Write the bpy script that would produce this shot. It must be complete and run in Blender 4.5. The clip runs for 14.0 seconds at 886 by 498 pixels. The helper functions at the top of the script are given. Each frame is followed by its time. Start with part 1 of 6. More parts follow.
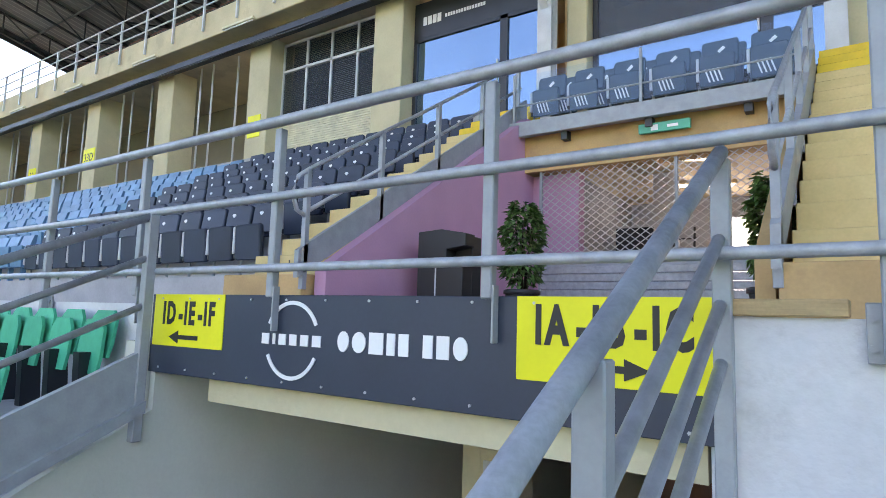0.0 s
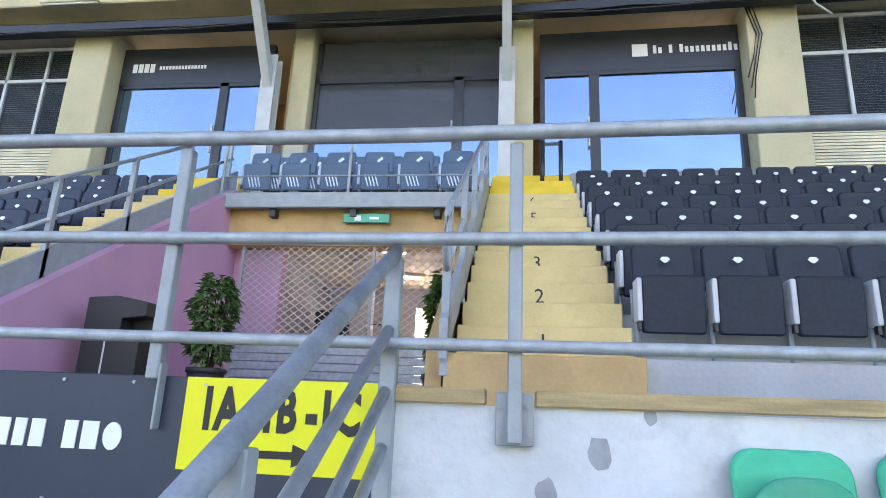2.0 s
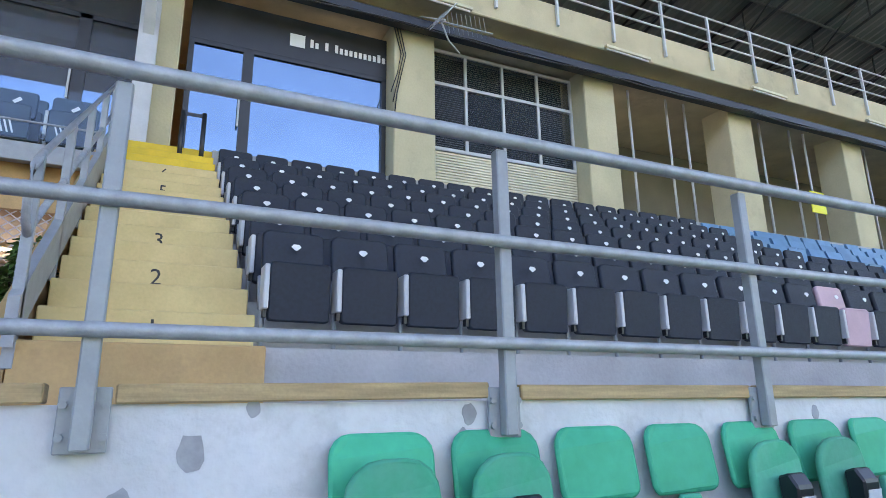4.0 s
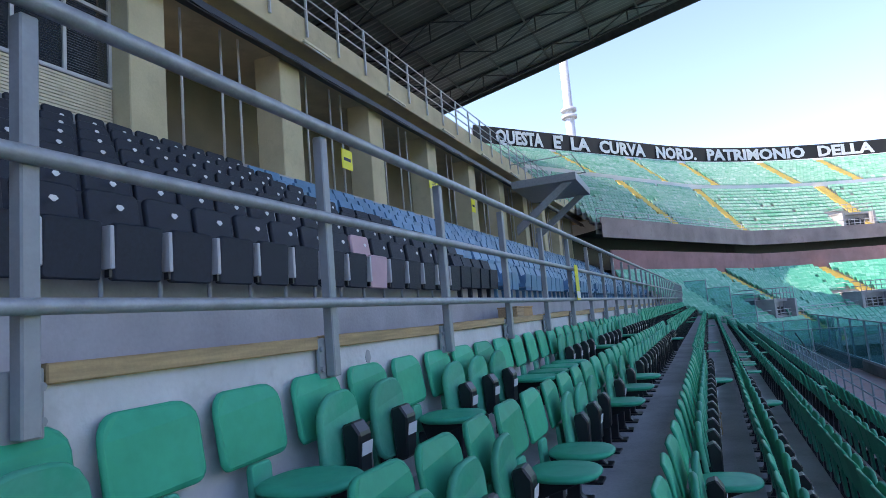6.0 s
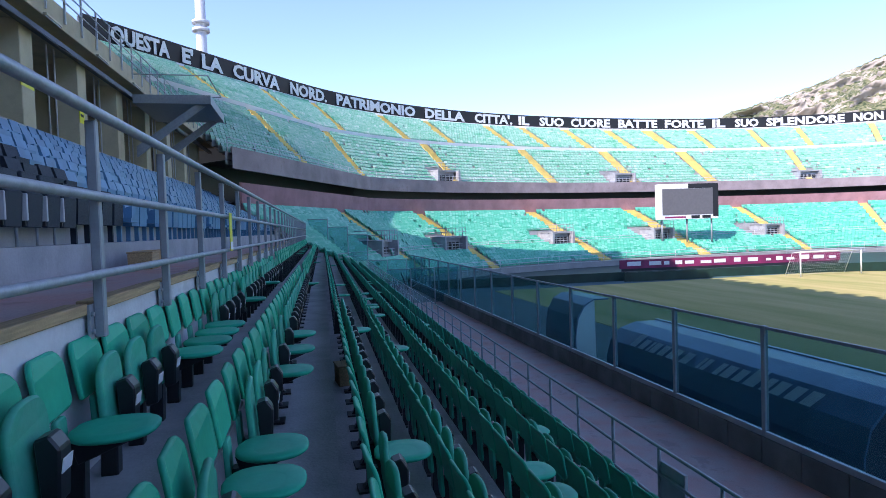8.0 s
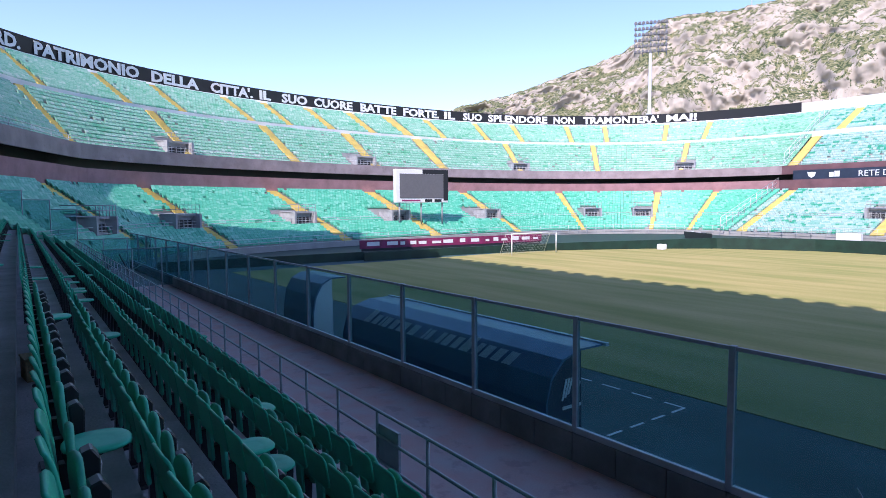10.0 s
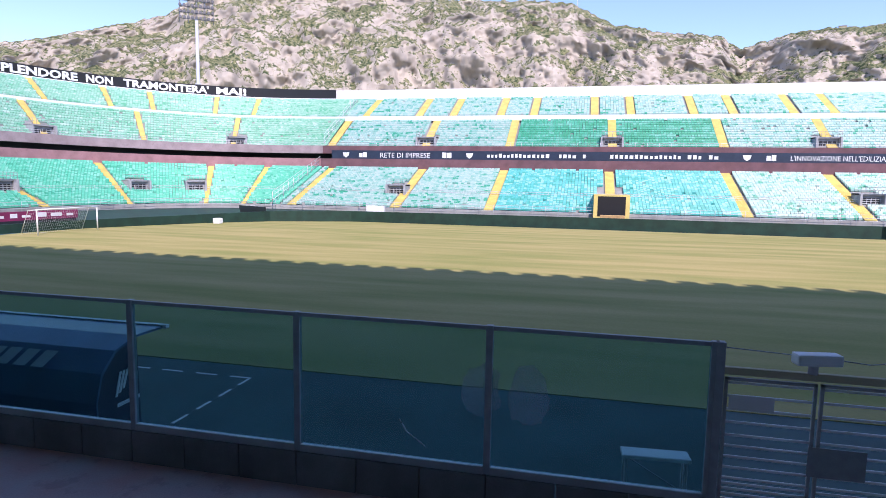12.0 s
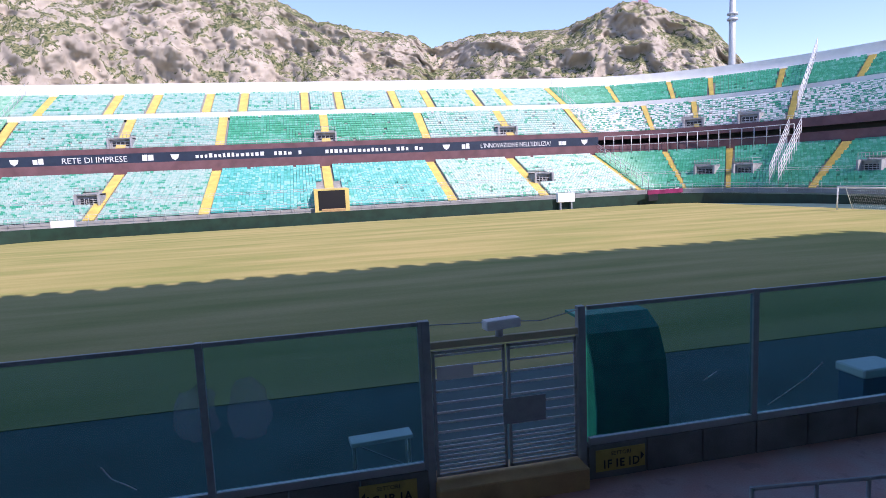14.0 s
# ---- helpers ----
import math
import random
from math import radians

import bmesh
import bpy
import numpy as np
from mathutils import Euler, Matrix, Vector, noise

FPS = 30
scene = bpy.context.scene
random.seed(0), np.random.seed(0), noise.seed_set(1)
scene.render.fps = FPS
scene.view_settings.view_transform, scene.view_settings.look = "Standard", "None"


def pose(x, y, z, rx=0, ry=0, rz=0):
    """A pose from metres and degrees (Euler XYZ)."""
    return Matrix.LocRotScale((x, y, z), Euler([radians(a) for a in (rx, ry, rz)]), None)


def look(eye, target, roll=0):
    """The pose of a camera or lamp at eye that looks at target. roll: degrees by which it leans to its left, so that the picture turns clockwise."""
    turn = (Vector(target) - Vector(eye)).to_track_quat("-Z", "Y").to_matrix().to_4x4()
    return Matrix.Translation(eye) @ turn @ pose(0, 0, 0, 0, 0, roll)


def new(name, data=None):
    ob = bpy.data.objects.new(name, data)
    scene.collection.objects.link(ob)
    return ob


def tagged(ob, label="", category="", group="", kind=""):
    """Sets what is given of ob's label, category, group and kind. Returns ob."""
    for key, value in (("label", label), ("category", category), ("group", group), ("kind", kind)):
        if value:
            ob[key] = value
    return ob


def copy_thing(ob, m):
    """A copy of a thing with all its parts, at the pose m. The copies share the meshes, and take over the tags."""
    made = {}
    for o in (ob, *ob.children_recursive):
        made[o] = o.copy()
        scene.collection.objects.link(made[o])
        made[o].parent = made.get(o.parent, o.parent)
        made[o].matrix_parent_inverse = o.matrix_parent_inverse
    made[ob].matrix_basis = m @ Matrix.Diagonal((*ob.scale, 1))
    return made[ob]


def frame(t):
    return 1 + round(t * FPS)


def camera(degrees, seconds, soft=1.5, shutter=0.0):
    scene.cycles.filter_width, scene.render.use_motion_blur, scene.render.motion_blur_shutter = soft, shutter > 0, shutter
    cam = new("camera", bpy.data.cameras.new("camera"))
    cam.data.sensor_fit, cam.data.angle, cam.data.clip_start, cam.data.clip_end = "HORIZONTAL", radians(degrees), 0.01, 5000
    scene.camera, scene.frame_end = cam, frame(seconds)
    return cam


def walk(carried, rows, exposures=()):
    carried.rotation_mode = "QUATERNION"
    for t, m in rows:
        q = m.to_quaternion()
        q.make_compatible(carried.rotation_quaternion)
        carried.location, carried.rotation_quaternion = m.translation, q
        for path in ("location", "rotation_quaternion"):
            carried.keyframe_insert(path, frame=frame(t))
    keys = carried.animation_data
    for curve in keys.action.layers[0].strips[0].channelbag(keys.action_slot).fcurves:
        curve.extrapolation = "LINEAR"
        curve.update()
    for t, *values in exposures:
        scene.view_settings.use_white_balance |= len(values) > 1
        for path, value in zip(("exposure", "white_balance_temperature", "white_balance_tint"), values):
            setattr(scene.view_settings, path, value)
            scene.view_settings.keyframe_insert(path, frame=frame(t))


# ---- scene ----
cam = camera(72.1, 14.0, 0.8)
PATH = [
    (0, (0.496, -0.171, 5.137), (-0.634, 1.463, 5.364), 1.8),
    (0.5, (0.517, -0.199, 5.139), (-0.388, 1.558, 5.446), 2.0),
    (1, (0.539, -0.202, 5.141), (-0.179, 1.622, 5.542), 2.6),
    (1.5, (0.556, -0.194, 5.147), (0.039, 1.682, 5.609), 2.6),
    (2, (0.592, -0.178, 5.152), (0.342, 1.739, 5.666), 2.4),
    (2.5, (0.618, -0.143, 5.156), (0.678, 1.782, 5.694), 1.8),
    (3, (0.646, -0.087, 5.158), (1.003, 1.804, 5.701), 1.0),
    (3.2, (0.667, -0.066, 5.156), (1.14, 1.801, 5.692), 0.5),
    (5.3, (0.8, 0.316, 5.202), (2.309, 1.574, 5.572), -4.3),
    (5.5, (0.827, 0.372, 5.243), (2.452, 1.492, 5.571), -5.1),
    (6, (0.927, 0.495, 5.273), (2.778, 1.216, 5.505), -4.9),
    (6.5, (1.18, 0.649, 5.406), (3.151, 0.962, 5.536), -5.2),
    (7, (1.276, 0.805, 5.476), (3.275, 0.847, 5.521), -4.6),
    (7.5, (1.275, 1.003, 5.572), (3.265, 0.804, 5.543), -3.2),
    (8, (1.283, 0.992, 5.604), (3.232, 0.546, 5.536), -1.9),
    (8.2, (1.258, 0.98, 5.608), (3.173, 0.414, 5.5), -1.1),
    (10.3, (1.061, 0.846, 5.565), (2.531, -0.502, 5.408), -0.2),
    (10.5, (1.108, 0.83, 5.559), (2.457, -0.637, 5.391), 0.1),
    (11, (1.3, 0.688, 5.516), (2.324, -1.021, 5.339), 0.5),
    (11.5, (1.384, 0.606, 5.5), (2.085, -1.256, 5.298), 0.7),
    (12, (1.365, 0.581, 5.496), (1.815, -1.355, 5.272), 1.0),
    (12.5, (1.284, 0.574, 5.529), (1.564, -1.393, 5.298), 0.5),
    (13, (1.195, 0.549, 5.541), (1.233, -1.437, 5.305), -0.4),
    (13.5, (1.103, 0.513, 5.546), (0.861, -1.457, 5.301), -1.9),
    (14, (1.046, 0.521, 5.557), (0.627, -1.418, 5.306), -2.6),
]
EXPOSURES = [(0, 2.86, 9000, 23), (2, 3.13, 8700, 24), (3.2, 3.08, 8600, 24), (5.3, 2.03, 7600, 25), (6.5, 1.66, 7100, 26), (8, 1.38, 6350, 27), (11, 0.95, 6350, 29), (14, 0.86, 6600, 30)]
walk(cam, [(t, look(eye, target, roll)) for t, eye, target, roll in PATH], EXPOSURES)

# ---------------------------------------------------------------- world and sun
SUN_DIR = Vector((0.50, -0.835, -1.0)).normalized()
world = bpy.data.worlds.new("world")
scene.world = world
world.use_nodes = True
wn = world.node_tree
sky = wn.nodes.new("ShaderNodeTexSky")
sky.sky_type = "NISHITA"
sky.sun_disc = False
sky.sun_elevation = math.asin(-SUN_DIR.z)
sky.sun_rotation = math.atan2(-SUN_DIR.x, -SUN_DIR.y)
sky.air_density, sky.dust_density, sky.ozone_density = 0.9, 0.05, 4.0
wn.nodes["Background"].inputs["Strength"].default_value = 0.14
wn.links.new(sky.outputs[0], wn.nodes["Background"].inputs["Color"])
sun = new("sun", bpy.data.lights.new("sun", "SUN"))
sun.data.energy, sun.data.angle, sun.data.color = 2.9, radians(0.5), (1.0, 0.95, 0.86)
sun.matrix_world = look((0, 0, 80), Vector((0, 0, 80)) + SUN_DIR)

# ---------------------------------------------------------------- materials
def mat(name, color, rough=0.6, metal=0.0, vary=0.12, scale=3.0, bump=0.15, bump_scale=40.0, color2=None, island=0.0, obj=0.0, stain=0.0, spec=0.5, streak=None):
    """A painted or plain surface: two scales of tone, fine relief, optional stains and piece-to-piece variation."""
    m = bpy.data.materials.new(name)
    m.use_nodes = True
    nt = m.node_tree
    N, L = nt.nodes, nt.links
    b = N["Principled BSDF"]
    b.inputs["Roughness"].default_value = rough
    b.inputs["Metallic"].default_value = metal
    b.inputs["Specular IOR Level"].default_value = spec
    geo = N.new("ShaderNodeNewGeometry")
    big = N.new("ShaderNodeTexNoise")
    big.inputs["Scale"].default_value = scale
    big.inputs["Detail"].default_value = 6
    vec = geo.outputs["Position"]
    if streak:
        mp = N.new("ShaderNodeMapping")
        mp.inputs["Scale"].default_value = streak
        L.new(vec, mp.inputs["Vector"])
        vec = mp.outputs[0]
    L.new(vec, big.inputs["Vector"])
    fine = N.new("ShaderNodeTexNoise")
    fine.inputs["Scale"].default_value = bump_scale
    fine.inputs["Detail"].default_value = 4
    L.new(geo.outputs["Position"], fine.inputs["Vector"])
    c2 = color2 or tuple(max(0.0, c * (1 - 2.2 * vary)) for c in color)
    ramp = N.new("ShaderNodeMapRange")
    ramp.inputs[1].default_value, ramp.inputs[2].default_value = 0.35, 0.68
    L.new(big.outputs["Fac"], ramp.inputs[0])
    mix = N.new("ShaderNodeMix")
    mix.data_type = "RGBA"
    mix.inputs["A"].default_value = (*color, 1)
    mix.inputs["B"].default_value = (*c2, 1)
    L.new(ramp.outputs[0], mix.inputs["Factor"])
    col = mix.outputs["Result"]
    hsv = N.new("ShaderNodeHueSaturation")
    mr = N.new("ShaderNodeMapRange")
    mr.inputs[3].default_value, mr.inputs[4].default_value = 1 - vary, 1 + vary
    L.new(fine.outputs["Fac"], mr.inputs[0])
    last = mr.outputs[0]
    for amount, source in ((island, geo.outputs["Random Per Island"]), (obj, None)):
        if amount:
            if source is None:
                source = N.new("ShaderNodeObjectInfo").outputs["Random"]
            r = N.new("ShaderNodeMapRange")
            r.inputs[3].default_value, r.inputs[4].default_value = 1 - amount, 1 + amount
            L.new(source, r.inputs[0])
            mu = N.new("ShaderNodeMath")
            mu.operation = "MULTIPLY"
            L.new(last, mu.inputs[0]), L.new(r.outputs[0], mu.inputs[1])
            last = mu.outputs[0]
    L.new(last, hsv.inputs["Value"])
    L.new(col, hsv.inputs["Color"])
    col = hsv.outputs["Color"]
    if stain:
        sn = N.new("ShaderNodeTexNoise")
        sn.inputs["Scale"].default_value = 1.7
        sn.inputs["Detail"].default_value = 8
        sn.inputs["Roughness"].default_value = 0.65
        L.new(geo.outputs["Position"], sn.inputs["Vector"])
        sr = N.new("ShaderNodeMapRange")
        sr.inputs[1].default_value, sr.inputs[2].default_value = 0.57, 0.63
        sr.inputs[4].default_value = stain
        L.new(sn.outputs["Fac"], sr.inputs[0])
        sm = N.new("ShaderNodeMix")
        sm.data_type = "RGBA"
        L.new(sr.outputs[0], sm.inputs["Factor"]), L.new(col, sm.inputs["A"])
        sm.inputs["B"].default_value = (*(c * 0.45 + 0.03 for c in color), 1)
        col = sm.outputs["Result"]
    L.new(col, b.inputs["Base Color"])
    if bump:
        bp = N.new("ShaderNodeBump")
        bp.inputs["Strength"].default_value = bump
        bp.inputs["Distance"].default_value = 0.01
        L.new(fine.outputs["Fac"], bp.inputs["Height"]), L.new(bp.outputs[0], b.inputs["Normal"])
    return m


def seat_mix(name, colors, rough=0.45):
    """Faded plastic seats: each one takes one of a few tones."""
    m = mat(name, colors[0], rough, bump=0)
    N, L = m.node_tree.nodes, m.node_tree.links
    geo = N.new("ShaderNodeNewGeometry")
    blk = N.new("ShaderNodeTexNoise")
    blk.inputs["Scale"].default_value = 0.06
    blk.inputs["Detail"].default_value = 3
    mp = N.new("ShaderNodeMapping")
    mp.inputs["Scale"].default_value = (3.2, 3.2, 34.0)
    L.new(geo.outputs["Position"], mp.inputs["Vector"])
    L.new(mp.outputs[0], blk.inputs["Vector"])
    add = N.new("ShaderNodeMath")
    add.operation = "MULTIPLY_ADD"
    add.inputs[1].default_value = 0.34
    L.new(geo.outputs["Random Per Island"], add.inputs[0])
    L.new(blk.outputs["Fac"], add.inputs[2])
    r = N.new("ShaderNodeMapRange")
    r.inputs[1].default_value, r.inputs[2].default_value = 0.40, 0.94
    L.new(add.outputs[0], r.inputs[0])
    cr = N.new("ShaderNodeValToRGB")
    cr.color_ramp.interpolation = "CONSTANT"
    els = cr.color_ramp.elements
    while len(els) < len(colors):
        els.new(0.5)
    for i, c in enumerate(colors):
        els[i].position = i / len(colors)
        els[i].color = (*c, 1)
    L.new(r.outputs[0], cr.inputs[0])
    L.new(cr.outputs[0], N["Principled BSDF"].inputs["Base Color"])
    return m


M_steel = mat("grey_paint", (0.32, 0.35, 0.38), 0.42, vary=0.07, scale=9, bump_scale=60)
M_rail = mat("galvanised_rail", (0.40, 0.43, 0.47), 0.40, 0.12, vary=0.12, scale=14, bump_scale=90, stain=0.3)
M_worn = mat("worn_rail", (0.42, 0.47, 0.52), 0.45, 0.1, vary=0.25, scale=7, bump_scale=70, color2=(0.26, 0.30, 0.35), stain=0.9)
M_white = mat("white_plaster", (0.66, 0.67, 0.70), 0.8, vary=0.08, scale=2.2, bump=0.5, bump_scale=26, stain=0.28)
M_wood = mat("bare_pine", (0.52, 0.36, 0.19), 0.65, vary=0.16, scale=5, streak=(0.6, 9, 9), bump_scale=80, stain=0.2)
M_conc = mat("grey_concrete", (0.50, 0.50, 0.51), 0.85, vary=0.14, scale=1.4, bump=0.6, bump_scale=35, stain=0.35)
M_concl = mat("light_concrete", (0.42, 0.43, 0.45), 0.85, vary=0.10, scale=1.6, bump=0.4, bump_scale=30, stain=0.2)
M_red = mat("red_paint_floor", (0.58, 0.31, 0.28), 0.75, vary=0.2, scale=1.3, color2=(0.52, 0.38, 0.37), bump_scale=40, stain=0.35)
M_yel = mat("cream_yellow_paint", (0.68, 0.51, 0.24), 0.6, vary=0.1, scale=3, color2=(0.60, 0.44, 0.20), bump=0.3, stain=0.12)
M_yel2 = mat("bright_yellow_paint", (0.80, 0.52, 0.02), 0.5, vary=0.07, scale=4)
M_orange = mat("ochre_plaster", (0.58, 0.37, 0.17), 0.75, vary=0.12, scale=1.8, stain=0.2)
M_pink = mat("pink_plaster", (0.58, 0.31, 0.47), 0.75, vary=0.06, scale=1.2)
M_beige = mat("beige_plaster", (0.58, 0.51, 0.34), 0.8, vary=0.08, scale=1.1, bump=0.4, bump_scale=25, stain=0.15)
M_cream = mat("cream_slab", (0.62, 0.53, 0.36), 0.8, vary=0.1, scale=1.2, bump=0.3, stain=0.25)
# Dark paint of frames, also the painted shade inside recesses.
M_dark = mat("dark_frame_and_shade", (0.025, 0.028, 0.035), 0.4, vary=0.1)
M_blackp = mat("black_padding", (0.011, 0.019, 0.036), 0.62, vary=0.14, scale=30, bump=0.25, bump_scale=260)
M_plast = mat("black_plastic", (0.018, 0.02, 0.024), 0.35, vary=0.1, bump=0)
M_bluep = mat("blue_seat", (0.09, 0.25, 0.42), 0.42, vary=0.1, island=0.15, bump=0)
M_navy = mat("navy_seat", (0.016, 0.030, 0.062), 0.5, vary=0.12, obj=0.2, island=0.1, bump=0.1)
M_green = mat("green_seat_plastic", (0.0, 0.44, 0.27), 0.45, spec=0.18, vary=0.12, scale=5, obj=0.16, island=0.12, bump=0.12, bump_scale=18, color2=(0.0, 0.39, 0.23))
M_green2 = mat("faded_green_plastic", (0.01, 0.40, 0.25), 0.5, spec=0.18, vary=0.1, scale=6, obj=0.15, island=0.12, bump=0.1, color2=(0.07, 0.42, 0.30))
M_grey = mat("light_grey_plastic", (0.55, 0.56, 0.58), 0.45, vary=0.08, bump=0.05)
M_sticker = mat("white_sticker", (0.78, 0.78, 0.78), 0.5, vary=0.03, bump=0)
M_sign = mat("navy_banner", (0.028, 0.042, 0.075), 0.45, vary=0.1, scale=1.2, bump=0.05)
M_signy = mat("yellow_banner", (0.86, 0.80, 0.02), 0.5, vary=0.04, scale=2, bump=0.05)
M_ink = mat("black_ink", (0.015, 0.015, 0.018), 0.5, vary=0.05, bump=0)
M_print = mat("white_print", (0.82, 0.83, 0.84), 0.5, vary=0.03, bump=0)
M_grass = mat("pitch_grass", (0.43, 0.36, 0.16), 0.9, vary=0.12, scale=0.28, color2=(0.27, 0.28, 0.10), streak=(0.25, 1.6, 1), bump=0.6, bump_scale=9, spec=0.02)
M_run = mat("green_surround", (0.05, 0.12, 0.12), 0.85, vary=0.15, scale=0.5, bump=0.3)
M_ground = mat("outer_ground", (0.16, 0.15, 0.12), 0.9, vary=0.2, scale=0.02)
M_board = mat("dark_green_board", (0.012, 0.05, 0.035), 0.55, vary=0.2, scale=0.8, bump=0.1)
M_pinkwall = mat("pink_plaster_wall", (0.42, 0.22, 0.235), 0.8, vary=0.12, scale=0.6, stain=0.25)
M_mauve = mat("mauve_concrete", (0.40, 0.32, 0.33), 0.8, vary=0.15, scale=0.5, stain=0.3)
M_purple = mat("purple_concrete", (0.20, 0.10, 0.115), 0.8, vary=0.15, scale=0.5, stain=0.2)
M_terr = mat("far_concrete", (0.42, 0.42, 0.41), 0.85, vary=0.12, scale=0.4, bump=0)
M_fary = mat("far_yellow_steps", (0.78, 0.61, 0.20), 0.7, vary=0.1, scale=0.7, bump=0)
M_seatN = seat_mix("faded_green_seats", [(0.10, 0.40, 0.24), (0.20, 0.47, 0.33), (0.27, 0.51, 0.39), (0.16, 0.45, 0.30), (0.31, 0.53, 0.42), (0.23, 0.49, 0.36), (0.42, 0.58, 0.50)])
M_seatE = seat_mix("pale_teal_seats", [(0.02, 0.32, 0.20), (0.17, 0.42, 0.35), (0.27, 0.46, 0.41), (0.32, 0.49, 0.44), (0.39, 0.51, 0.47), (0.23, 0.44, 0.38)])
M_seatNL = seat_mix("green_curve_seats", [(0.06, 0.45, 0.29), (0.11, 0.51, 0.35), (0.08, 0.47, 0.31), (0.20, 0.56, 0.43), (0.04, 0.38, 0.24)])
M_seatC = seat_mix("turquoise_seats", [(0.03, 0.36, 0.30), (0.05, 0.42, 0.39), (0.09, 0.47, 0.44), (0.24, 0.53, 0.51), (0.04, 0.40, 0.35)])
M_seatG = seat_mix("green_far_seats", [(0.02, 0.28, 0.16), (0.03, 0.32, 0.19), (0.05, 0.36, 0.24), (0.12, 0.42, 0.32)])
M_seatS = seat_mix("white_green_seats", [(0.02, 0.28, 0.17), (0.60, 0.66, 0.66), (0.66, 0.70, 0.70), (0.03, 0.30, 0.20), (0.55, 0.62, 0.62)])
M_foil = mat("white_parapet", (0.78, 0.79, 0.80), 0.7, vary=0.06, scale=0.4, bump=0)
M_roofm = mat("roof_sheet", (0.17, 0.20, 0.23), 0.5, 0.3, vary=0.12, scale=0.5, bump=0)
M_truss = mat("truss_steel", (0.05, 0.06, 0.08), 0.5, 0.2, vary=0.15, bump=0)
M_leaf = mat("glossy_leaf", (0.11, 0.25, 0.07), 0.35, vary=0.3, scale=12, island=0.35, bump=0)
M_pot = mat("dark_pot", (0.03, 0.032, 0.036), 0.5, vary=0.15)
M_soil = mat("potting_soil", (0.05, 0.035, 0.025), 0.95, vary=0.3, bump=0.5)
M_blind = mat("grey_blind", (0.62, 0.64, 0.64), 0.55, vary=0.1, bump=0)
M_shade = mat("brown_blind", (0.16, 0.14, 0.11), 0.6, vary=0.1, bump=0)
M_bslat = mat("cream_slat", (0.72, 0.66, 0.50), 0.65, vary=0.1)
M_green_exit = mat("exit_sign_green", (0.03, 0.42, 0.30), 0.4, vary=0.05, bump=0)
M_mast = mat("galvanised_mast", (0.62, 0.64, 0.66), 0.45, 0.2, vary=0.08, bump=0)
M_screen = mat("dark_led_screen", (0.14, 0.14, 0.15), 0.6, vary=0.05, bump=0)
M_pinkbd = mat("magenta_board", (0.30, 0.03, 0.12), 0.5, vary=0.2, scale=0.7, bump=0)
M_bluetent = mat("navy_canopy", (0.09, 0.18, 0.30), 0.35, vary=0.12, scale=1.5, bump=0.05)
# One tarp, two tones: light shining through and shade put into the colour.
M_tarp_lit = mat("backlit_green_tarp", (0.02, 0.82, 0.40), 0.5, vary=0.12, scale=3, bump=0.2, bump_scale=14)
M_tarp_shade = mat("shaded_green_tarp", (0.0, 0.32, 0.24), 0.5, vary=0.12, scale=3, bump=0.2, bump_scale=14)


def glass(name, color, rough=0.02, alpha=0.25, metal=0.0, tint=None):
    m = bpy.data.materials.new(name)
    m.use_nodes = True
    N, L = m.node_tree.nodes, m.node_tree.links
    b = N["Principled BSDF"]
    b.inputs["Base Color"].default_value = (*color, 1)
    b.inputs["Roughness"].default_value = rough
    b.inputs["Metallic"].default_value = metal
    tr = N.new("ShaderNodeBsdfTransparent")
    tr.inputs["Color"].default_value = (*(tint or (0.55 + 0.45 * c for c in color)), 1)
    mx = N.new("ShaderNodeMixShader")
    noise_ = N.new("ShaderNodeTexNoise")
    noise_.inputs["Scale"].default_value = 1.3
    noise_.inputs["Detail"].default_value = 5
    geo = N.new("ShaderNodeNewGeometry")
    L.new(geo.outputs["Position"], noise_.inputs["Vector"])
    r = N.new("ShaderNodeMapRange")
    r.inputs[3].default_value, r.inputs[4].default_value = alpha * 0.8, alpha * 1.2
    L.new(noise_.outputs["Fac"], r.inputs[0])
    L.new(r.outputs[0], mx.inputs[0])
    L.new(tr.outputs[0], mx.inputs[1]), L.new(b.outputs[0], mx.inputs[2])
    L.new(mx.outputs[0], N["Material Output"].inputs["Surface"])
    return m


M_gfence = glass("green_tinted_plexiglass", (0.10, 0.34, 0.40), 0.06, 0.10, 0.0, (0.64, 0.86, 0.87))
M_gwin = glass("mirror_tint_glass", (0.20, 0.31, 0.42), 0.02, 0.82, 0.9)
M_gclear = glass("clear_balustrade_glass", (0.75, 0.85, 0.95), 0.02, 0.022, 1.0, (0.93, 0.97, 1.0))
M_gpane = glass("window_glass", (0.20, 0.24, 0.28), 0.02, 0.10)
M_gdark = glass("dark_reflection_glass", (0.10, 0.11, 0.13), 0.03, 0.55, 0.0)


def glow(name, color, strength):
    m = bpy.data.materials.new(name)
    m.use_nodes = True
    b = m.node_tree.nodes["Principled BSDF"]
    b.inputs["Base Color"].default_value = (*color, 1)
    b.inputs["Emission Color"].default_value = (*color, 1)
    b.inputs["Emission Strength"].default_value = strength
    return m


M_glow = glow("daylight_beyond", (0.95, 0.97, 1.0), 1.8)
M_tube = glow("lit_tube", (1.0, 0.97, 0.9), 3.0)

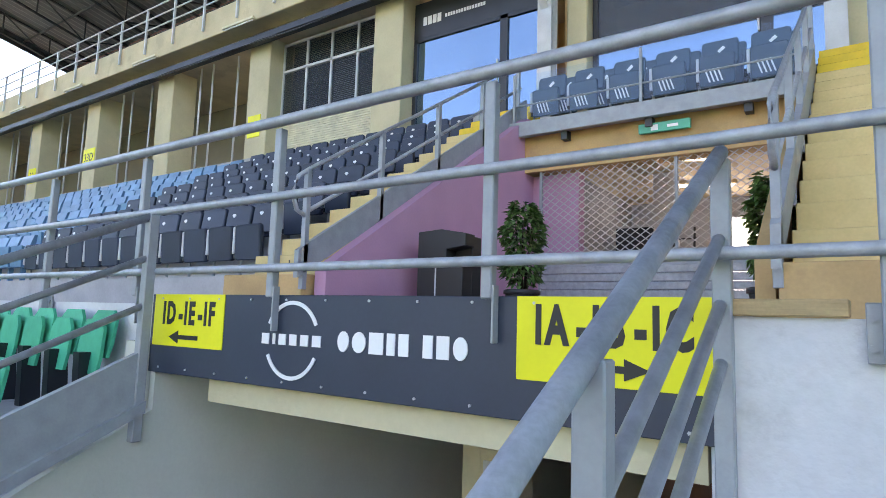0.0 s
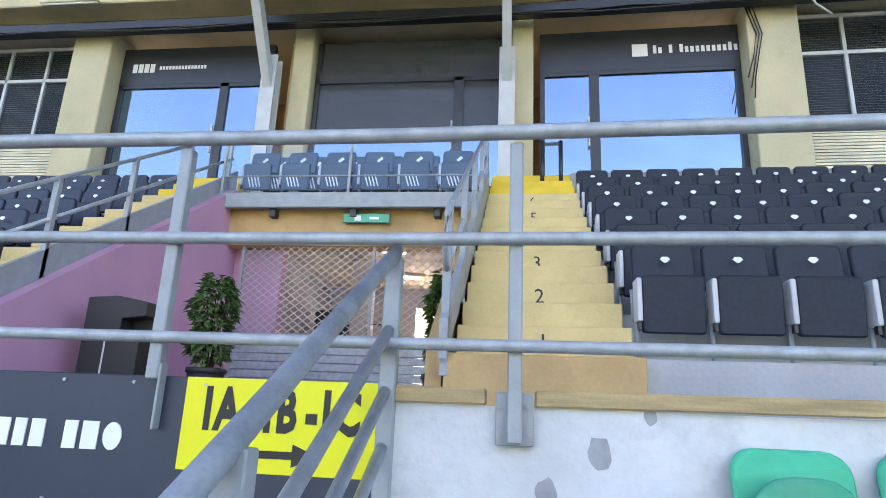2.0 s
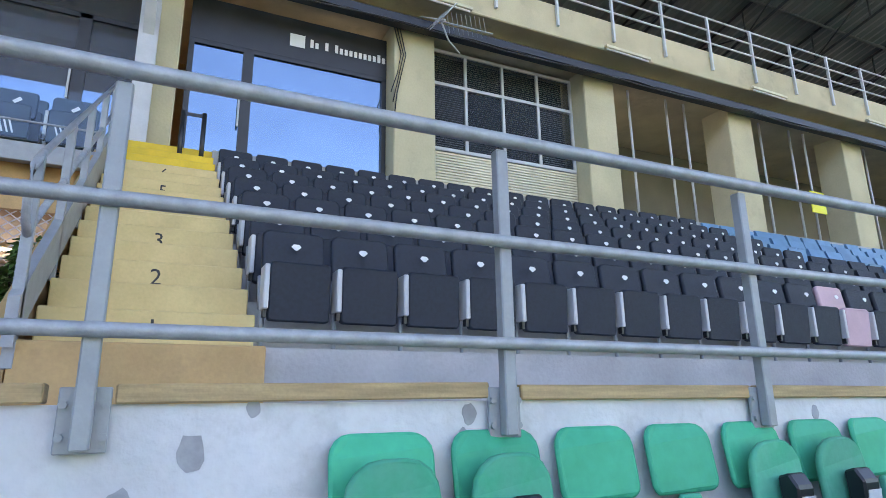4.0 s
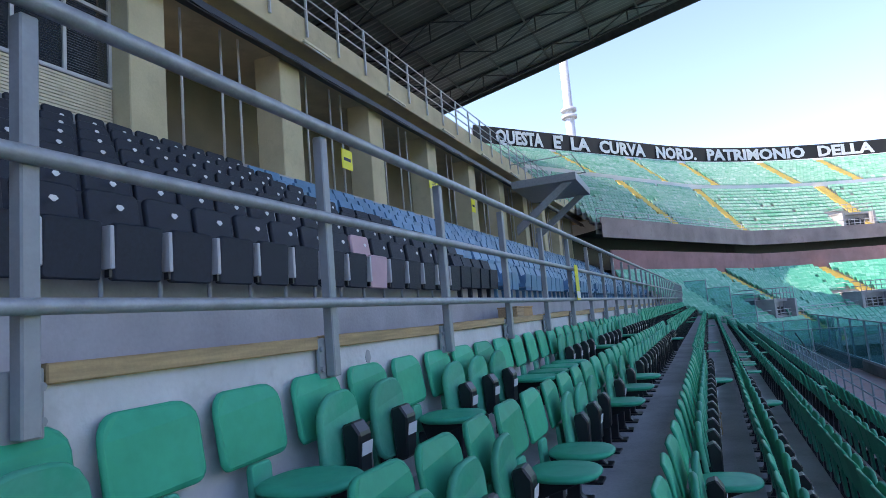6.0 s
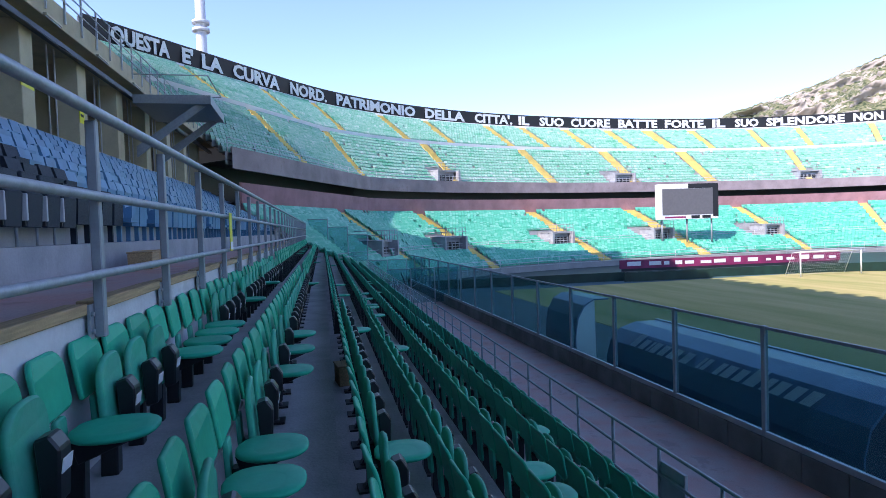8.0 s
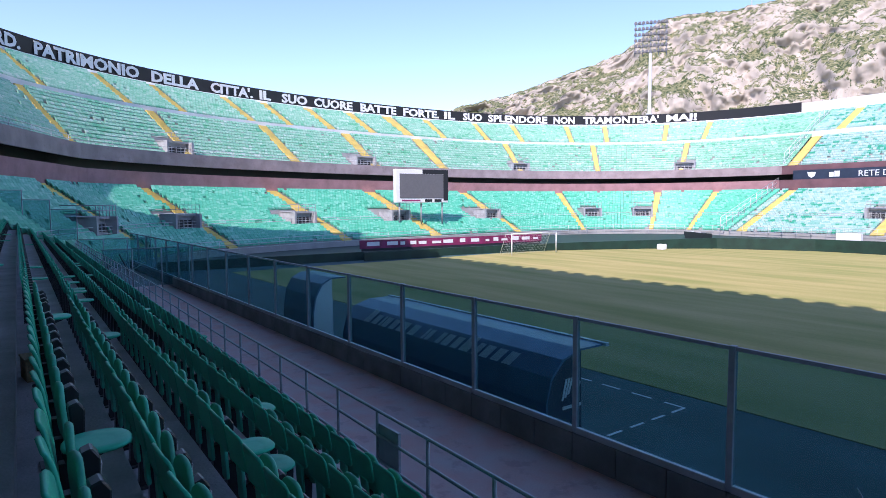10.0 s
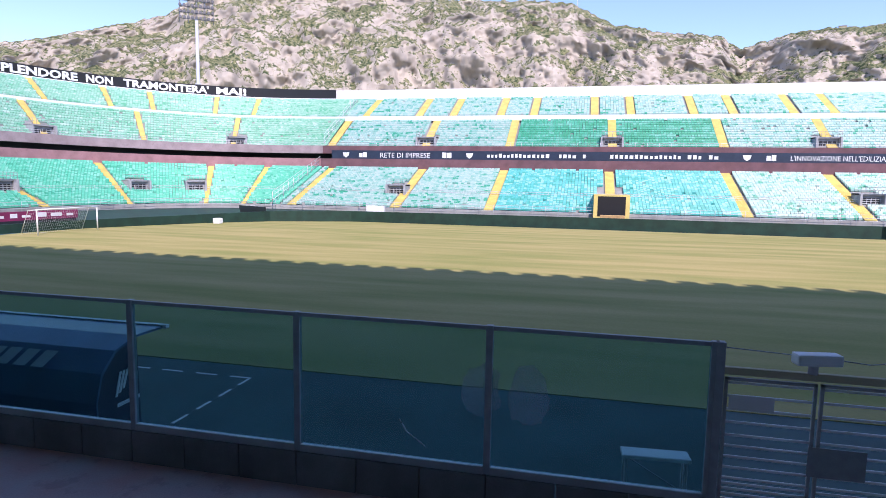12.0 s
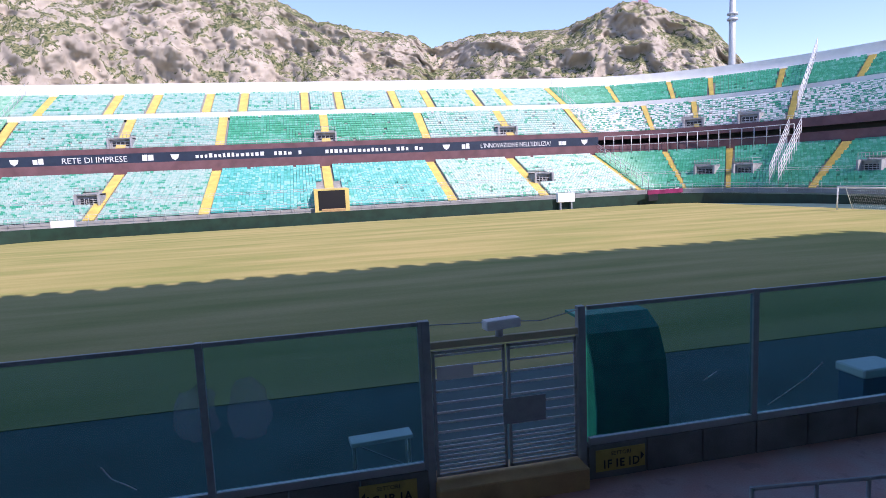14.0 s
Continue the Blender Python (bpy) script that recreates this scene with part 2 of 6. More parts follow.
# ---------------------------------------------------------------- mesh helpers
def box(bm, x0, x1, y0, y1, z0, z1):
    v = [bm.verts.new((x, y, z)) for z in (z0, z1) for x, y in ((x0, y0), (x1, y0), (x1, y1), (x0, y1))]
    for f in ((3, 2, 1, 0), (4, 5, 6, 7), (0, 1, 5, 4), (1, 2, 6, 5), (2, 3, 7, 6), (3, 0, 4, 7)):
        bm.faces.new([v[i] for i in f])
    return bm


def prism(bm, pts, axis, a, b):
    """A polygon of 2D points, drawn out along an axis from a to b."""
    def at(p, h):
        return {"x": (h, p[0], p[1]), "y": (p[0], h, p[1]), "z": (p[0], p[1], h)}[axis]
    lo = [bm.verts.new(at(p, a)) for p in pts]
    hi = [bm.verts.new(at(p, b)) for p in pts]
    n = len(pts)
    fs = [bm.faces.new(lo[::-1]), bm.faces.new(hi)]
    for i in range(n):
        fs.append(bm.faces.new((lo[i], lo[(i + 1) % n], hi[(i + 1) % n], hi[i])))
    bmesh.ops.recalc_face_normals(bm, faces=fs)
    return bm


def tube(bm, pts, r, n=8, r2=None):
    """A round bar through the points."""
    pts = [Vector(p) for p in pts]
    rings = []
    for i, p in enumerate(pts):
        d = (pts[min(i + 1, len(pts) - 1)] - pts[max(i - 1, 0)]).normalized()
        side = d.cross(Vector((0, 0, 1)))
        if side.length < 0.05:
            side = d.cross(Vector((0, 1, 0)))
        side.normalize()
        up = side.cross(d)
        rad = r if r2 is None else r + (r2 - r) * i / (len(pts) - 1)
        rings.append([bm.verts.new(p + rad * (math.cos(t) * side + math.sin(t) * up)) for t in (2 * math.pi * k / n for k in range(n))])
    for a, b in zip(rings, rings[1:]):
        for k in range(n):
            f = bm.faces.new((a[k], a[(k + 1) % n], b[(k + 1) % n], b[k]))
            f.smooth = True
    bm.faces.new(rings[0][::-1]), bm.faces.new(rings[-1])
    return bm


def bevelled(bm, w=0.006, seg=1):
    bmesh.ops.bevel(bm, geom=bm.edges[:], offset=w, segments=seg, affect="EDGES", profile=0.6)
    return bm


def rounded(w, h, r, n=4, top=None):
    """The outline of a rounded rectangle, centred on x, from 0 to h; top: the radius of its upper corners."""
    out = []
    for cx, cy, a0, rr in ((w / 2, 0, -90, r), (w / 2, h, 0, top or r), (-w / 2, h, 90, top or r), (-w / 2, 0, 180, r)):
        sx, sy = (-1 if cx > 0 else 1), (1 if cy == 0 else -1)
        for k in range(n + 1):
            a = radians(a0 + 90 * k / n)
            out.append((cx + sx * rr + rr * math.cos(a), cy + sy * rr + rr * math.sin(a)))
    return out


def panel(w, h, d, r, top=None, bow=0.0, m=None, edge=0.006):
    """A moulded rounded panel in the xz plane, d thick towards -y, its face bowed."""
    bm = bmesh.new()
    pts = rounded(w, h, r, 4, top)
    loops = []
    for y, k in ((0, 0.97), (-edge, 1.0), (-d + edge, 1.0), (-d, 0.94)):
        loops.append([bm.verts.new((x * k, y - bow * (1 - (2 * x / w) ** 2), h / 2 + (z - h / 2) * k)) for x, z in pts])
    n = len(pts)
    for a, b in zip(loops, loops[1:]):
        for i in range(n):
            f = bm.faces.new((a[i], b[i], b[(i + 1) % n], a[(i + 1) % n]))
            f.smooth = True
    bm.faces.new(loops[0]), bm.faces.new(loops[-1][::-1])
    bmesh.ops.recalc_face_normals(bm, faces=bm.faces[:])
    if m:
        bm.transform(m)
    return bm


def part(name, bm, material, parent=None, label=""):
    me = bpy.data.meshes.new(name)
    bm.to_mesh(me)
    bm.free()
    me.materials.append(material)
    ob = new(name, me)
    if parent is not None:
        ob.parent = parent
    if label:
        ob["label"] = label
    return ob


def raw(name, verts, faces, material, parent=None):
    me = bpy.data.meshes.new(name)
    me.from_pydata([tuple(map(float, v)) for v in verts], [], faces)
    me.materials.append(material)
    ob = new(name, me)
    if parent is not None:
        ob.parent = parent
    return ob


def thing(name, label, category, group="", kind="", m=None):
    ob = new(name)
    if m is not None:
        ob.matrix_basis = m
    return tagged(ob, label, category, group, kind)


def solid(name, bm, material, label, category="", kind="structure", group=""):
    return tagged(part(name, bm, material), label, category or name.split("_")[0], group, kind)


def lettering(text, size, material, m, parent=None, name="lettering", depth=0.004, squash=1.0, bold=0.0, align="CENTER"):
    """Words as a thin mesh in the xy plane of m."""
    cu = bpy.data.curves.new("words", "FONT")
    cu.body, cu.size, cu.align_x, cu.extrude, cu.offset = text, size, align, depth, bold
    cu.resolution_u = 2
    tmp = new("words", cu)
    bpy.context.view_layer.update()
    me = bpy.data.meshes.new_from_object(tmp.evaluated_get(bpy.context.evaluated_depsgraph_get()))
    bpy.data.objects.remove(tmp)
    me.transform(m @ Matrix.Diagonal((squash, 1, 1, 1)))
    me.materials.clear()
    me.materials.append(material)
    ob = new(name, me)
    if parent is not None:
        ob.parent = parent
    return ob


FACE_S = Euler((radians(90), 0, 0)).to_matrix().to_4x4()  # reads from the -y side

# ---------------------------------------------------------------- pitch and ground
PZ = -0.4
XC = -1.2
FALL = -0.62  # how far the ground drops to the far side


def ground_z(y):
    return PZ + FALL * min(1.0, max(0.0, (-50 - y) / 38))


def sheet(name, x0, x1, y0, y1, up, material, label, category):
    """A ground sheet that follows the camber of the field."""
    ys = [y0, min(y1, max(y0, -88.0)), min(y1, max(y0, -50.0)), y1]
    bm = bmesh.new()
    prism(bm, [(y, ground_z(y) + up) for y in sorted(set(ys))] + [(y1, -1.8), (y0, -1.8)], "x", x0, x1)
    return solid(name, bm, material, label, category)


bm = bmesh.new()
box(bm, -3000, 3000, -3000, 3000, -2.6, -1.9)
solid("ground", bm, M_ground, "flat earth and asphalt round the stadium", "ground")
sheet("pitch_surround", XC - 66, XC + 68, -92.5, -7.7, -0.05, M_run, "dark green surround of the playing field", "ground")
sheet("pitch", XC - 56, XC + 56.5, -86.6, -16.15, 0.02, M_grass, "dry yellowish football pitch grass", "grass")
bm = bmesh.new()
for i in range(11):
    box(bm, 10.74 + 1.15 * i, 11.44 + 1.15 * i, -15.14, -15.06, PZ + 0.001, PZ + 0.006)
for i in range(5):
    box(bm, 10.74, 10.82, -15.04 + 0.95 * i, -14.46 + 0.95 * i, PZ + 0.001, PZ + 0.006)
solid("pitch_lines", bm, M_print, "faded white painted touchlines and box marks", "line")


def goal(x, side):
    g = thing("goal", "white football goal frame with net stays", "goal", "goals", m=pose(x, -50.5, PZ + 0.02))
    for y in (-3.66, 3.66):
        part("post", tube(bmesh.new(), [(0, y, 0), (0, y, 2.44)], 0.07), M_print, g)
        part("stay", tube(bmesh.new(), [(0, y, 2.44), (side * 1.0, y, 2.35), (side * 2.0, y, 0)], 0.03, 6), M_print, g)
    part("crossbar", tube(bmesh.new(), [(0, -3.73, 2.44), (0, 3.73, 2.44)], 0.07), M_print, g)
    bm = bmesh.new()
    for i in range(31):
        y = -3.66 + 7.32 * i / 30
        tube(bm, [(side * 0.05, y, 2.4), (side * 1.0, y, 2.3), (side * 1.95, y, 0.03)], 0.006, 3)
    for i in range(9):
        tube(bm, [(side * (1.0 + 0.95 * i / 8), -3.66, 2.3 * (1 - i / 8) + 0.03), (side * (1.0 + 0.95 * i / 8), 3.66, 2.3 * (1 - i / 8) + 0.03)], 0.006, 3)
    part("net", bm, M_print, g)


goal(52.0, 1)
goal(-54.2, -1)

# ---------------------------------------------------------------- the bowl: far stand and two curves
YC, B0 = -50.2, 42.5


def bowl(sec, u, s):
    """Plan place of a point: sector, place along it, distance behind the front line."""
    if sec == "E":
        return u, YC - B0 - s
    n = 2 / 2.25
    if sec == "N" and u > 60:  # the curve runs out straight towards the near stand
        x, y = bowl(sec, 60, s)
        k, f, g = (u - 60) / 29, min(1, s / 20.5), max(0, s - 20.5)
        return x + k * (-9 - 17 * f + 0.2 * g), y + k * (9 + 3.3 * f + 0.2 * g)
    c, q = math.cos(radians(u)), math.sin(radians(u))
    if sec == "N":
        b = 26.7 + s if q < 0 else 58 + 0.48 * s
        return 52.5 + (19 + 0.93 * s) * max(c, 0) ** n, -66 + b * math.copysign(abs(q) ** n, q)
    y = YC + (B0 + s) * math.copysign(abs(q) ** n, q)
    return -55.0 - (14 + s * 0.97) * max(c, 0) ** n, y


LOWER = (1.6, 0.95, 0.80, 0.298, 22)
UPPER = (21.6, 11.9, 0.80, 0.483, 12)
UPPER_N = (20.8, 11.6, 0.80, 0.50, 13)
TOPT = (32.2, 18.75, 0.80, 0.395, 12)
USTEP = {"E": [-55 + 107.5 * i / 107 for i in range(108)], "N": [-90 + 179 * i / 90 for i in range(91)], "S": [-90 + 150 * i / 75 for i in range(76)]}


def strip(sec, rings, material, name, label, category="stand", kind="structure", parent=None):
    """A sheet through rings of (s, z), swept along the sector."""
    us = USTEP[sec]
    V, F = [], []
    for u in us:
        for s, z in rings:
            V.append((*bowl(sec, u, s), z))
    n = len(rings)
    for i in range(len(us) - 1):
        for k in range(n - 1):
            F.append((i * n + k, i * n + k + 1, (i + 1) * n + k + 1, (i + 1) * n + k))
    ob = raw(name, V, F, material, parent)
    if parent is None:
        tagged(ob, label, category, "", kind)
    return ob


def terrace(sec, tier, name, label):
    s, z, d, h, n = tier
    rings = [(s, z - 0.9)]
    for k in range(n):
        rings += [(s + k * d, z + k * h), (s + (k + 1) * d, z + k * h)]
    rings.append((s + n * d, z + n * h))
    return strip(sec, rings, M_terr, name, label)


PROFILE = [(-0.26, 0.10), (-0.26, 0.40), (-0.20, 0.41), (-0.02, 0.70), (0.04, 0.70), (-0.10, 0.28)]


def aisle_at(sec, u, marks, half):
    return any(abs(u - m_) < half for m_ in marks)


def seat_rows(sec, tier, marks, half, material, label, span=None, rows=None, holes=()):
    """All the seats of one block, one shape each, as one uncountable field."""
    s0, z0, d, h, n = tier
    V, F = [], []
    lo, hi = span or (USTEP[sec][0], USTEP[sec][-1])
    for k in range(*(rows or (0, n))):
        s = s0 + k * d + d * 0.72
        z = z0 + k * h
        u = lo
        while u < hi:
            x, y = bowl(sec, u, s)
            x2, y2 = bowl(sec, u + 0.05, s)
            step = 0.05 / max(1e-6, math.hypot(x2 - x, y2 - y))
            hole = any(a < u < b and r0 <= k < r1 for a, b, r0, r1 in holes)
            if not aisle_at(sec, u, marks, half) and not hole and random.random() > 0.015:
                t = Vector((x2 - x, y2 - y, 0)).normalized()
                bx, by = bowl(sec, u, s + 0.1)
                o = Vector((bx - x, by - y, 0)).normalized()
                b = len(V)
                for e in (-0.235, 0.235):
                    for p, q in PROFILE:
                        V.append((x + t.x * e + o.x * p, y + t.y * e + o.y * p, z + q))
                m = len(PROFILE)
                F += [tuple(range(b, b + m)), tuple(range(b + 2 * m - 1, b + m - 1, -1))]
                F += [(b + i, b + (i + 1) % m, b + m + (i + 1) % m, b + m + i) for i in range(m)]
            u += step * 0.52
    if V:
        tagged(raw("seat_field", V, F, material), label, "seats", "", "stuff")


def stair(sec, tier, u, half, name="stand_stair"):
    """A flight of painted steps up one tier."""
    s0, z0, d, h, n = tier
    V, F = [], []
    for j in range(2 * n):
        sa, sb, z = s0 + j * d / 2, s0 + (j + 1) * d / 2, z0 + (j + 1) * h / 2
        b = len(V)
        for uu in (u - half, u + half):
            for s, q in ((sa - 0.02, z - h / 2 - 0.1), (sa - 0.02, z), (sb, z)):
                V.append((*bowl(sec, uu, s), q + 0.03))
        F += [(b, b + 1, b + 4, b + 3), (b + 1, b + 2, b + 5, b + 4), (b, b + 2, b + 1), (b + 3, b + 4, b + 5)]
    tagged(raw(name, V, F, M_fary), "yellow painted concrete steps between seat blocks", "stairs", "stand stairs", "structure")


def vomitory(sec, tier, row, u, half, m_frame=None):
    """A concrete mouth in the seats with rails over it."""
    s0, z0, d, h, n = tier
    z = z0 + row * h
    x, y = bowl(sec, u, s0 + row * d)
    x2, y2 = bowl(sec, u + 0.2, s0 + row * d)
    ang = math.degrees(math.atan2(y2 - y, x2 - x))
    bx, by = bowl(sec, u, s0 + row * d + 1)
    o = thing("stand_entrance", "concrete doorway with rails among the seats", "entrance", "stand entrances", m=pose(x, y, z, 0, 0, ang))
    loc = o.matrix_basis.inverted() @ Vector((bx, by, z))
    sg = 1 if loc.y > 0 else -1
    W = half
    bm = bmesh.new()
    for a, b in ((-W - 0.3, -W), (W, W + 0.3)):
        box(bm, a, b, *sorted((0, sg * 3.2)), -0.4, 1.9)
    box(bm, -W - 0.3, W + 0.3, *sorted((sg * 0.6, sg * 3.2)), 1.7, 1.95)
    part("surround", bm, M_concl, o)
    # The opening is a near-black sheet that paints the doorway's inner shade.
    part("opening", box(bmesh.new(), -W * 0.8, W * 0.8, *sorted((sg * 0.9, sg * 1.0)), -0.3, 1.25), M_dark, o)
    part("lintel", box(bmesh.new(), -W, W, *sorted((sg * 1.01, sg * 1.2)), -0.3, 1.7), M_concl, o)
    for i in range(5):
        xx = -W * 0.8 + W * 1.6 * i / 4
        part("gate_bar", box(bmesh.new(), xx - 0.04, xx + 0.04, *sorted((sg * 0.80, sg * 0.88)), -0.3, 1.3), M_concl, o)
    bm = bmesh.new()
    for zz in (2.4, 2.85):
        tube(bm, [(-W - 0.15, sg * 3.0, zz), (-W - 0.15, sg * 0.1, zz), (W + 0.15, sg * 0.1, zz), (W + 0.15, sg * 3.0, zz)], 0.035, 5)
    for i in range(7):
        xx = -W - 0.15 + (2 * W + 0.3) * i / 6
        tube(bm, [(xx, sg * 0.1, 1.9), (xx, sg * 0.1, 2.85)], 0.03, 5)
    part("guard_rail", bm, M_concl, o)


def handrail(sec, u, tier, z=1.0):
    s0, z0, d, h, n = tier
    bm = bmesh.new()
    for k in range(0, n + 1, 2):
        x, y = bowl(sec, u, s0 + k * d)
        tube(bm, [(x, y, z0 + k * h), (x, y, z0 + k * h + z)], 0.03, 4)
    for zz in (z, z * 0.55):
        tube(bm, [(*bowl(sec, u, s0), z0 + zz), (*bowl(sec, u, s0 + n * d), z0 + n * h + zz)], 0.03, 4)
    return bm


def edge_rail(sec, s, z, hgt, name, label, step=2):
    us = USTEP[sec][::step]
    bm = bmesh.new()
    for u in us:
        x, y = bowl(sec, u, s)
        tube(bm, [(x, y, z), (x, y, z + hgt)], 0.03, 4)
    for zz in (hgt, hgt * 0.66, hgt * 0.33):
        tube(bm, [(*bowl(sec, u, s), z + zz) for u in us], 0.03, 4)
    solid(name, bm, M_mast, label, "railing")


AISLES = {
    "E": ([50.0, 31.7, 16.2, -2.4, -21.4, -37.0, -54.6], [51.4, 31.9, 15.7, -2.9, -21.6, -38.4, -54.4], [48, 36.2, 28.9, 19, 12.3, 0.4, -6.5, -18, -25, -35.3, -42, -54.3]),
    "N": ([-75.4, -59, -29.5, -3, 12.2, 28.3, 49.6, 70], [-65, -41.5, -19.5, -0.5, 9.8, 22.7, 39.8, 59.5, 75], [-68.5, -59.3, -45.3, -36.5, -24.2, -16, -6.3, 0, 5, 11.1, 17.7, 23.6, 34, 42, 54.7, 64.6, 78]),
    "S": ([-69.3, -52, -28.5, -12, 4], [-72, -60, -39.5, -20, -2], [-78, -64.5, -56, -43, -30, -18, -6]),
}
ENTRANCES = {
    "E": ([33.1, -2.4, -39.0], [31.9, -2.8, -37.8]),
    "N": ([-55, -36, -0.5, 14.8, 31.5, 53, 75], [-66, -19.5, 11.5, 41.6]),
    "S": ([-60, -48, -20], [-61, -48, -20]),
}
NAMES = {"E": "far", "N": "north", "S": "south"}
for sec in "ENS":
    low, mid, top = AISLES[sec]
    w = 0.75 if sec == "E" else 0.8
    terrace(sec, LOWER, "terrace_%s_lower" % NAMES[sec], "stepped concrete terrace of the lower tier")
    upr = UPPER_N if sec == "N" else UPPER
    terrace(sec, upr, "terrace_%s_upper" % NAMES[sec], "stepped concrete terrace of the upper tier")
    terrace(sec, TOPT, "terrace_%s_top" % NAMES[sec], "stepped concrete terrace under the rim")
    # Near-black colour puts the shade of the open concourse on its surfaces.
    strip(sec, [(19.2, 7.55), (19.2, 7.9), (20.6, 7.95), (24.5, 7.95), (24.5, 11.0), (20.4, 11.0)], M_dark, "concourse_%s" % NAMES[sec], "open concourse between the tiers, its shade painted near-black")
    strip(sec, [(20.4, 10.4), (20.0, 10.4), (20.0, 11.95), (20.15, 11.95), (20.15, 11.5), (21.6, 11.5)], M_mauve if sec == "N" else M_purple, "fascia_%s" % NAMES[sec], "purple-brown concrete front of the upper tier")
    strip(sec, [(19.15, 6.8), (19.15, 9.4), (19.35, 9.4), (19.35, 6.8)], M_pinkwall if sec == "N" else M_purple, "parapet_%s" % NAMES[sec], "purple-brown wall behind the lower tier")
    strip(sec, [(31.2, 17.2), (31.2, 18.75), (31.4, 18.75), (31.4, 18.0), (32.2, 18.0)], M_foil, "ledge_%s" % NAMES[sec], "pale concrete ledge along the middle gangway")
    strip(sec, [(41.8, 22.9), (42.2, 24.0), (43.0, 24.0), (43.0, 25.95), (43.3, 25.95), (43.3, 8.0), (43.3, -1.9)], M_foil, "rim_wall_%s" % NAMES[sec], "white painted rim wall of the stadium")
    edge_rail(sec, 0.9, 0.5, 1.3, "front_rail_%s" % NAMES[sec], "pale steel railing in front of the seats")
    edge_rail(sec, 7.2, 2.9, 0.9, "middle_rail_%s" % NAMES[sec], "pale steel railing across the lower tier")
    edge_rail(sec, 20.5, 11.5, 1.1, "upper_rail_%s" % NAMES[sec], "pale steel railing of the upper tier")
    for u in low:
        stair(sec, LOWER, u, w if sec == "E" else 0.85)
    for u in mid:
        stair(sec, upr, u, w if sec == "E" else 0.6)
    for u in top:
        stair(sec, TOPT, u, w if sec == "E" else 0.5)
    k = 2.0 if sec == "E" else 2.6
    vh = [(u - k, u + k, 6, 13) for u in ENTRANCES[sec][0]]
    for i, (a, b, r0, r1) in enumerate(vh):
        if not (sec == "E" and a < 0 < b + 3):
            vomitory(sec, LOWER, r0, (a + b) / 2, 1.45)
    uh = [(u - k * 0.9, u + k * 0.9, 0, 5) for u in ENTRANCES[sec][1]]
    for a, b, r0, r1 in uh:
        vomitory(sec, upr, 0, (a + b) / 2, 1.7)
    half = (1.0, 1.0, 1.0) if sec == "E" else (1.15, 0.85, 0.7)
    if sec == "E":
        seat_rows("E", LOWER, low, half[0], M_seatC, "turquoise plastic seats of the far lower tier", (-21.4, 16.2), None, vh)
        seat_rows("E", LOWER, low, half[0], M_seatE, "pale blue and green plastic seats of the far lower tier", (16.2, 52.0), None, vh)
        seat_rows("E", LOWER, low, half[0], M_seatE, "pale blue plastic seats of the far lower tier", (-54.5, -21.4), None, vh)
        seat_rows("E", UPPER, mid, half[1], M_seatG, "green plastic seats of the far upper tier", (-21.6, 15.7), None, uh)
        seat_rows("E", UPPER, mid, half[1], M_seatE, "pale blue plastic seats of the far upper tier", (15.7, 52.0), None, uh)
        seat_rows("E", UPPER, mid, half[1], M_seatE, "pale teal plastic seats of the far upper tier", (-54.5, -21.6), None, uh)
        seat_rows("E", TOPT, top, half[2], M_seatE, "pale blue plastic seats under the far rim")
    else:
        mm = M_seatN if sec == "N" else M_seatG
        seat_rows(sec, LOWER, low, half[0], M_seatNL if sec == "N" else mm, "faded green plastic seats of the curved lower tier", None, None, vh)
        seat_rows(sec, upr, mid, half[1], mm if sec == "N" else M_seatS, "faded plastic seats of the curved upper tier", None, None, uh)
        seat_rows(sec, TOPT, top, half[2], mm, "faded green plastic seats under the curved rim")

# padded wall round the field, with the flat gangway behind it
WALL = [(60, -4), (59, -25), (58, -37), (56.3, -50), (54, -61), (51, -71), (46, -80), (36, -86.4), (18, -87.6), (0, -88.0), (-36, -87.8), (-51, -87.0), (-58, -82), (-64, -66), (-66, -40), (-66, -6)]
V, F = [], []
for x, y in WALL:
    d = Vector((x, y + 46, 0)).normalized()
    zt = 0.62 if y < -75 else 0.45
    V += [(x, y, -1.85), (x, y, zt), (x + 0.3 * d.x, y + 0.3 * d.y, zt), (x + 0.35 * d.x, y + 0.35 * d.y, 0.2), (x + 24 * d.x, y + 24 * d.y, 0.2)]
for i in range(len(WALL) - 1):
    F += [(5 * i + k, 5 * i + k + 1, 5 * i + k + 6, 5 * i + k + 5) for k in range(4)]
tagged(raw("board_wall", V, F, M_board), "dark green padded wall round the field", "wall", "", "structure")

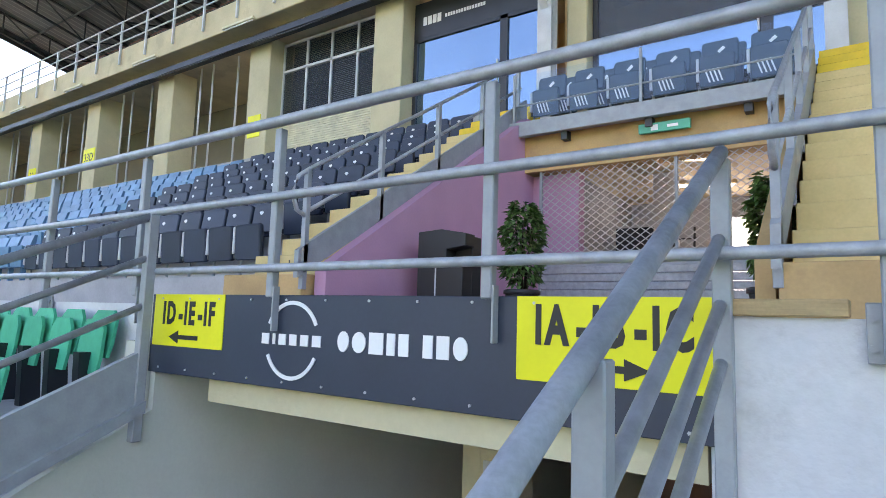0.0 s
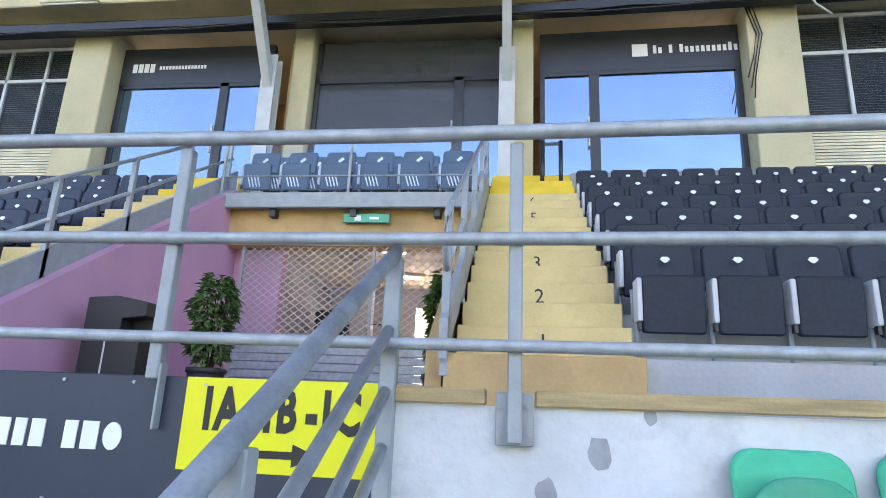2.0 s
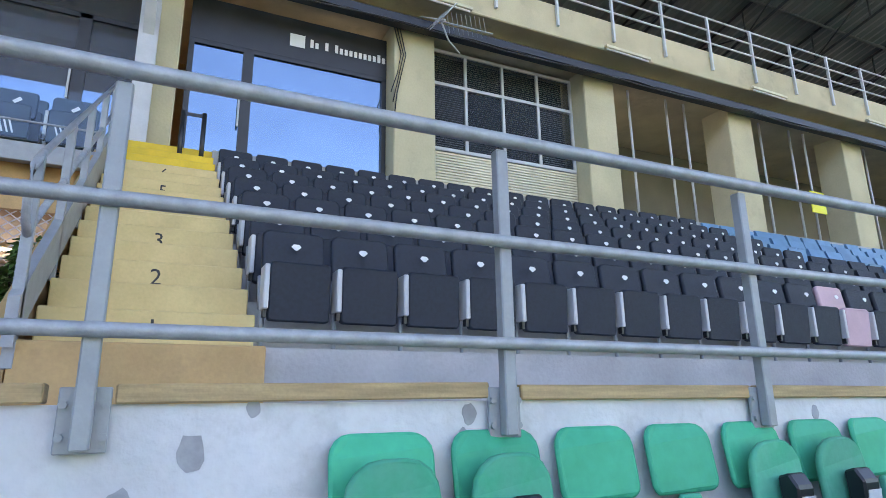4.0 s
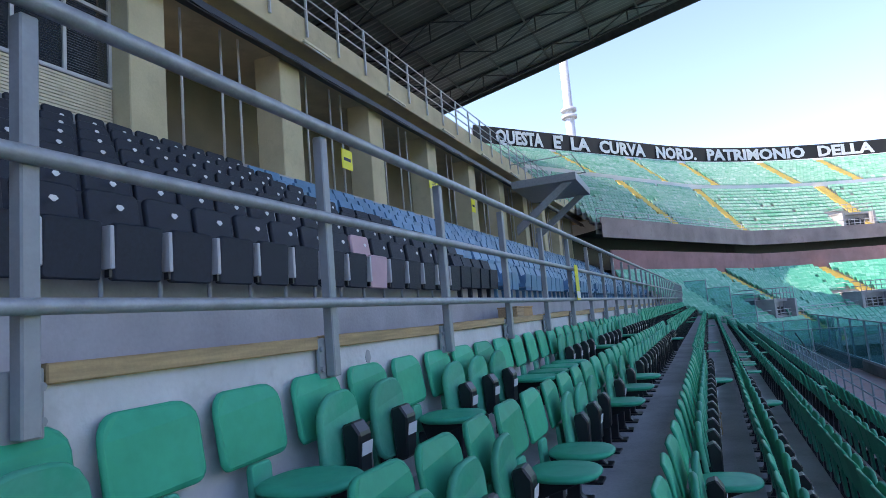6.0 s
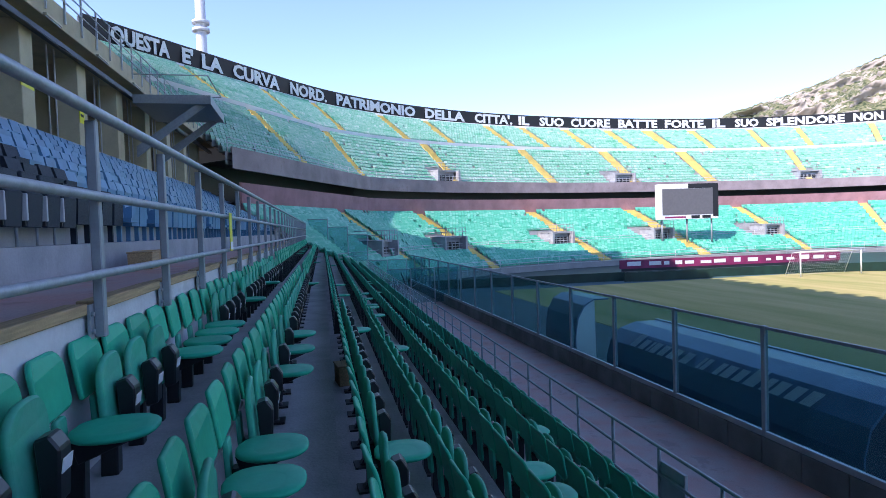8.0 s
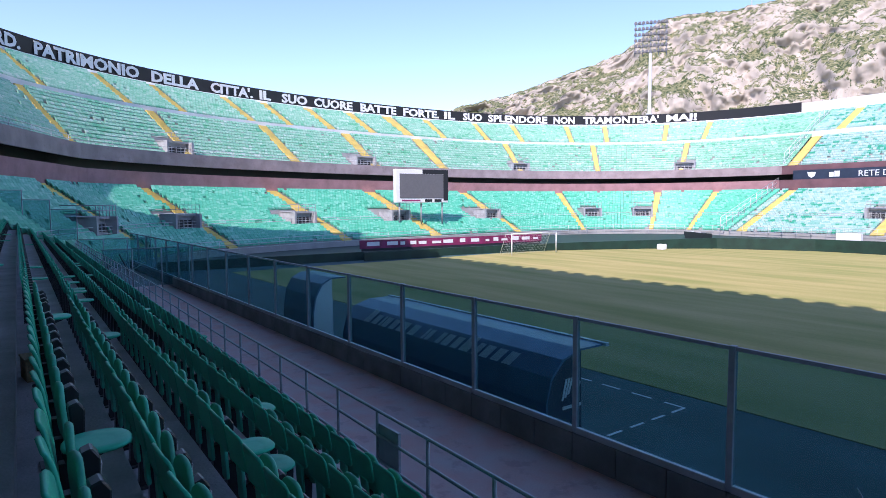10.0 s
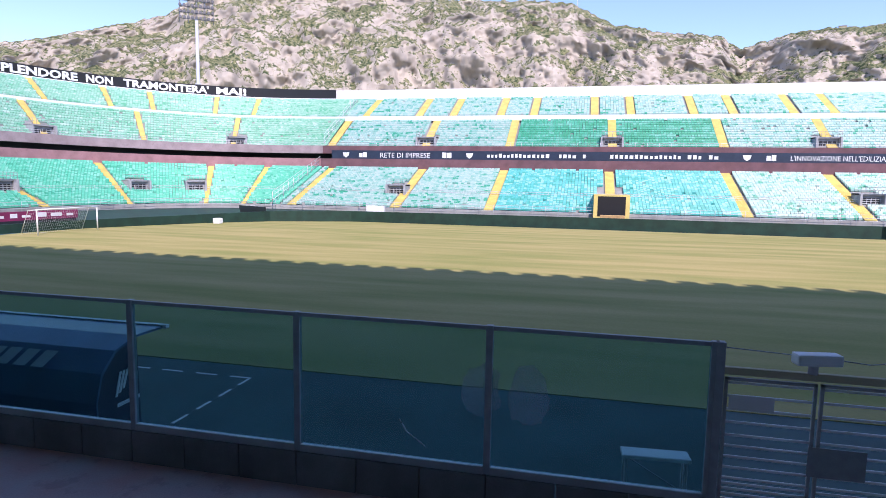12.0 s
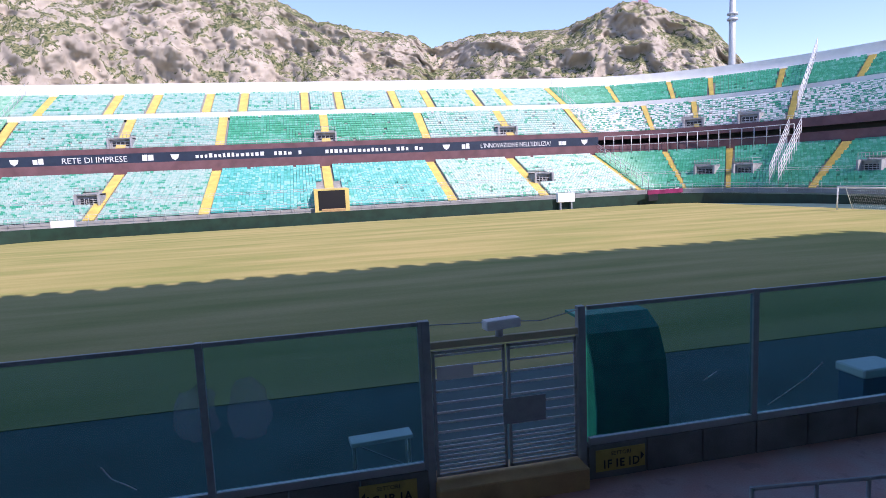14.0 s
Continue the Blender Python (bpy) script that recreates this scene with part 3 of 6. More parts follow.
# end walls between the far stand and the curves
for sx, u in ((1, 52.9), (-1, -55.4)):
    bm = bmesh.new()
    for k in range(11):
        s = 0.6 + 1.9 * k
        z = 0.95 + max(0, (s - 1.6)) * 0.372
        tube(bm, [(u, YC - B0 - s, z), (u, YC - B0 - s, z + 2.2)], 0.05, 5)
    for zz in (2.2, 1.5, 0.8):
        tube(bm, [(u, YC - B0 - 0.6, 0.95 + zz), (u, YC - B0 - 19.6, 7.6 + zz)], 0.04, 5)
    solid("block_fence", bm, M_mast, "sloping pale steel fence between seat blocks", "fence", group="block fences")
    bm = bmesh.new()
    for k in range(11):
        s = 21.6 + 2.0 * k
        z = 11.9 + (s - 21.6) * 0.58
        tube(bm, [(u, YC - B0 - s, z), (u, YC - B0 - s, z + 2.4)], 0.05, 5)
    for zz in (2.4, 1.6, 0.8):
        tube(bm, [(u, YC - B0 - 21.6, 11.9 + zz), (u, YC - B0 - 41.6, 23.5 + zz)], 0.04, 5)
    solid("block_fence", bm, M_mast, "sloping pale steel fence of the upper tier", "fence", group="block fences")

# steel stairs and netting posts in the south curve
bm = bmesh.new()
for k in range(12):
    x, y = bowl("S", -38, 21.6 + 2.0 * k)
    z = 13 + 0.57 * 2.0 * k
    tube(bm, [(x, y, z), (x, y, z + 3.0)], 0.08, 5)
for zz in (3.0, 2.2, 1.4, 0.5):
    tube(bm, [(*bowl("S", -38, 21.4), 13 + zz), (*bowl("S", -38, 44), 25.8 + zz)], 0.07, 5)
for k in range(11):
    tube(bm, [(*bowl("S", -38, 21.6 + 2 * k), 13.5 + 1.14 * k), (*bowl("S", -38, 23.6 + 2 * k), 17.1 + 1.14 * k)], 0.05, 4)
solid("dividing_fence", bm, M_mast, "tall pale steel fence dividing the south curve", "fence")
bm = bmesh.new()
for du in (-1.2, 1.2):
    for k in range(10):
        x, y = bowl("S", -38 + du, 1.6 + 2.0 * k)
        z = 2.0 + 0.42 * 2.0 * k
        tube(bm, [(x, y, 1.5), (x, y, z + 2.2)], 0.06, 5)
    for zz in (2.2, 1.5, 0.8, 0.1):
        tube(bm, [(*bowl("S", -38 + du, 1.2), 2.0 + zz), (*bowl("S", -38 + du, 20), 10.0 + zz)], 0.06, 5)
solid("steel_ramp", bm, M_mast, "pale steel stair ramp over the lower south tier", "ramp")
bm = bmesh.new()
us_ = [-88 + 50 * i / 18 for i in range(19)]
for u in us_:
    x, y = bowl("S", u, 18.6)
    tube(bm, [(x, y, 7.4), (x, y, 11.0)], 0.07, 5)
tube(bm, [(*bowl("S", u, 18.6), 11.0) for u in us_], 0.08, 5)
tube(bm, [(*bowl("S", u, 18.6), 9.2) for u in us_], 0.05, 4)
solid("netting_posts", bm, M_mast, "pale netting posts behind the lower south tier", "fence")

# ---------------------------------------------------------------- boards, banner, screen
led = thing("advertising_board", "long dark advertising board on the far tier front with pale words", "advertising board")
part("board", box(bmesh.new(), -55.7, 50.3, -112.35, -112.05, 9.3, 11.0), M_sign, led)


def led_words(text, x0, x1, h, y=-112.04):
    """Words on the far board, which faces the near stand."""
    m = pose((x0 + x1) / 2, y, 10.15 - h * 0.36, 90, 0, 180)
    ob = lettering(text, h, M_print, m, led, "lettering", 0.01)
    w = max(v.co.x for v in ob.data.vertices) - min(v.co.x for v in ob.data.vertices)
    k = (x0 - x1) / w
    for v in ob.data.vertices:
        v.co.x = (x0 + x1) / 2 + (v.co.x - (x0 + x1) / 2) * k


def led_bars(xs, h=1.0, wid=0.5, gap=0.25):
    for x0, x1 in xs:
        x = x0
        while x > x1 + wid:
            a = wid * random.uniform(0.8, 1.3)
            hh = h * random.uniform(0.8, 1.15)
            part("printed_bar", box(bmesh.new(), x - a, x, -112.05, -112.03, 10.15 - h / 2, 10.15 - h / 2 + hh), M_print, led)
            x -= a + gap


led_words("RETE DI IMPRESE", 40.3, 30.4, 1.35)
led_words("L'INNOVAZIONE NELL'EDILIZIA!", -31.5, -45.6, 1.2)
led_bars([(19.5, 7.4), (6.4, 3.4)], 0.62, 0.5, 0.3)
led_bars([(2.2, 1.0), (-2.5, -14.6), (-15.4, -18.0), (-18.8, -21.0)], 0.62, 0.5, 0.3)
led_bars([(44.6, 42.3), (28.0, 25.8), (-27.8, -30.0), (-47.3, -49.6)], 0.9, 0.7, 0.1)
for x in (47.3, 22.8, -24.8, -52.7):
    bm = bmesh.new()
    prism(bm, [(x - 0.7, 10.6), (x + 0.7, 10.6), (x + 0.5, 9.95), (x, 9.6), (x - 0.5, 9.95)], "y", -112.05, -112.03)
    part("emblem", bm, M_print, led)

# the curve's banner, with its words laid along the rim
ban = thing("rim_banner", "black banner with white art deco words along the rim", "banner")
V, F = [], []
us = [-85 + 174 * i / 130 for i in range(131)]
for u in us:
    V += [(*bowl("N", u, 42.7), 24.02), (*bowl("N", u, 42.55), 26.1), (*bowl("N", u, 42.75), 26.1), (*bowl("N", u, 42.9), 24.02)]
for i in range(len(us) - 1):
    for k in range(4):
        F.append((4 * i + k, 4 * i + (k + 1) % 4, 4 * i + 4 + (k + 1) % 4, 4 * i + 4 + k))
raw("cloth", V, F, M_ink, ban)
WORDS = (("QUESTA", 86.0, 78.8), ("E'", 77.1, 75.5), ("LA", 74.2, 70.9), ("CURVA", 69.2, 60.4), ("NORD.", 58.3, 51.3), ("PATRIMONIO", 49.5, 35.2), ("DELLA", 33.5, 26.7), ("CITTA'.", 25.0, 18.8), ("IL", 17.8, 16.1), ("SUO", 14.5, 10.7), ("CUORE", 9.7, 4.1), ("BATTE", 3.0, -1.6), ("FORTE.", -2.7, -9.2), ("IL", -10.2, -12.4), ("SUO", -14.0, -18.0), ("SPLENDORE", -19.3, -32.4), ("NON", -33.8, -38.6), ("TRAMONTERA'", -40.5, -57.5), ("MAI!", -59.1, -65.6))
for wd, u0, u1 in WORDS:
    ob = lettering(wd, 2.1, M_print, Matrix.Identity(4), None, "word", 0.03, 1.0, 0.085)
    xs = [v.co.x for v in ob.data.vertices]
    lo, hi = min(xs), max(xs)
    # bend the word with the rim
    for v in ob.data.vertices:
        u = u0 + (u1 - u0) * (v.co.x - lo) / (hi - lo)
        x, y = bowl("N", u, 42.42 - v.co.z)
        v.co = (x, y, 24.32 + v.co.y)
    ob.parent = ban

scr = thing("scoreboard", "grey switched-off scoreboard screen in a white frame", "scoreboard", m=pose(75.3, -50.7, 5.75, 0, 0, -6.6))
part("frame", bevelled(box(bmesh.new(), 0, 0.9, -4.35, 4.35, 0.0, 4.85), 0.03), M_print, scr)
part("display", box(bmesh.new(), -0.03, 0.0, -3.55, 3.75, 0.62, 4.2), M_screen, scr)
part("black_panel", box(bmesh.new(), -0.025, 0.0, -4.35, -3.56, 0.3, 4.85), M_ink, scr)
part("black_strip", box(bmesh.new(), -0.025, 0.0, -3.555, 0.0, 4.22, 4.85), M_ink, scr)
for y0_, y1_ in ((-3.2, -2.0), (-1.6, -0.4)):
    part("black_strip", box(bmesh.new(), -0.025, 0.0, y0_, y1_, 0.1, 0.5), M_ink, scr)
part("red_strip", box(bmesh.new(), -0.025, 0.0, 0.4, 3.4, 0.2, 0.42), M_pinkbd, scr)
for y in (-3.6, 0, 3.6):
    part("leg", tube(bmesh.new(), [(0.5, y, 0), (0.5, y, -3.2)], 0.12, 6), M_steel, scr)
for x, y, ang, L_, z0, z1, mm, lab in ((60.2, -45.5, -7, 26, 0.5, 1.45, M_pinkbd, "magenta advertising boards behind the goal line"), (56.6, -35.2, -5, 9.5, PZ, 0.5, M_board, "dark green padded barrier beside the goal"), (49.8, -81.5, 62, 7, 0.6, 1.2, M_dark, "small dark board by the corner"), (-54, -86.2, -80, 7, 0.6, 1.25, M_pinkbd, "small magenta board by the far corner")):
    o = thing("pitch_board", lab, "advertising board", "pitch boards", m=pose(x, y, 0, 0, 0, ang))
    part("panel", box(bmesh.new(), -0.08, 0.08, -L_ / 2, L_ / 2, z0, z1), mm, o)
    yy = -L_ / 2 + 0.6
    while yy < L_ / 2 - 1.2 and mm is not M_board:
        a = random.uniform(0.5, 1.6)
        sx = -0.1 if x > 0 else 0.1
        part("printed_bar", box(bmesh.new(), sx - 0.01, sx + 0.01, yy, yy + a, z0 + 0.3, z0 + random.uniform(0.55, 0.8)), M_print, o)
        yy += a + random.uniform(0.3, 1.0)
    part("foot", box(bmesh.new(), -0.05, 0.05, -L_ / 2 + 0.2, L_ / 2 - 0.2, PZ, z0), M_dark, o)
for x in (32.4, -37.6):
    o = thing("white_box", "white slatted camera box at the padded wall", "box", "camera boxes", m=pose(x, -87.3, -0.25))
    part("body", bevelled(box(bmesh.new(), -1.4, 1.4, -0.4, 0.4, 0.35, 1.75), 0.03), M_print, o)
    for lx in (-0.9, 0.9):
        part("leg", box(bmesh.new(), lx - 0.1, lx + 0.1, -0.3, 0.3, -0.75, 0.35), M_steel, o)
o = thing("white_bin", "white rounded cover standing by the corner", "cover", m=pose(49, -71.5, -0.8))
part("shell", bevelled(box(bmesh.new(), -0.5, 0.5, -0.5, 0.5, 0, 0.8), 0.2, 3), M_print, o)
o = thing("tunnel_mouth", "black tunnel opening with yellow doors at the halfway line", "tunnel", m=pose(-2.4, -93.6, 0))
part("surround", box(bmesh.new(), -2.6, 2.6, -6.5, 0.4, -1.0, 3.75), M_fary, o)
# Flat black sheet: the tunnel's unlit inside is painted, not hollow.
part("opening", box(bmesh.new(), -2.0, 2.0, 0.4, 0.45, 0.6, 3.55), M_ink, o)
for xa, xb in ((-1.7, -0.01), (0.01, 1.7)):
    part("door", bevelled(box(bmesh.new(), xa, xb, 4.4, 4.8, -1.0, 1.0), 0.04), M_orange, o)

# ---------------------------------------------------------------- light masts
def mast(x, y, h, heads, r=0.6, name="floodlight_mast"):
    o = thing(name, "tall white floodlight mast behind the rim", "floodlight mast", "light masts", m=pose(x, y, PZ))
    part("pole", tube(bmesh.new(), [(0, 0, 0), (0, 0, h)], r, 10, r * 0.7), M_mast, o)
    bm = bmesh.new()
    for z in (h * 0.62, h * 0.64):
        tube(bm, [(0, 0, z), (0, 0, z + 0.5)], r * 1.35, 10)
    part("collar", bm, M_mast, o)
    if heads:
        bm = bmesh.new()
        for i in range(6):
            tube(bm, [(-4, 0, h + 1.5 * i), (4, 0, h + 1.5 * i)], 0.12, 5)
        for i in range(5):
            tube(bm, [(-4 + 2 * i, 0, h - 1), (-4 + 2 * i, 0, h + 7.5)], 0.12, 5)
        part("rack", bm, M_steel, o)
        for i in range(6):
            for j in range(9):
                part("lamp", tube(bmesh.new(), [(-3.9 + 0.97 * j, 0.5, h + 1.5 * i + 0.3), (-3.9 + 0.97 * j, -0.2, h + 1.5 * i + 0.3)], 0.42, 6), M_screen, o)
    return o


mast(105.1, 15.5, 62, False, 1.0)
m2 = mast(101, -143, 46, True, 0.55)
m2.matrix_basis = pose(101, -143, PZ, 0, 0, 35)
mast(-99.9, -130.6, 62, False, 0.9)

# ---------------------------------------------------------------- mountains
RIDGE = [(80, 0), (62.9, 110), (55.4, 215), (51.7, 255), (47.4, 280), (43.2, 318), (38.5, 362), (36.6, 388), (34.2, 446), (32, 452), (28, 446), (20.5, 480), (13.4, 458), (5, 450), (2, 448), (-1.5, 392), (-5, 367), (-10.5, 346), (-12, 314), (-15.8, 345), (-23.5, 345), (-28.3, 386), (-30.5, 388), (-32, 368), (-36, 310), (-38.2, 229), (-41, 120), (-46, 30), (-56, 0)]


def ridge(phi):
    for (a, ha), (b, hb) in zip(RIDGE, RIDGE[1:]):
        if b <= phi <= a:
            k = (a - phi) / (a - b)
            return ha + (hb - ha) * k
    return 0.0


def mountain():
    nu, nv = 760, 110
    V, F = [], []
    for i in range(nu):
        phi = 80 - 136 * i / (nu - 1)
        base = ridge(phi)
        a = radians(phi)
        crest = base + min(1, base / 100) * (5 * noise.noise((phi * 1.3, 3, 1)) + 3.5 * noise.noise((phi * 4.5, 7, 2)) + 2.5 * noise.noise((phi * 13, 9, 3)))
        foot = 0.42 + 0.16 * noise.noise((phi * 0.11, 4, 4))
        for j in range(nv):
            k = j / (nv - 1)
            if k < 0.2:
                prof, r = 0.42 * k / 0.2, 1000 + 330 * k / 0.2
            elif k < 0.8:
                q = (k - 0.2) / 0.6
                prof, r = 0.42 + 0.48 * q, 1330 + 170 * (q ** 1.3)
            else:
                q = (k - 0.8) / 0.2
                prof, r = 0.90 + 0.10 * math.sin(q * math.pi / 2), 1500 + 110 * q
            z = crest * prof
            p = Vector((r * math.sin(a), -r * math.cos(a), z))
            env = min(1, base / 150) * min(1, 6 * k) * min(1, 4 * (1 - k) + 0.05)
            big = noise.fractal(p / 260, 0.9, 2.0, 3)
            mid_ = noise.fractal(p / 85 + Vector((9, 1, 4)), 0.75, 2.1, 5)
            rid = abs(noise.fractal(Vector((p.x / 95, p.y / 95, p.z / 420)), 0.8, 2.1, 6))
            r += env * (85 * big + 12 * mid_ + 62 * rid - 20)
            z += env * (6 * mid_ + 3 * noise.fractal(p / 28, 0.8, 2.0, 3))
            V.append((r * math.sin(a), -r * math.cos(a), max(z, -2)))
    for i in range(nu - 1):
        for j in range(nv - 1):
            F.append((i * nv + j, (i + 1) * nv + j, (i + 1) * nv + j + 1, i * nv + j + 1))
    return V, F


def rock_material():
    m = mat("limestone_cliff", (0.50, 0.44, 0.375), 0.95, vary=0.10, scale=0.02, color2=(0.36, 0.325, 0.285), bump=0, spec=0.1)
    N, L = m.node_tree.nodes, m.node_tree.links
    b = N["Principled BSDF"]
    old = b.inputs["Base Color"].links[0].from_socket
    geo = N.new("ShaderNodeNewGeometry")
    sep = N.new("ShaderNodeSeparateXYZ")
    L.new(geo.outputs["Normal"], sep.inputs[0])
    n1 = N.new("ShaderNodeTexNoise")
    n1.inputs["Scale"].default_value, n1.inputs["Detail"].default_value, n1.inputs["Roughness"].default_value = 0.10, 9, 0.75
    L.new(geo.outputs["Position"], n1.inputs["Vector"])
    n2 = N.new("ShaderNodeTexNoise")
    n2.inputs["Scale"].default_value, n2.inputs["Detail"].default_value = 0.012, 6
    L.new(geo.outputs["Position"], n2.inputs["Vector"])
    s1 = N.new("ShaderNodeMath")
    s1.operation = "MULTIPLY_ADD"
    s1.inputs[1].default_value = 0.26
    L.new(sep.outputs["Z"], s1.inputs[0]), L.new(n1.outputs["Fac"], s1.inputs[2])
    s2 = N.new("ShaderNodeMath")
    s2.operation = "MULTIPLY_ADD"
    s2.inputs[1].default_value = 0.55
    L.new(n2.outputs["Fac"], s2.inputs[0]), L.new(s1.outputs[0], s2.inputs[2])
    r = N.new("ShaderNodeMapRange")
    r.inputs[1].default_value, r.inputs[2].default_value = 0.90, 0.945
    L.new(s2.outputs[0], r.inputs[0])
    gm = N.new("ShaderNodeMix")
    gm.data_type = "RGBA"
    gm.inputs["A"].default_value, gm.inputs["B"].default_value = (0.22, 0.22, 0.12, 1), (0.055, 0.08, 0.038, 1)
    n3 = N.new("ShaderNodeTexNoise")
    n3.inputs["Scale"].default_value, n3.inputs["Detail"].default_value = 0.16, 6
    L.new(geo.outputs["Position"], n3.inputs["Vector"])
    r3 = N.new("ShaderNodeMapRange")
    r3.inputs[1].default_value, r3.inputs[2].default_value = 0.46, 0.56
    L.new(n3.outputs["Fac"], r3.inputs[0]), L.new(r3.outputs[0], gm.inputs["Factor"])
    mx = N.new("ShaderNodeMix")
    mx.data_type = "RGBA"
    L.new(r.outputs[0], mx.inputs["Factor"]), L.new(old, mx.inputs["A"]), L.new(gm.outputs["Result"], mx.inputs["B"])
    L.new(mx.outputs["Result"], b.inputs["Base Color"])
    bp = N.new("ShaderNodeBump")
    bp.inputs["Strength"].default_value, bp.inputs["Distance"].default_value = 0.8, 3.5
    n4 = N.new("ShaderNodeTexNoise")
    n4.inputs["Scale"].default_value, n4.inputs["Detail"].default_value, n4.inputs["Roughness"].default_value = 0.035, 10, 0.7
    L.new(geo.outputs["Position"], n4.inputs["Vector"])
    L.new(n4.outputs["Fac"], bp.inputs["Height"]), L.new(bp.outputs[0], b.inputs["Normal"])
    return m


V, F = mountain()
hill = raw("mountain", V, F, rock_material())
for p in hill.data.polygons:
    p.use_smooth = True
tagged(hill, "limestone mountain with cliffs and dark green scrub", "mountain", "", "backdrop")
for phi, r, z, w in ((-30.6, 1600, 392, 24), (20, 1600, 480, 10), (-19, 1600, 345, 14)):
    o = thing("hilltop_building", "small pale building on the mountain ridge", "building", "hilltop buildings", m=pose(r * math.sin(radians(phi)), -r * math.cos(radians(phi)), z - 12, 0, 0, phi))
    part("wall", box(bmesh.new(), -w / 2, w / 2, -6, 6, 0, 16), M_cream if phi > -30 else M_pink, o)
    part("roof", box(bmesh.new(), -w / 2 - 1, w / 2 + 1, -7, 7, 16, 17), M_concl, o)
for phi, h in ((27, 60), (16.8, 40), (14, 45), (12, 55), (1.5, 34)):
    o = thing("antenna_mast", "thin lattice antenna on the ridge", "antenna", "ridge antennas", m=pose(1605 * math.sin(radians(phi)), -1605 * math.cos(radians(phi)), ridge(phi) - 10))
    part("pole", tube(bmesh.new(), [(0, 0, 0), (0, 0, h)], 1.1, 4, 0.5), M_mast, o)

# ---------------------------------------------------------------- lower green terrace of the near stand
field_side = set(scene.objects)
F1, DROP, DEEP, YW = 4.30, 0.34, 0.70, 2.38
XL, XR = -58.0, 54.0
WELL0, WELL1 = -3.83, -0.02


def row_floor(k):
    return F1 - DROP * (k - 1)


def near_terrace(x0, x1, name):
    pts = [(YW, F1)]
    for k in range(1, 8):
        yb = YW - DEEP * k if k < 7 else -2.68
        pts += [(yb, row_floor(k)), (yb, row_floor(k + 1) if k < 7 else PZ - 0.2)]
    pts.append((YW, PZ - 0.2))
    return solid(name, prism(bmesh.new(), pts, "x", x0, x1), M_conc, "worn grey concrete seating steps", "terrace")


near_terrace(WELL1, XR, "terrace_near_right")
near_terrace(XL, WELL0, "terrace_near_left")
# steps and front landing in the entrance well
bm = bmesh.new()
box(bm, WELL0, WELL1, -2.68, -0.9, PZ - 0.2, 2.3)
solid("well_landing", bm, M_conc, "concrete landing at the entrance well", "floor")
bm = bmesh.new()
box(bm, WELL0, WELL1, -0.9, 12, PZ - 0.2, 1.7)
solid("well_floor", bm, M_conc, "concrete floor of the passage under the walkway", "floor")
bm = bmesh.new()
box(bm, WELL0 - 0.25, WELL0, 2.3, 12, 1.7, 4.9)
box(bm, WELL1, WELL1 + 0.25, 2.66, 12, 1.7, 4.9)
box(bm, WELL0, WELL1, 11.9, 12.2, 1.7, 4.9)
solid("wall_passage", bm, mat("grey_green_passage", (0.62, 0.62, 0.55), 0.8, vary=0.06, scale=0.8), "pale grey-green walls of the passage under the stand", "wall")
bm = bmesh.new()
box(bm, -3.2, WELL1, 2.42, 2.9, 4.53, 4.71)
box(bm, -2.2, -1.85, 4.1, 4.5, 1.7, 4.7)
bm2 = prism(bmesh.new(), [(2.36, 4.42), (-0.9, 2.80), (-0.9, 1.72), (12, 1.72), (12, 4.70), (2.36, 4.70)], "x", -3.828, -3.76)
solid("wall_well", bm2, bpy.data.materials["grey_green_passage"], "pale grey-green side wall of the entrance well", "wall")
solid("passage_beam", bm, M_beige, "cream beam and pillar over the passage", "beam")
o = thing("wall_lamp", "cream box lamp on the passage pillar", "lamp", m=pose(-1.75, 4.0, 3.95))
part("housing", bevelled(box(bmesh.new(), -0.17, 0.17, -0.12, 0.12, -0.25, 0.25), 0.02), M_cream, o)
part("grille", box(bmesh.new(), -0.12, 0.12, -0.14, -0.12, -0.2, 0.15), M_grey, o)
o = thing("passage_door", "reddish brown door in the passage", "door", m=pose(-1.0, 7.0, 1.7))
part("leaf", bevelled(box(bmesh.new(), -0.5, 0.5, -0.03, 0.03, 0, 2.1), 0.01), mat("brown_door", (0.22, 0.08, 0.05), 0.5), o)
part("frame", box(bmesh.new(), 0.52, 0.62, -0.06, 0.06, 0, 2.2), M_beige, o)

# ---------------------------------------------------------------- wall under the walkway
for x0, x1, nm in ((0.0, XR, "wall_walk_right"), (XL, -3.83, "wall_walk_left")):
    solid(nm, box(bmesh.new(), x0, x1, YW, YW + 0.28, F1 - 0.3, 5.18), M_white, "white painted wall with peeling plaster", "wall")
solid("walkway", box(bmesh.new(), XL, XR, YW + 0.02, 4.25, 4.72, 5.14), M_red, "red painted walkway with worn concrete edge", "floor")
boards = thing("coping_boards", "bare wooden boards on top of the wall", "board", "", "structure")
k = 0
for x in [0.04, 0.66] + [2.2 + 1.53 * i for i in range(33)]:
    L_ = 0.42 if x == 0.04 else 1.38
    bm = box(bmesh.new(), 0, L_, -0.02, 0.10, 0, 0.065)
    bevelled(bm, 0.006)
    b_ = part("board", bm, M_wood, boards)
    b_.matrix_basis = pose(x, YW - 0.005, 5.181, random.uniform(-1, 1), random.uniform(-0.4, 0.4), random.uniform(-0.5, 0.5))

# ---------------------------------------------------------------- walkway railing
POST0, STEP = 0.577, 1.53


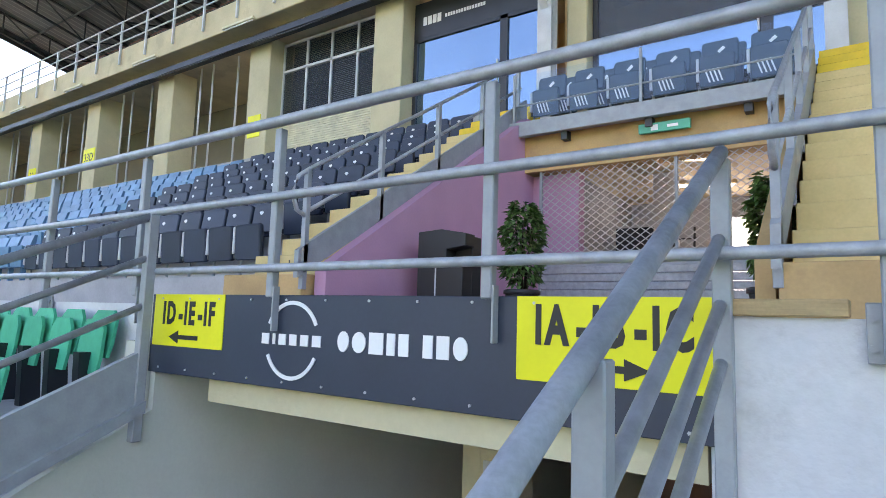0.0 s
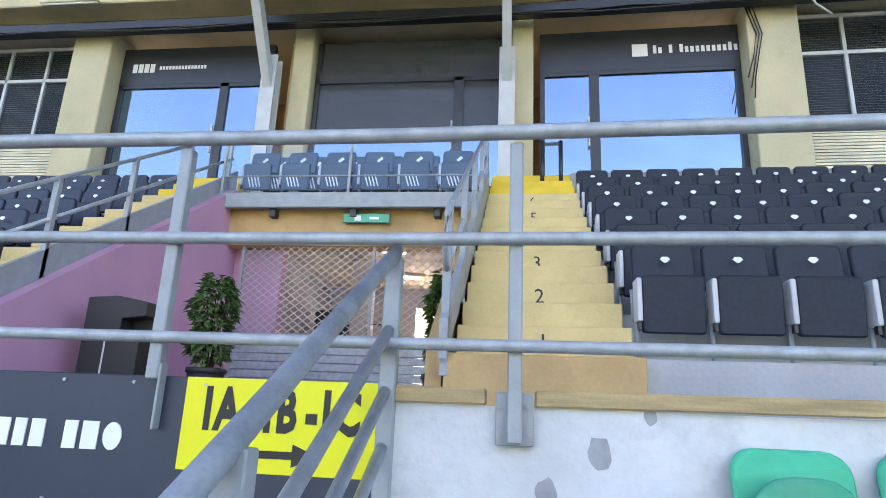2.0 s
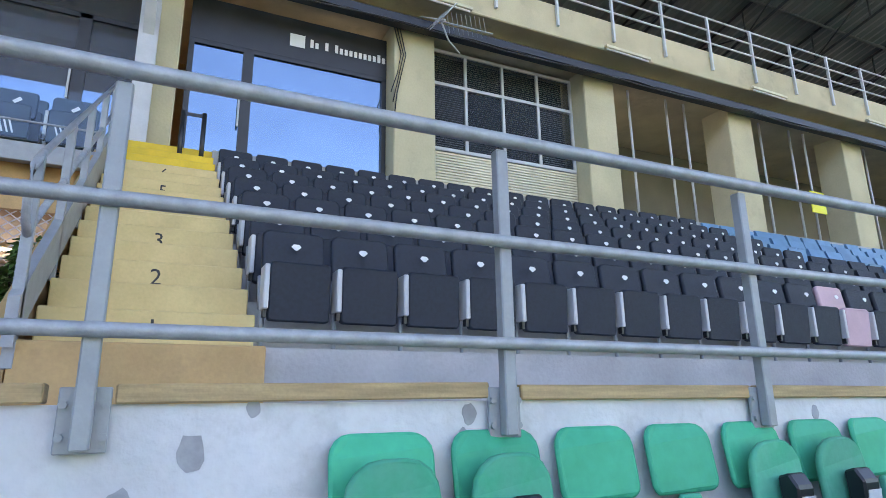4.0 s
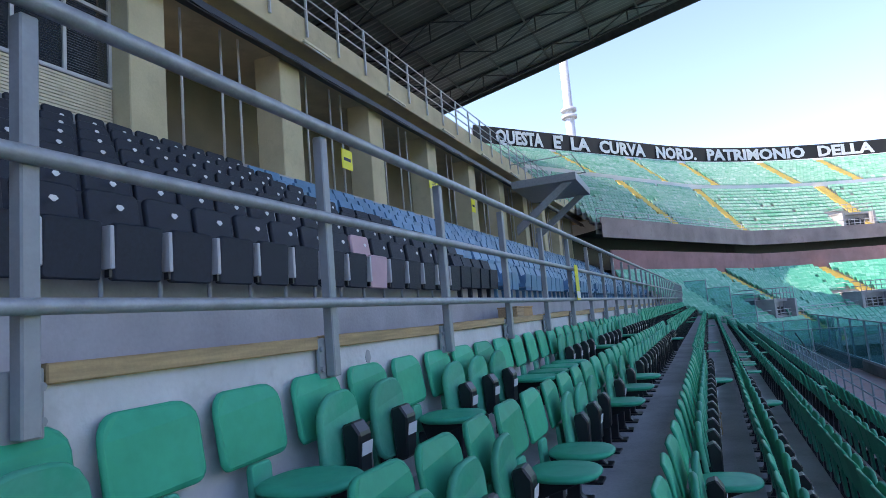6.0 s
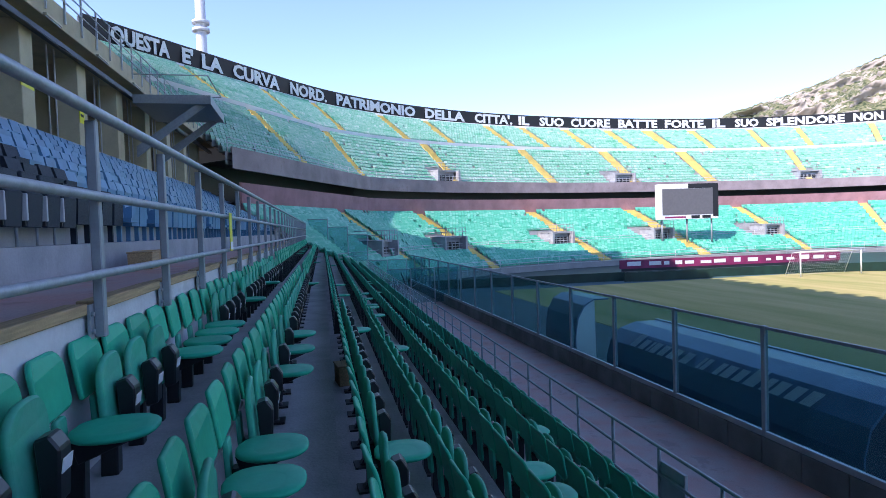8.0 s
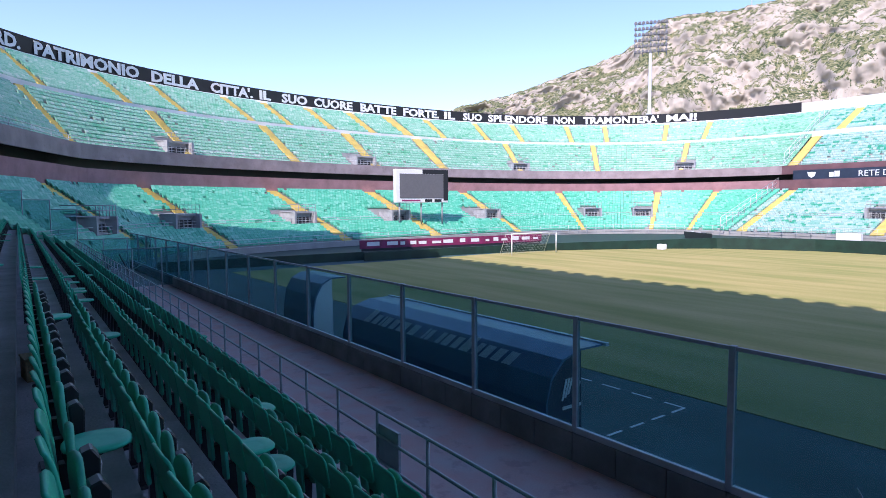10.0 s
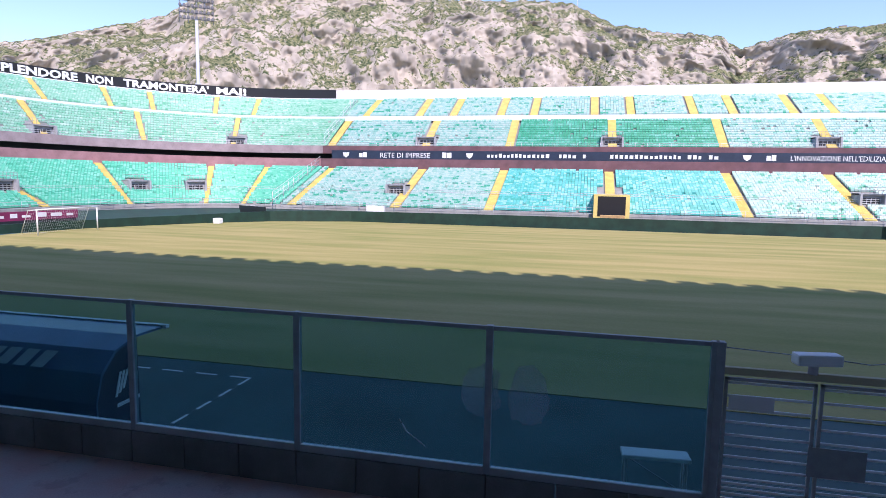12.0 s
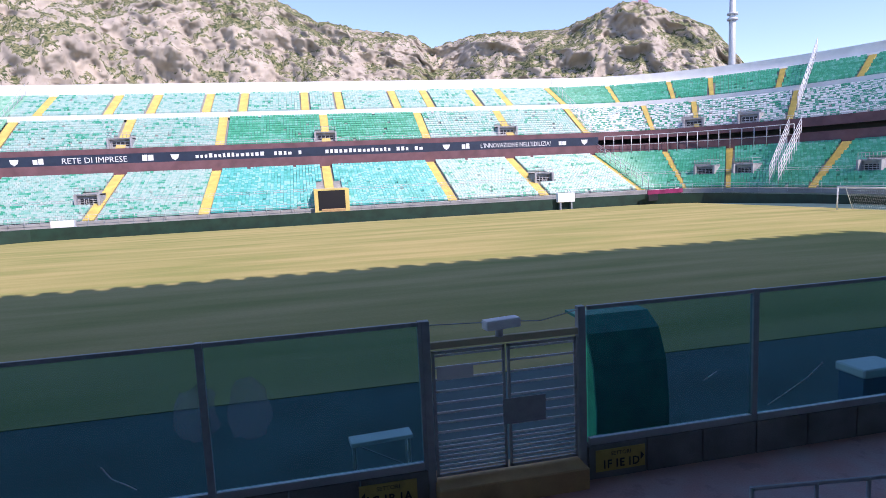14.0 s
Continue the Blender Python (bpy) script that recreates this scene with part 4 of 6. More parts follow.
def railing(n0, n1):
    r = thing("walkway_railing", "grey painted three-bar steel railing with square posts", "railing")
    for i in range(n0, n1):
        x = POST0 + STEP * i
        over = -3 <= i <= -1
        bm = bmesh.new()
        box(bm, -0.029, 0.029, -0.028, 0.028, 5.04 if not over else 5.235, 6.29)
        bevelled(bm, 0.006)
        p = part("post", bm, M_steel, r)
        p.location = (x, 2.31, 0)
        if over:
            part("hanger", bevelled(box(bmesh.new(), 0.028, 0.040, -0.022, 0.03, 5.03, 5.30), 0.003), M_steel, p)
        if not over and i > -6:
            bm = bevelled(box(bmesh.new(), -0.075, 0.075, 0.03, 0.05, 5.03, 5.235), 0.004)
            for sx in (-0.06, 0.06):
                for z in (5.08, 5.18):
                    tube(bm, [(sx, 0.03, z), (sx, 0.015, z)], 0.014, 6)
            q = part("base_plate", bm, M_steel, p)
    xa, xb = POST0 + STEP * n0 - 0.4, POST0 + STEP * (n1 - 1) + 0.3
    for z, rad in ((6.33, 0.034), (5.85, 0.028), (5.41, 0.026)):
        part("bar", tube(bmesh.new(), [(xa, 2.27, z), (xb, 2.27, z)], rad, 10), M_rail, r)
    return r


railing(-36, 34)

# ---------------------------------------------------------------- panel over the entrance well
pan = thing("direction_panel", "navy sponsor panel with yellow sector signs and white marks", "sign")
part("board", bevelled(box(bmesh.new(), -3.84, 0.03, 2.345, 2.375, 4.69, 5.25), 0.004), M_sign, pan)
part("yellow_sign", box(bmesh.new(), -3.80, -2.98, 2.339, 2.345, 4.885, 5.25), M_signy, pan)
part("yellow_sign", box(bmesh.new(), -0.815, 0.025, 2.339, 2.345, 4.875, 5.25), M_signy, pan)
lettering("1D -1E -1F", 0.215, M_ink, pose(-3.39, 2.337, 5.045, 90), pan, "lettering", 0.001, 0.66, 0.009)
lettering("1A -1B -1C", 0.235, M_ink, pose(-0.395, 2.337, 5.045, 90), pan, "lettering", 0.001, 0.64, 0.010)
prism_pts = lambda cx, s: [(cx - s * 0.17, 4.935), (cx + s * 0.06, 4.935), (cx + s * 0.06, 4.905), (cx + s * 0.17, 4.95), (cx + s * 0.06, 4.995), (cx + s * 0.06, 4.965), (cx - s * 0.17, 4.965)]
for cx, s in ((-3.42, -1), (-0.38, 1)):
    part("arrow", prism(bmesh.new(), prism_pts(cx, s), "y", 2.335, 2.339), M_ink, pan)
for a0, a1 in ((25, 155), (205, 335)):
    n = 18
    ring = [(math.cos(radians(a0 + (a1 - a0) * i / n)), math.sin(radians(a0 + (a1 - a0) * i / n))) for i in range(n + 1)]
    part("arc_mark", prism(bmesh.new(), [(-2.32 + 0.235 * c, 4.98 + 0.235 * q) for c, q in ring] + [(-2.32 + 0.212 * c, 4.98 + 0.212 * q) for c, q in reversed(ring)], "y", 2.338, 2.345), M_print, pan)
def letter_bars(marks, x, z, h, gap):
    """A row of plain upright marks, each with a small notch in its shape."""
    for kind, w in marks:
        if kind == "o":
            n = 14
            ring = [(math.cos(6.283 * i / n), math.sin(6.283 * i / n)) for i in range(n + 1)]
            part("bar_mark", prism(bmesh.new(), [(x + w / 2 + w / 2 * c, z + h / 2 + h / 2 * q) for c, q in ring[:-1]], "y", 2.339, 2.345), M_print, pan)
        elif kind == "i":
            part("bar_mark", box(bmesh.new(), x, x + w, 2.339, 2.345, z, z + h), M_print, pan)
        x += w + gap


letter_bars([("i", 0.065), ("i", 0.022), ("i", 0.06), ("i", 0.06), ("i", 0.065), ("i", 0.07)], -2.585, 4.95, 0.065, 0.034)
letter_bars([("o", 0.085), ("o", 0.10), ("i", 0.10), ("i", 0.055), ("i", 0.065), ("", 0.045), ("i", 0.06), ("i", 0.075), ("o", 0.085)], -1.94, 4.935, 0.115, 0.024)
bm = bmesh.new()
for i in range(12):
    for z in (4.73, 5.22):
        tube(bm, [(-3.7 + 0.33 * i, 2.345, z), (-3.7 + 0.33 * i, 2.336, z)], 0.008, 5)
part("screws", bm, M_grey, pan)

# ---------------------------------------------------------------- handrails of the well
hr = thing("well_handrail", "worn grey pipe handrail with chipped paint beside the well", "handrail")
SL = 0.53


def sloped(x, z_at_top, y0=2.33, y1=-1.6, r=0.034):
    return tube(bmesh.new(), [(x, y0, z_at_top), (x, y1, z_at_top - SL * (y0 - y1))], r, 12)


part("top_bar", sloped(0.05, 5.83, 2.40, -1.6, 0.031), M_worn, hr)
for z in (5.47, 5.22, 5.0):
    part("bar", sloped(0.05, z, 2.33, -1.6, 0.024), M_rail, hr)
for y in (2.36, 1.0, -0.6):
    zt = 5.83 - SL * (2.40 - y)
    part("post", bevelled(box(bmesh.new(), 0.02, 0.09, y - 0.03, y + 0.03, row_floor(min(7, max(1, int((YW - y) / DEEP) + 1))) - 0.02, zt - 0.02), 0.005), M_steel, hr)
hl = thing("well_handrail", "grey steel handrail on a sloping channel beside the well", "handrail")
for z, rad in ((5.80, 0.03), (5.50, 0.024), (5.16, 0.024)):
    part("bar", tube(bmesh.new(), [(-3.72, 2.2, z), (-3.72, -1.8, z - 0.45 * 4.0)], rad, 10), M_rail, hl)
part("channel", prism(bmesh.new(), [(2.25, 4.86), (2.25, 4.50), (-1.8, 2.66), (-1.8, 3.02)], "x", -3.757, -3.70), M_steel, hl)
part("channel_flange", prism(bmesh.new(), [(2.25, 4.50), (2.25, 4.42), (-1.8, 2.58), (-1.8, 2.66)], "x", -3.757, -3.66), M_steel, hl)
for y in (2.22, 0.6, -1.0):
    part("post", bevelled(box(bmesh.new(), -3.755, -3.685, y - 0.035, y + 0.035, 4.22 - 0.45 * (2.22 - y), 5.82 - 0.45 * (2.22 - y)), 0.005), M_steel, hl)

# ---------------------------------------------------------------- front rail, track, fence
fr = thing("front_railing", "thin dark steel railing above the track", "railing")
x = -55.4
while x < 54:
    part("post", tube(bmesh.new(), [(x, -2.56, 2.25), (x, -2.56, 3.09)], 0.022, 6), M_steel, fr)
    x += 1.1
for z in (3.09, 2.79, 2.48):
    part("bar", tube(bmesh.new(), [(-56, -2.56, z), (54, -2.56, z)], 0.02, 6), M_steel, fr)
stand_only = set(scene.objects)
solid("track", box(bmesh.new(), -60, 58, -7.85, -2.68, PZ - 0.1, 0.68), M_red, "dusty red painted track below the seats", "floor")
o = thing("notice_board", "small dark metal plate fixed on the railing", "plate", m=pose(7.06, -2.80, 2.72))
part("plate", bevelled(box(bmesh.new(), -0.22, 0.22, -0.02, 0.02, -0.28, 0.22), 0.005), M_steel, o)

fence_wall = mat("grey_block_wall", (0.22, 0.225, 0.22), 0.85, vary=0.2, scale=1.2, bump=0.5, stain=0.3)
fw = thing("fence_wall", "low dark grey concrete wall under the plexiglass fence", "wall", "", "structure")
GL, GR = -0.39, -2.92


def fence_run(x0, n, sg):
    for i in range(n):
        a, b = sorted((x0 + sg * 3.01 * i, x0 + sg * 3.01 * (i + 1)))
        for q in range(3):
            w_ = (b - a) / 3
            part("block", bevelled(box(bmesh.new(), a + q * w_ + 0.008, a + (q + 1) * w_ - 0.008, -7.98, -7.80, PZ, 1.22), 0.01), fence_wall, fw) if i < 8 else None
        if i >= 8:
            part("block", box(bmesh.new(), a, b, -7.98, -7.80, PZ, 1.22), fence_wall, fw)
        f = thing("fence_panel", "tall green tinted plexiglass fence panel in a steel frame", "fence", "plexiglass fence panels", m=pose(a, -7.9, 0))
        L_ = b - a
        part("post", bevelled(box(bmesh.new(), -0.05, 0.05, -0.05, 0.05, 1.22, 3.45), 0.006), M_steel, f)
        part("sill", box(bmesh.new(), 0.06, L_ - 0.06, -0.03, 0.045, 1.222, 1.335), M_print, f)
        g = part("pane", box(bmesh.new(), 0.05, L_ - 0.05, -0.008, 0.008, 1.34, 3.38), M_gfence, f)
        g.visible_shadow = False
        part("top_rail", bevelled(box(bmesh.new(), 0.05, L_ - 0.05, -0.03, 0.03, 3.38, 3.44), 0.004), M_steel, f)
        part("bottom_rail", bevelled(box(bmesh.new(), 0.05, L_ - 0.05, -0.04, 0.06, 1.22, 1.33), 0.004), M_concl, f)


fence_run(GL, 18, 1)
fence_run(GR, 17, -1)
g = thing("metal_gate", "grey steel double gate with thin white horizontal bars", "gate", m=pose(GR, -7.9, 0))
W = GL - GR
for x in (0.06, W - 0.06):
    part("post", bevelled(box(bmesh.new(), x - 0.06, x + 0.06, -0.06, 0.06, 0.65, 3.45), 0.006), M_steel, g)
part("threshold", bevelled(box(bmesh.new(), 0.1, W - 0.1, -0.3, 0.35, 0.3, 1.02), 0.02), M_orange, g)
part("beam", bevelled(box(bmesh.new(), 0.1, W - 0.1, -0.04, 0.04, 3.02, 3.12), 0.006), M_beige, g)
for a, b in ((0.14, W / 2 - 0.02), (W / 2 + 0.02, W - 0.14)):
    bm = bmesh.new()
    for x0, x1, z0, z1 in ((a, a + 0.04, 1.06, 2.98), (b - 0.04, b, 1.06, 2.98), (a, b, 1.06, 1.10), (a, b, 2.94, 2.98)):
        box(bm, x0, x1, -0.02, 0.02, z0, z1)
    leaf = part("gate_leaf", bm, M_concl, g)
    for i in range(15):
        z = 1.14 + (0.075 * i if i < 6 else 0.45 + 0.15 * (i - 6) + 0.03 * max(0, i - 10))
        if z < 2.92:
            part("bar", tube(bmesh.new(), [(a + 0.03, 0, z), (b - 0.03, 0, z)], 0.019, 6), M_print, leaf)
part("lock_plate", bevelled(box(bmesh.new(), W / 2 - 0.6, W / 2 + 0.08, 0.03, 0.05, 1.75, 2.15), 0.004), M_steel, g)
part("notice", box(bmesh.new(), W - 0.75, W - 0.2, 0.03, 0.036, 2.55, 2.75), M_sticker, g)
part("wire", tube(bmesh.new(), [(0.06, 0, 3.4), (0.7, 0, 3.28), (1.2, 0, 3.32), (W - 0.06, 0, 3.38)], 0.008, 4), M_grey, g)
o = thing("security_camera", "white boxy camera housing mounted on the gate beam", "camera", m=pose(-1.55, -7.85, 3.12, 0, 0, 10))
part("bracket", tube(bmesh.new(), [(0, 0, 0), (0, 0, 0.16)], 0.06, 8), M_grey, o)
part("housing", bevelled(box(bmesh.new(), -0.32, 0.24, -0.10, 0.10, 0.12, 0.27), 0.03, 2), M_print, o)
for x, tx in ((0.22, "1C 1B 1A"), (-3.45, "1F 1E 1D")):
    o = thing("sector_sign", "worn yellow sector sign with black letters on the low wall", "sign", "sector signs", m=pose(x, -7.78, 0.98))
    part("plate", box(bmesh.new(), -0.42, 0.42, -0.012, 0.006, -0.18, 0.17), mat("worn_yellow", (0.50, 0.38, 0.10), 0.6, stain=0.4), o)
    lettering(tx, 0.19, M_ink, pose(0, 0.012, -0.13, 90, 0, 180), o, "lettering", 0.002, 0.9, 0.004)
    lettering("SETTORI", 0.09, M_ink, pose(0, 0.012, 0.07, 90, 0, 180), o, "lettering", 0.002)
    sx = 1 if x > 0 else -1
    part("arrow", prism(bmesh.new(), [(sx * 0.40, 0.0), (sx * 0.34, 0.07), (sx * 0.34, -0.07)], "y", 0.008, 0.012), M_ink, o)

# behind the fence: bench, tents, dugout
o = thing("bench", "small white-topped metal bench behind the plexiglass", "bench", m=pose(0.22, -8.45, 0.86, 0, 0, 4))
solid("apron", box(bmesh.new(), -58, 56, -16.14, -7.99, PZ - 0.05, PZ + 0.0), M_run, "dark green apron between fence and field", "ground")
part("seat", bevelled(box(bmesh.new(), -0.48, 0.48, -0.15, 0.15, 0.66, 0.72), 0.01), M_print, o)
for x in (-0.42, 0.42):
    for y in (-0.12, 0.12):
        part("leg", tube(bmesh.new(), [(x, y, PZ - 0.86), (x, y, 0.66)], 0.02, 6), M_grey, o)
part("brace", tube(bmesh.new(), [(-0.42, -0.12, 0.1), (0.42, -0.12, 0.6)], 0.012, 5), M_steel, o)


def hood(name, x0, x1, y0, y1, h, mt, mt2, label):
    """A shelter with a rounded back, closed behind and at its ends."""
    o = thing(name, label, "shelter", m=pose(x0, y0, PZ))
    d = y0 - y1
    prof = [(0, 0), (0.02 * d, 0.55 * h), (-0.06 * d, 0.78 * h), (-0.25 * d, 0.93 * h), (-0.55 * d, h), (-d, h)]
    inner = [(p - 0.04 * (1 if i < 4 else 0), q - 0.05 if i > 1 else q) for i, (p, q) in enumerate(prof)]
    part("shell", prism(bmesh.new(), prof + inner[::-1], "x", 0, x1 - x0), mt, o)
    for xx in (0.0, x1 - x0 - 0.03):
        part("end_panel", prism(bmesh.new(), [(-0.05, 0)] + [(p - 0.03, q - 0.03) for p, q in prof[1:5]] + [(-0.6 * d, 0)], "x", xx + 0.002, xx + 0.028), mt2, o)
    return o, prof


# Brighter end panels imitate light through the cloth; the shell is toned darker.
hood("team_tent", -4.75, -3.4, -8.5, -9.7, 3.35, M_tarp_shade, M_tarp_lit, "green tarpaulin tunnel tent behind the fence")
dug, prof = hood("dugout", 10.6, 20.6, -9.2, -11.2, 2.5, M_bluetent, M_sign, "navy dugout with a rounded back and pale printed words")
part("lip", box(bmesh.new(), -0.1, 10.1, -2.06, -1.94, 2.45, 2.53), M_print, dug)
bm = bmesh.new()
xx = 1.3
for i, w_ in enumerate((0.55, 0.5, 0.2, 0.5, 0.5, 0.75, 0.55, 0.0, 0.2, 0.3, 0.0, 0.32, 0.5, 0.45, 0.62, 0.36, 0.5, 0.5, 0.5)):
    if w_:
        hh = 0.72 + 0.26 * (i in (0, 14))
        x_ = 9.9 - xx * 0.96
        v = [bm.verts.new((x_ - a * w_ * 0.62 - q * 0.2, -0.07 - 0.38 * q, 1.985 + 0.38 * q)) for a, q in ((0, 0), (1, 0), (1, hh), (0, hh))]
        bm.faces.new(v)
    xx += (w_ or 0.3) * 0.92
ex = bmesh.ops.solidify(bm, geom=bm.faces[:], thickness=0.01)
part("printed_bars", bm, M_print, dug)
bm = bmesh.new()
for i in range(3):
    prism(bm, [(-0.52 - 0.10 * i, 1.35 + 0.06 * i), (-0.46 - 0.10 * i, 1.35 + 0.06 * i), (-0.60 - 0.10 * i, 1.85), (-0.66 - 0.10 * i, 1.85)], "x", -0.012, 0.0)
prism(bm, [(-0.84, 1.42), (-0.92, 1.50), (-1.0, 1.85), (-1.12, 1.70), (-1.02, 1.45)], "x", -0.012, 0.0)
part("emblem", bm, M_print, dug)
part("printed_bars", box(bmesh.new(), -0.012, 0.0, -1.15, -0.5, 1.12, 1.2), M_print, dug)
hood("team_tent", 22.7, 25.6, -9.0, -10.4, 3.1, M_bluetent, M_print, "small blue rounded shelter behind the fence")

o = thing("storage_box", "white topped storage box with blue sides behind the fence", "box", m=pose(-9.7, -9.2, PZ))
part("body", bevelled(box(bmesh.new(), -0.45, 0.45, -0.3, 0.3, 0, 1.6), 0.02), M_bluetent, o)
part("lid", bevelled(box(bmesh.new(), -0.5, 0.5, -0.35, 0.35, 1.6, 1.78), 0.03), M_print, o)
tk = thing("track_railing", "grey pipe railing standing on the red track", "railing")
for z in (1.70, 1.36):
    part("bar", tube(bmesh.new(), [(-3.8, -5.32, z), (-5.25, -5.12, z), (-7.2, -4.9, z)], 0.026, 8), M_steel, tk)
for x, y in ((-3.8, -5.32), (-4.6, -5.21), (-5.25, -5.12), (-6.2, -5.0), (-7.2, -4.9)):
    part("post", tube(bmesh.new(), [(x, y, 0.66), (x, y, 1.72)], 0.026, 8), M_steel, tk)

# smudges and scratches on the plexiglass
M_smudge = glass("dried_smudge", (0.45, 0.58, 0.66), 0.6, 0.27, 0.0, (1.0, 1.0, 1.0))
for x, z, w_, h_ in ((2.72, 2.47, 0.28, 0.40), (2.04, 2.45, 0.28, 0.42)):
    bm = bmesh.new()
    n = 22
    prism(bm, [(x + w_ * (0.85 + 0.3 * random.random()) * math.copysign(abs(math.cos(6.283 * i / n)) ** 0.75, math.cos(6.283 * i / n)), z + h_ * (0.85 + 0.3 * random.random()) * math.copysign(abs(math.sin(6.283 * i / n)) ** 0.75, math.sin(6.283 * i / n))) for i in range(n)], "y", -7.889, -7.886)
    q = solid("glass_smudge", bm, M_smudge, "pale dried smudge on the plexiglass", "smudge", "structure", "smudges")
    q.visible_shadow = False
for ptl in ([(3.96, 1.91), (3.84, 1.72), (3.68, 1.62), (3.56, 1.53)], [(-7.27, 2.06), (-6.95, 1.82), (-6.56, 1.62), (-6.21, 1.45)], [(-5.22, 2.14), (-4.99, 2.02)]):
    solid("glass_scratch", tube(bmesh.new(), [(x, -7.886, z) for x, z in ptl], 0.008, 5), M_print, "white scratch line on the plexiglass", "scratch", "structure", "scratches")

field_side |= set(scene.objects) - stand_only

# ---------------------------------------------------------------- upper block of the near stand
Y0, Z0, RD, RH, NR = 4.22, 5.55, 0.75, 0.42, 7
A_R0, A_R1 = 0.12, 1.42      # steps beside the well of the right block
A_L0, A_L1 = -5.42, -4.22    # steps of the left block
YF = 10.40                   # facade glass


def stand_block(x0, x1, name):
    pts = [(Y0, 5.10)]
    for r in range(NR):
        pts += [(Y0 + RD * r, Z0 + RH * r), (Y0 + RD * (r + 1), Z0 + RH * r)]
    pts += [(Y0 + RD * NR, 9.05), (YF + 0.4, 9.05), (YF + 0.4, 5.10)]
    return solid(name, prism(bmesh.new(), pts, "x", x0, x1), M_concl, "pale grey concrete steps carrying folding seats", "terrace")


stand_block(A_R1, XR, "terrace_upper_right")
stand_block(XL, A_L0, "terrace_upper_left")


def flight(x0, x1, label):
    st = thing("stand_steps", label, "stairs", "numbered steps", "structure")
    part("base_step", bevelled(box(bmesh.new(), x0 - 0.05, x1 + 0.02, Y0 - 0.12, Y0 + 0.3, 5.14, Z0), 0.01), M_orange, st)
    for j in range(13):
        z = Z0 + 0.25 * (j + 1)
        y = Y0 + 0.26 + 0.39 * j
        part("step", bevelled(box(bmesh.new(), x0, x1, y, y + 0.46, z - 0.27, z), 0.008), M_yel if j < 11 else M_yel2, st)
    part("landing", box(bmesh.new(), x0, x1, Y0 + 0.26 + 0.39 * 13, YF + 0.3, 8.6, 9.05), M_yel2, st)
    bm = bmesh.new()
    prism(bm, [(Y0 + 0.3, 5.14), (Y0 + 0.3, Z0), (YF, 8.7), (YF, 5.14)], "x", x0 + 0.02, x1 - 0.02)
    part("core", bm, M_concl, st)
    for n_, j in ((1, 0), (2, 2), (3, 4), (5, 8), (6, 10)):
        lettering(str(n_), 0.19, M_ink, pose((x0 + x1) / 2, Y0 + 0.255 + 0.39 * j, Z0 + 0.25 * j + 0.06, 90), st, "number", 0.001)


flight(A_R0, A_R1, "cream yellow painted steps with stencilled numbers")
flight(A_L0, A_L1, "cream yellow painted steps beside the pink wall")

# stringers with railings on both sides of the centre bay
for x, tall in ((-4.20, False), (0.07, True)):
    s_ = thing("stair_railing", "grey steel stringer and sloping pipe railing of the steps", "railing", "stair railings")
    part("stringer", prism(bmesh.new(), [(Y0 - 0.2, 5.50), (Y0 - 0.2, 5.78), (Y0 + 0.1, 5.98), (9.0, 8.95), (9.0, 8.52)], "x", x - 0.03, x + 0.03), M_steel, s_)
    for i in range(5):
        y = Y0 - 0.1 + 1.15 * i
        z = 5.75 + 0.62 * (y - Y0)
        part("post", bevelled(box(bmesh.new(), x - 0.03, x + 0.03, y - 0.03, y + 0.03, z - 0.3, z + 0.95), 0.004), M_steel, s_)
    for h in (0.95, 0.5):
        yb = Y0 - 0.1
        zb = 5.75 + 0.62 * (yb - Y0)
        ptl = [(x, yb + 4.7, zb + h + 0.62 * 4.7), (x, yb + 0.05, zb + h + 0.03)]
        if h > 0.9:
            ptl += [(x, yb - 0.13, zb + h - 0.10), (x, yb - 0.2, zb + h - 0.28), (x, yb - 0.13, zb + h - 0.45), (x, yb, zb + h - 0.5)]
        part("bar", tube(bmesh.new(), ptl, 0.024, 10), M_rail, s_)

# centre bay: pink wall, gate, platform
solid("wall_pink", prism(bmesh.new(), [(4.25, 5.14), (4.25, 5.62), (8.7, 8.5), (10.3, 8.5), (10.3, 5.14)], "x", -4.16, -4.0), M_pink, "pink plastered side wall under the steps", "wall")
solid("wall_ochre", prism(bmesh.new(), [(4.25, 5.14), (4.25, 5.62), (8.7, 8.5), (10.3, 8.5), (10.3, 5.14)], "x", -0.08, 0.04), M_orange, "ochre plastered side wall under the steps", "wall")
solid("centre_floor", box(bmesh.new(), -4.2, 0.1, 4.25, 14.5, 4.8, 5.135), M_red, "red painted floor of the centre bay", "floor")
solid("lintel", box(bmesh.new(), -4.0, -0.08, 8.62, 9.0, 7.55, 8.14), M_orange, "ochre plastered lintel below the platform", "wall")
solid("wall_pink_back", box(bmesh.new(), -4.0, -3.2, 8.95, 9.2, 5.14, 8.0), M_pink, "pink plastered wall beside the gate", "wall")
plat = thing("platform", "grey steel edged platform with glass balustrade", "platform", "", "structure")
part("slab", box(bmesh.new(), -4.15, 0.05, 8.45, YF, 8.14, 8.30), M_concl, plat)
part("edge_beam", bevelled(box(bmesh.new(), -4.2, 0.10, 8.38, 8.46, 8.10, 8.34), 0.006), M_steel, plat)
for i in range(3):
    part("bracket", box(bmesh.new(), -3.3 + 1.3 * i, -3.2 + 1.3 * i, 8.46, 8.62, 7.98, 8.12), M_dark, plat)
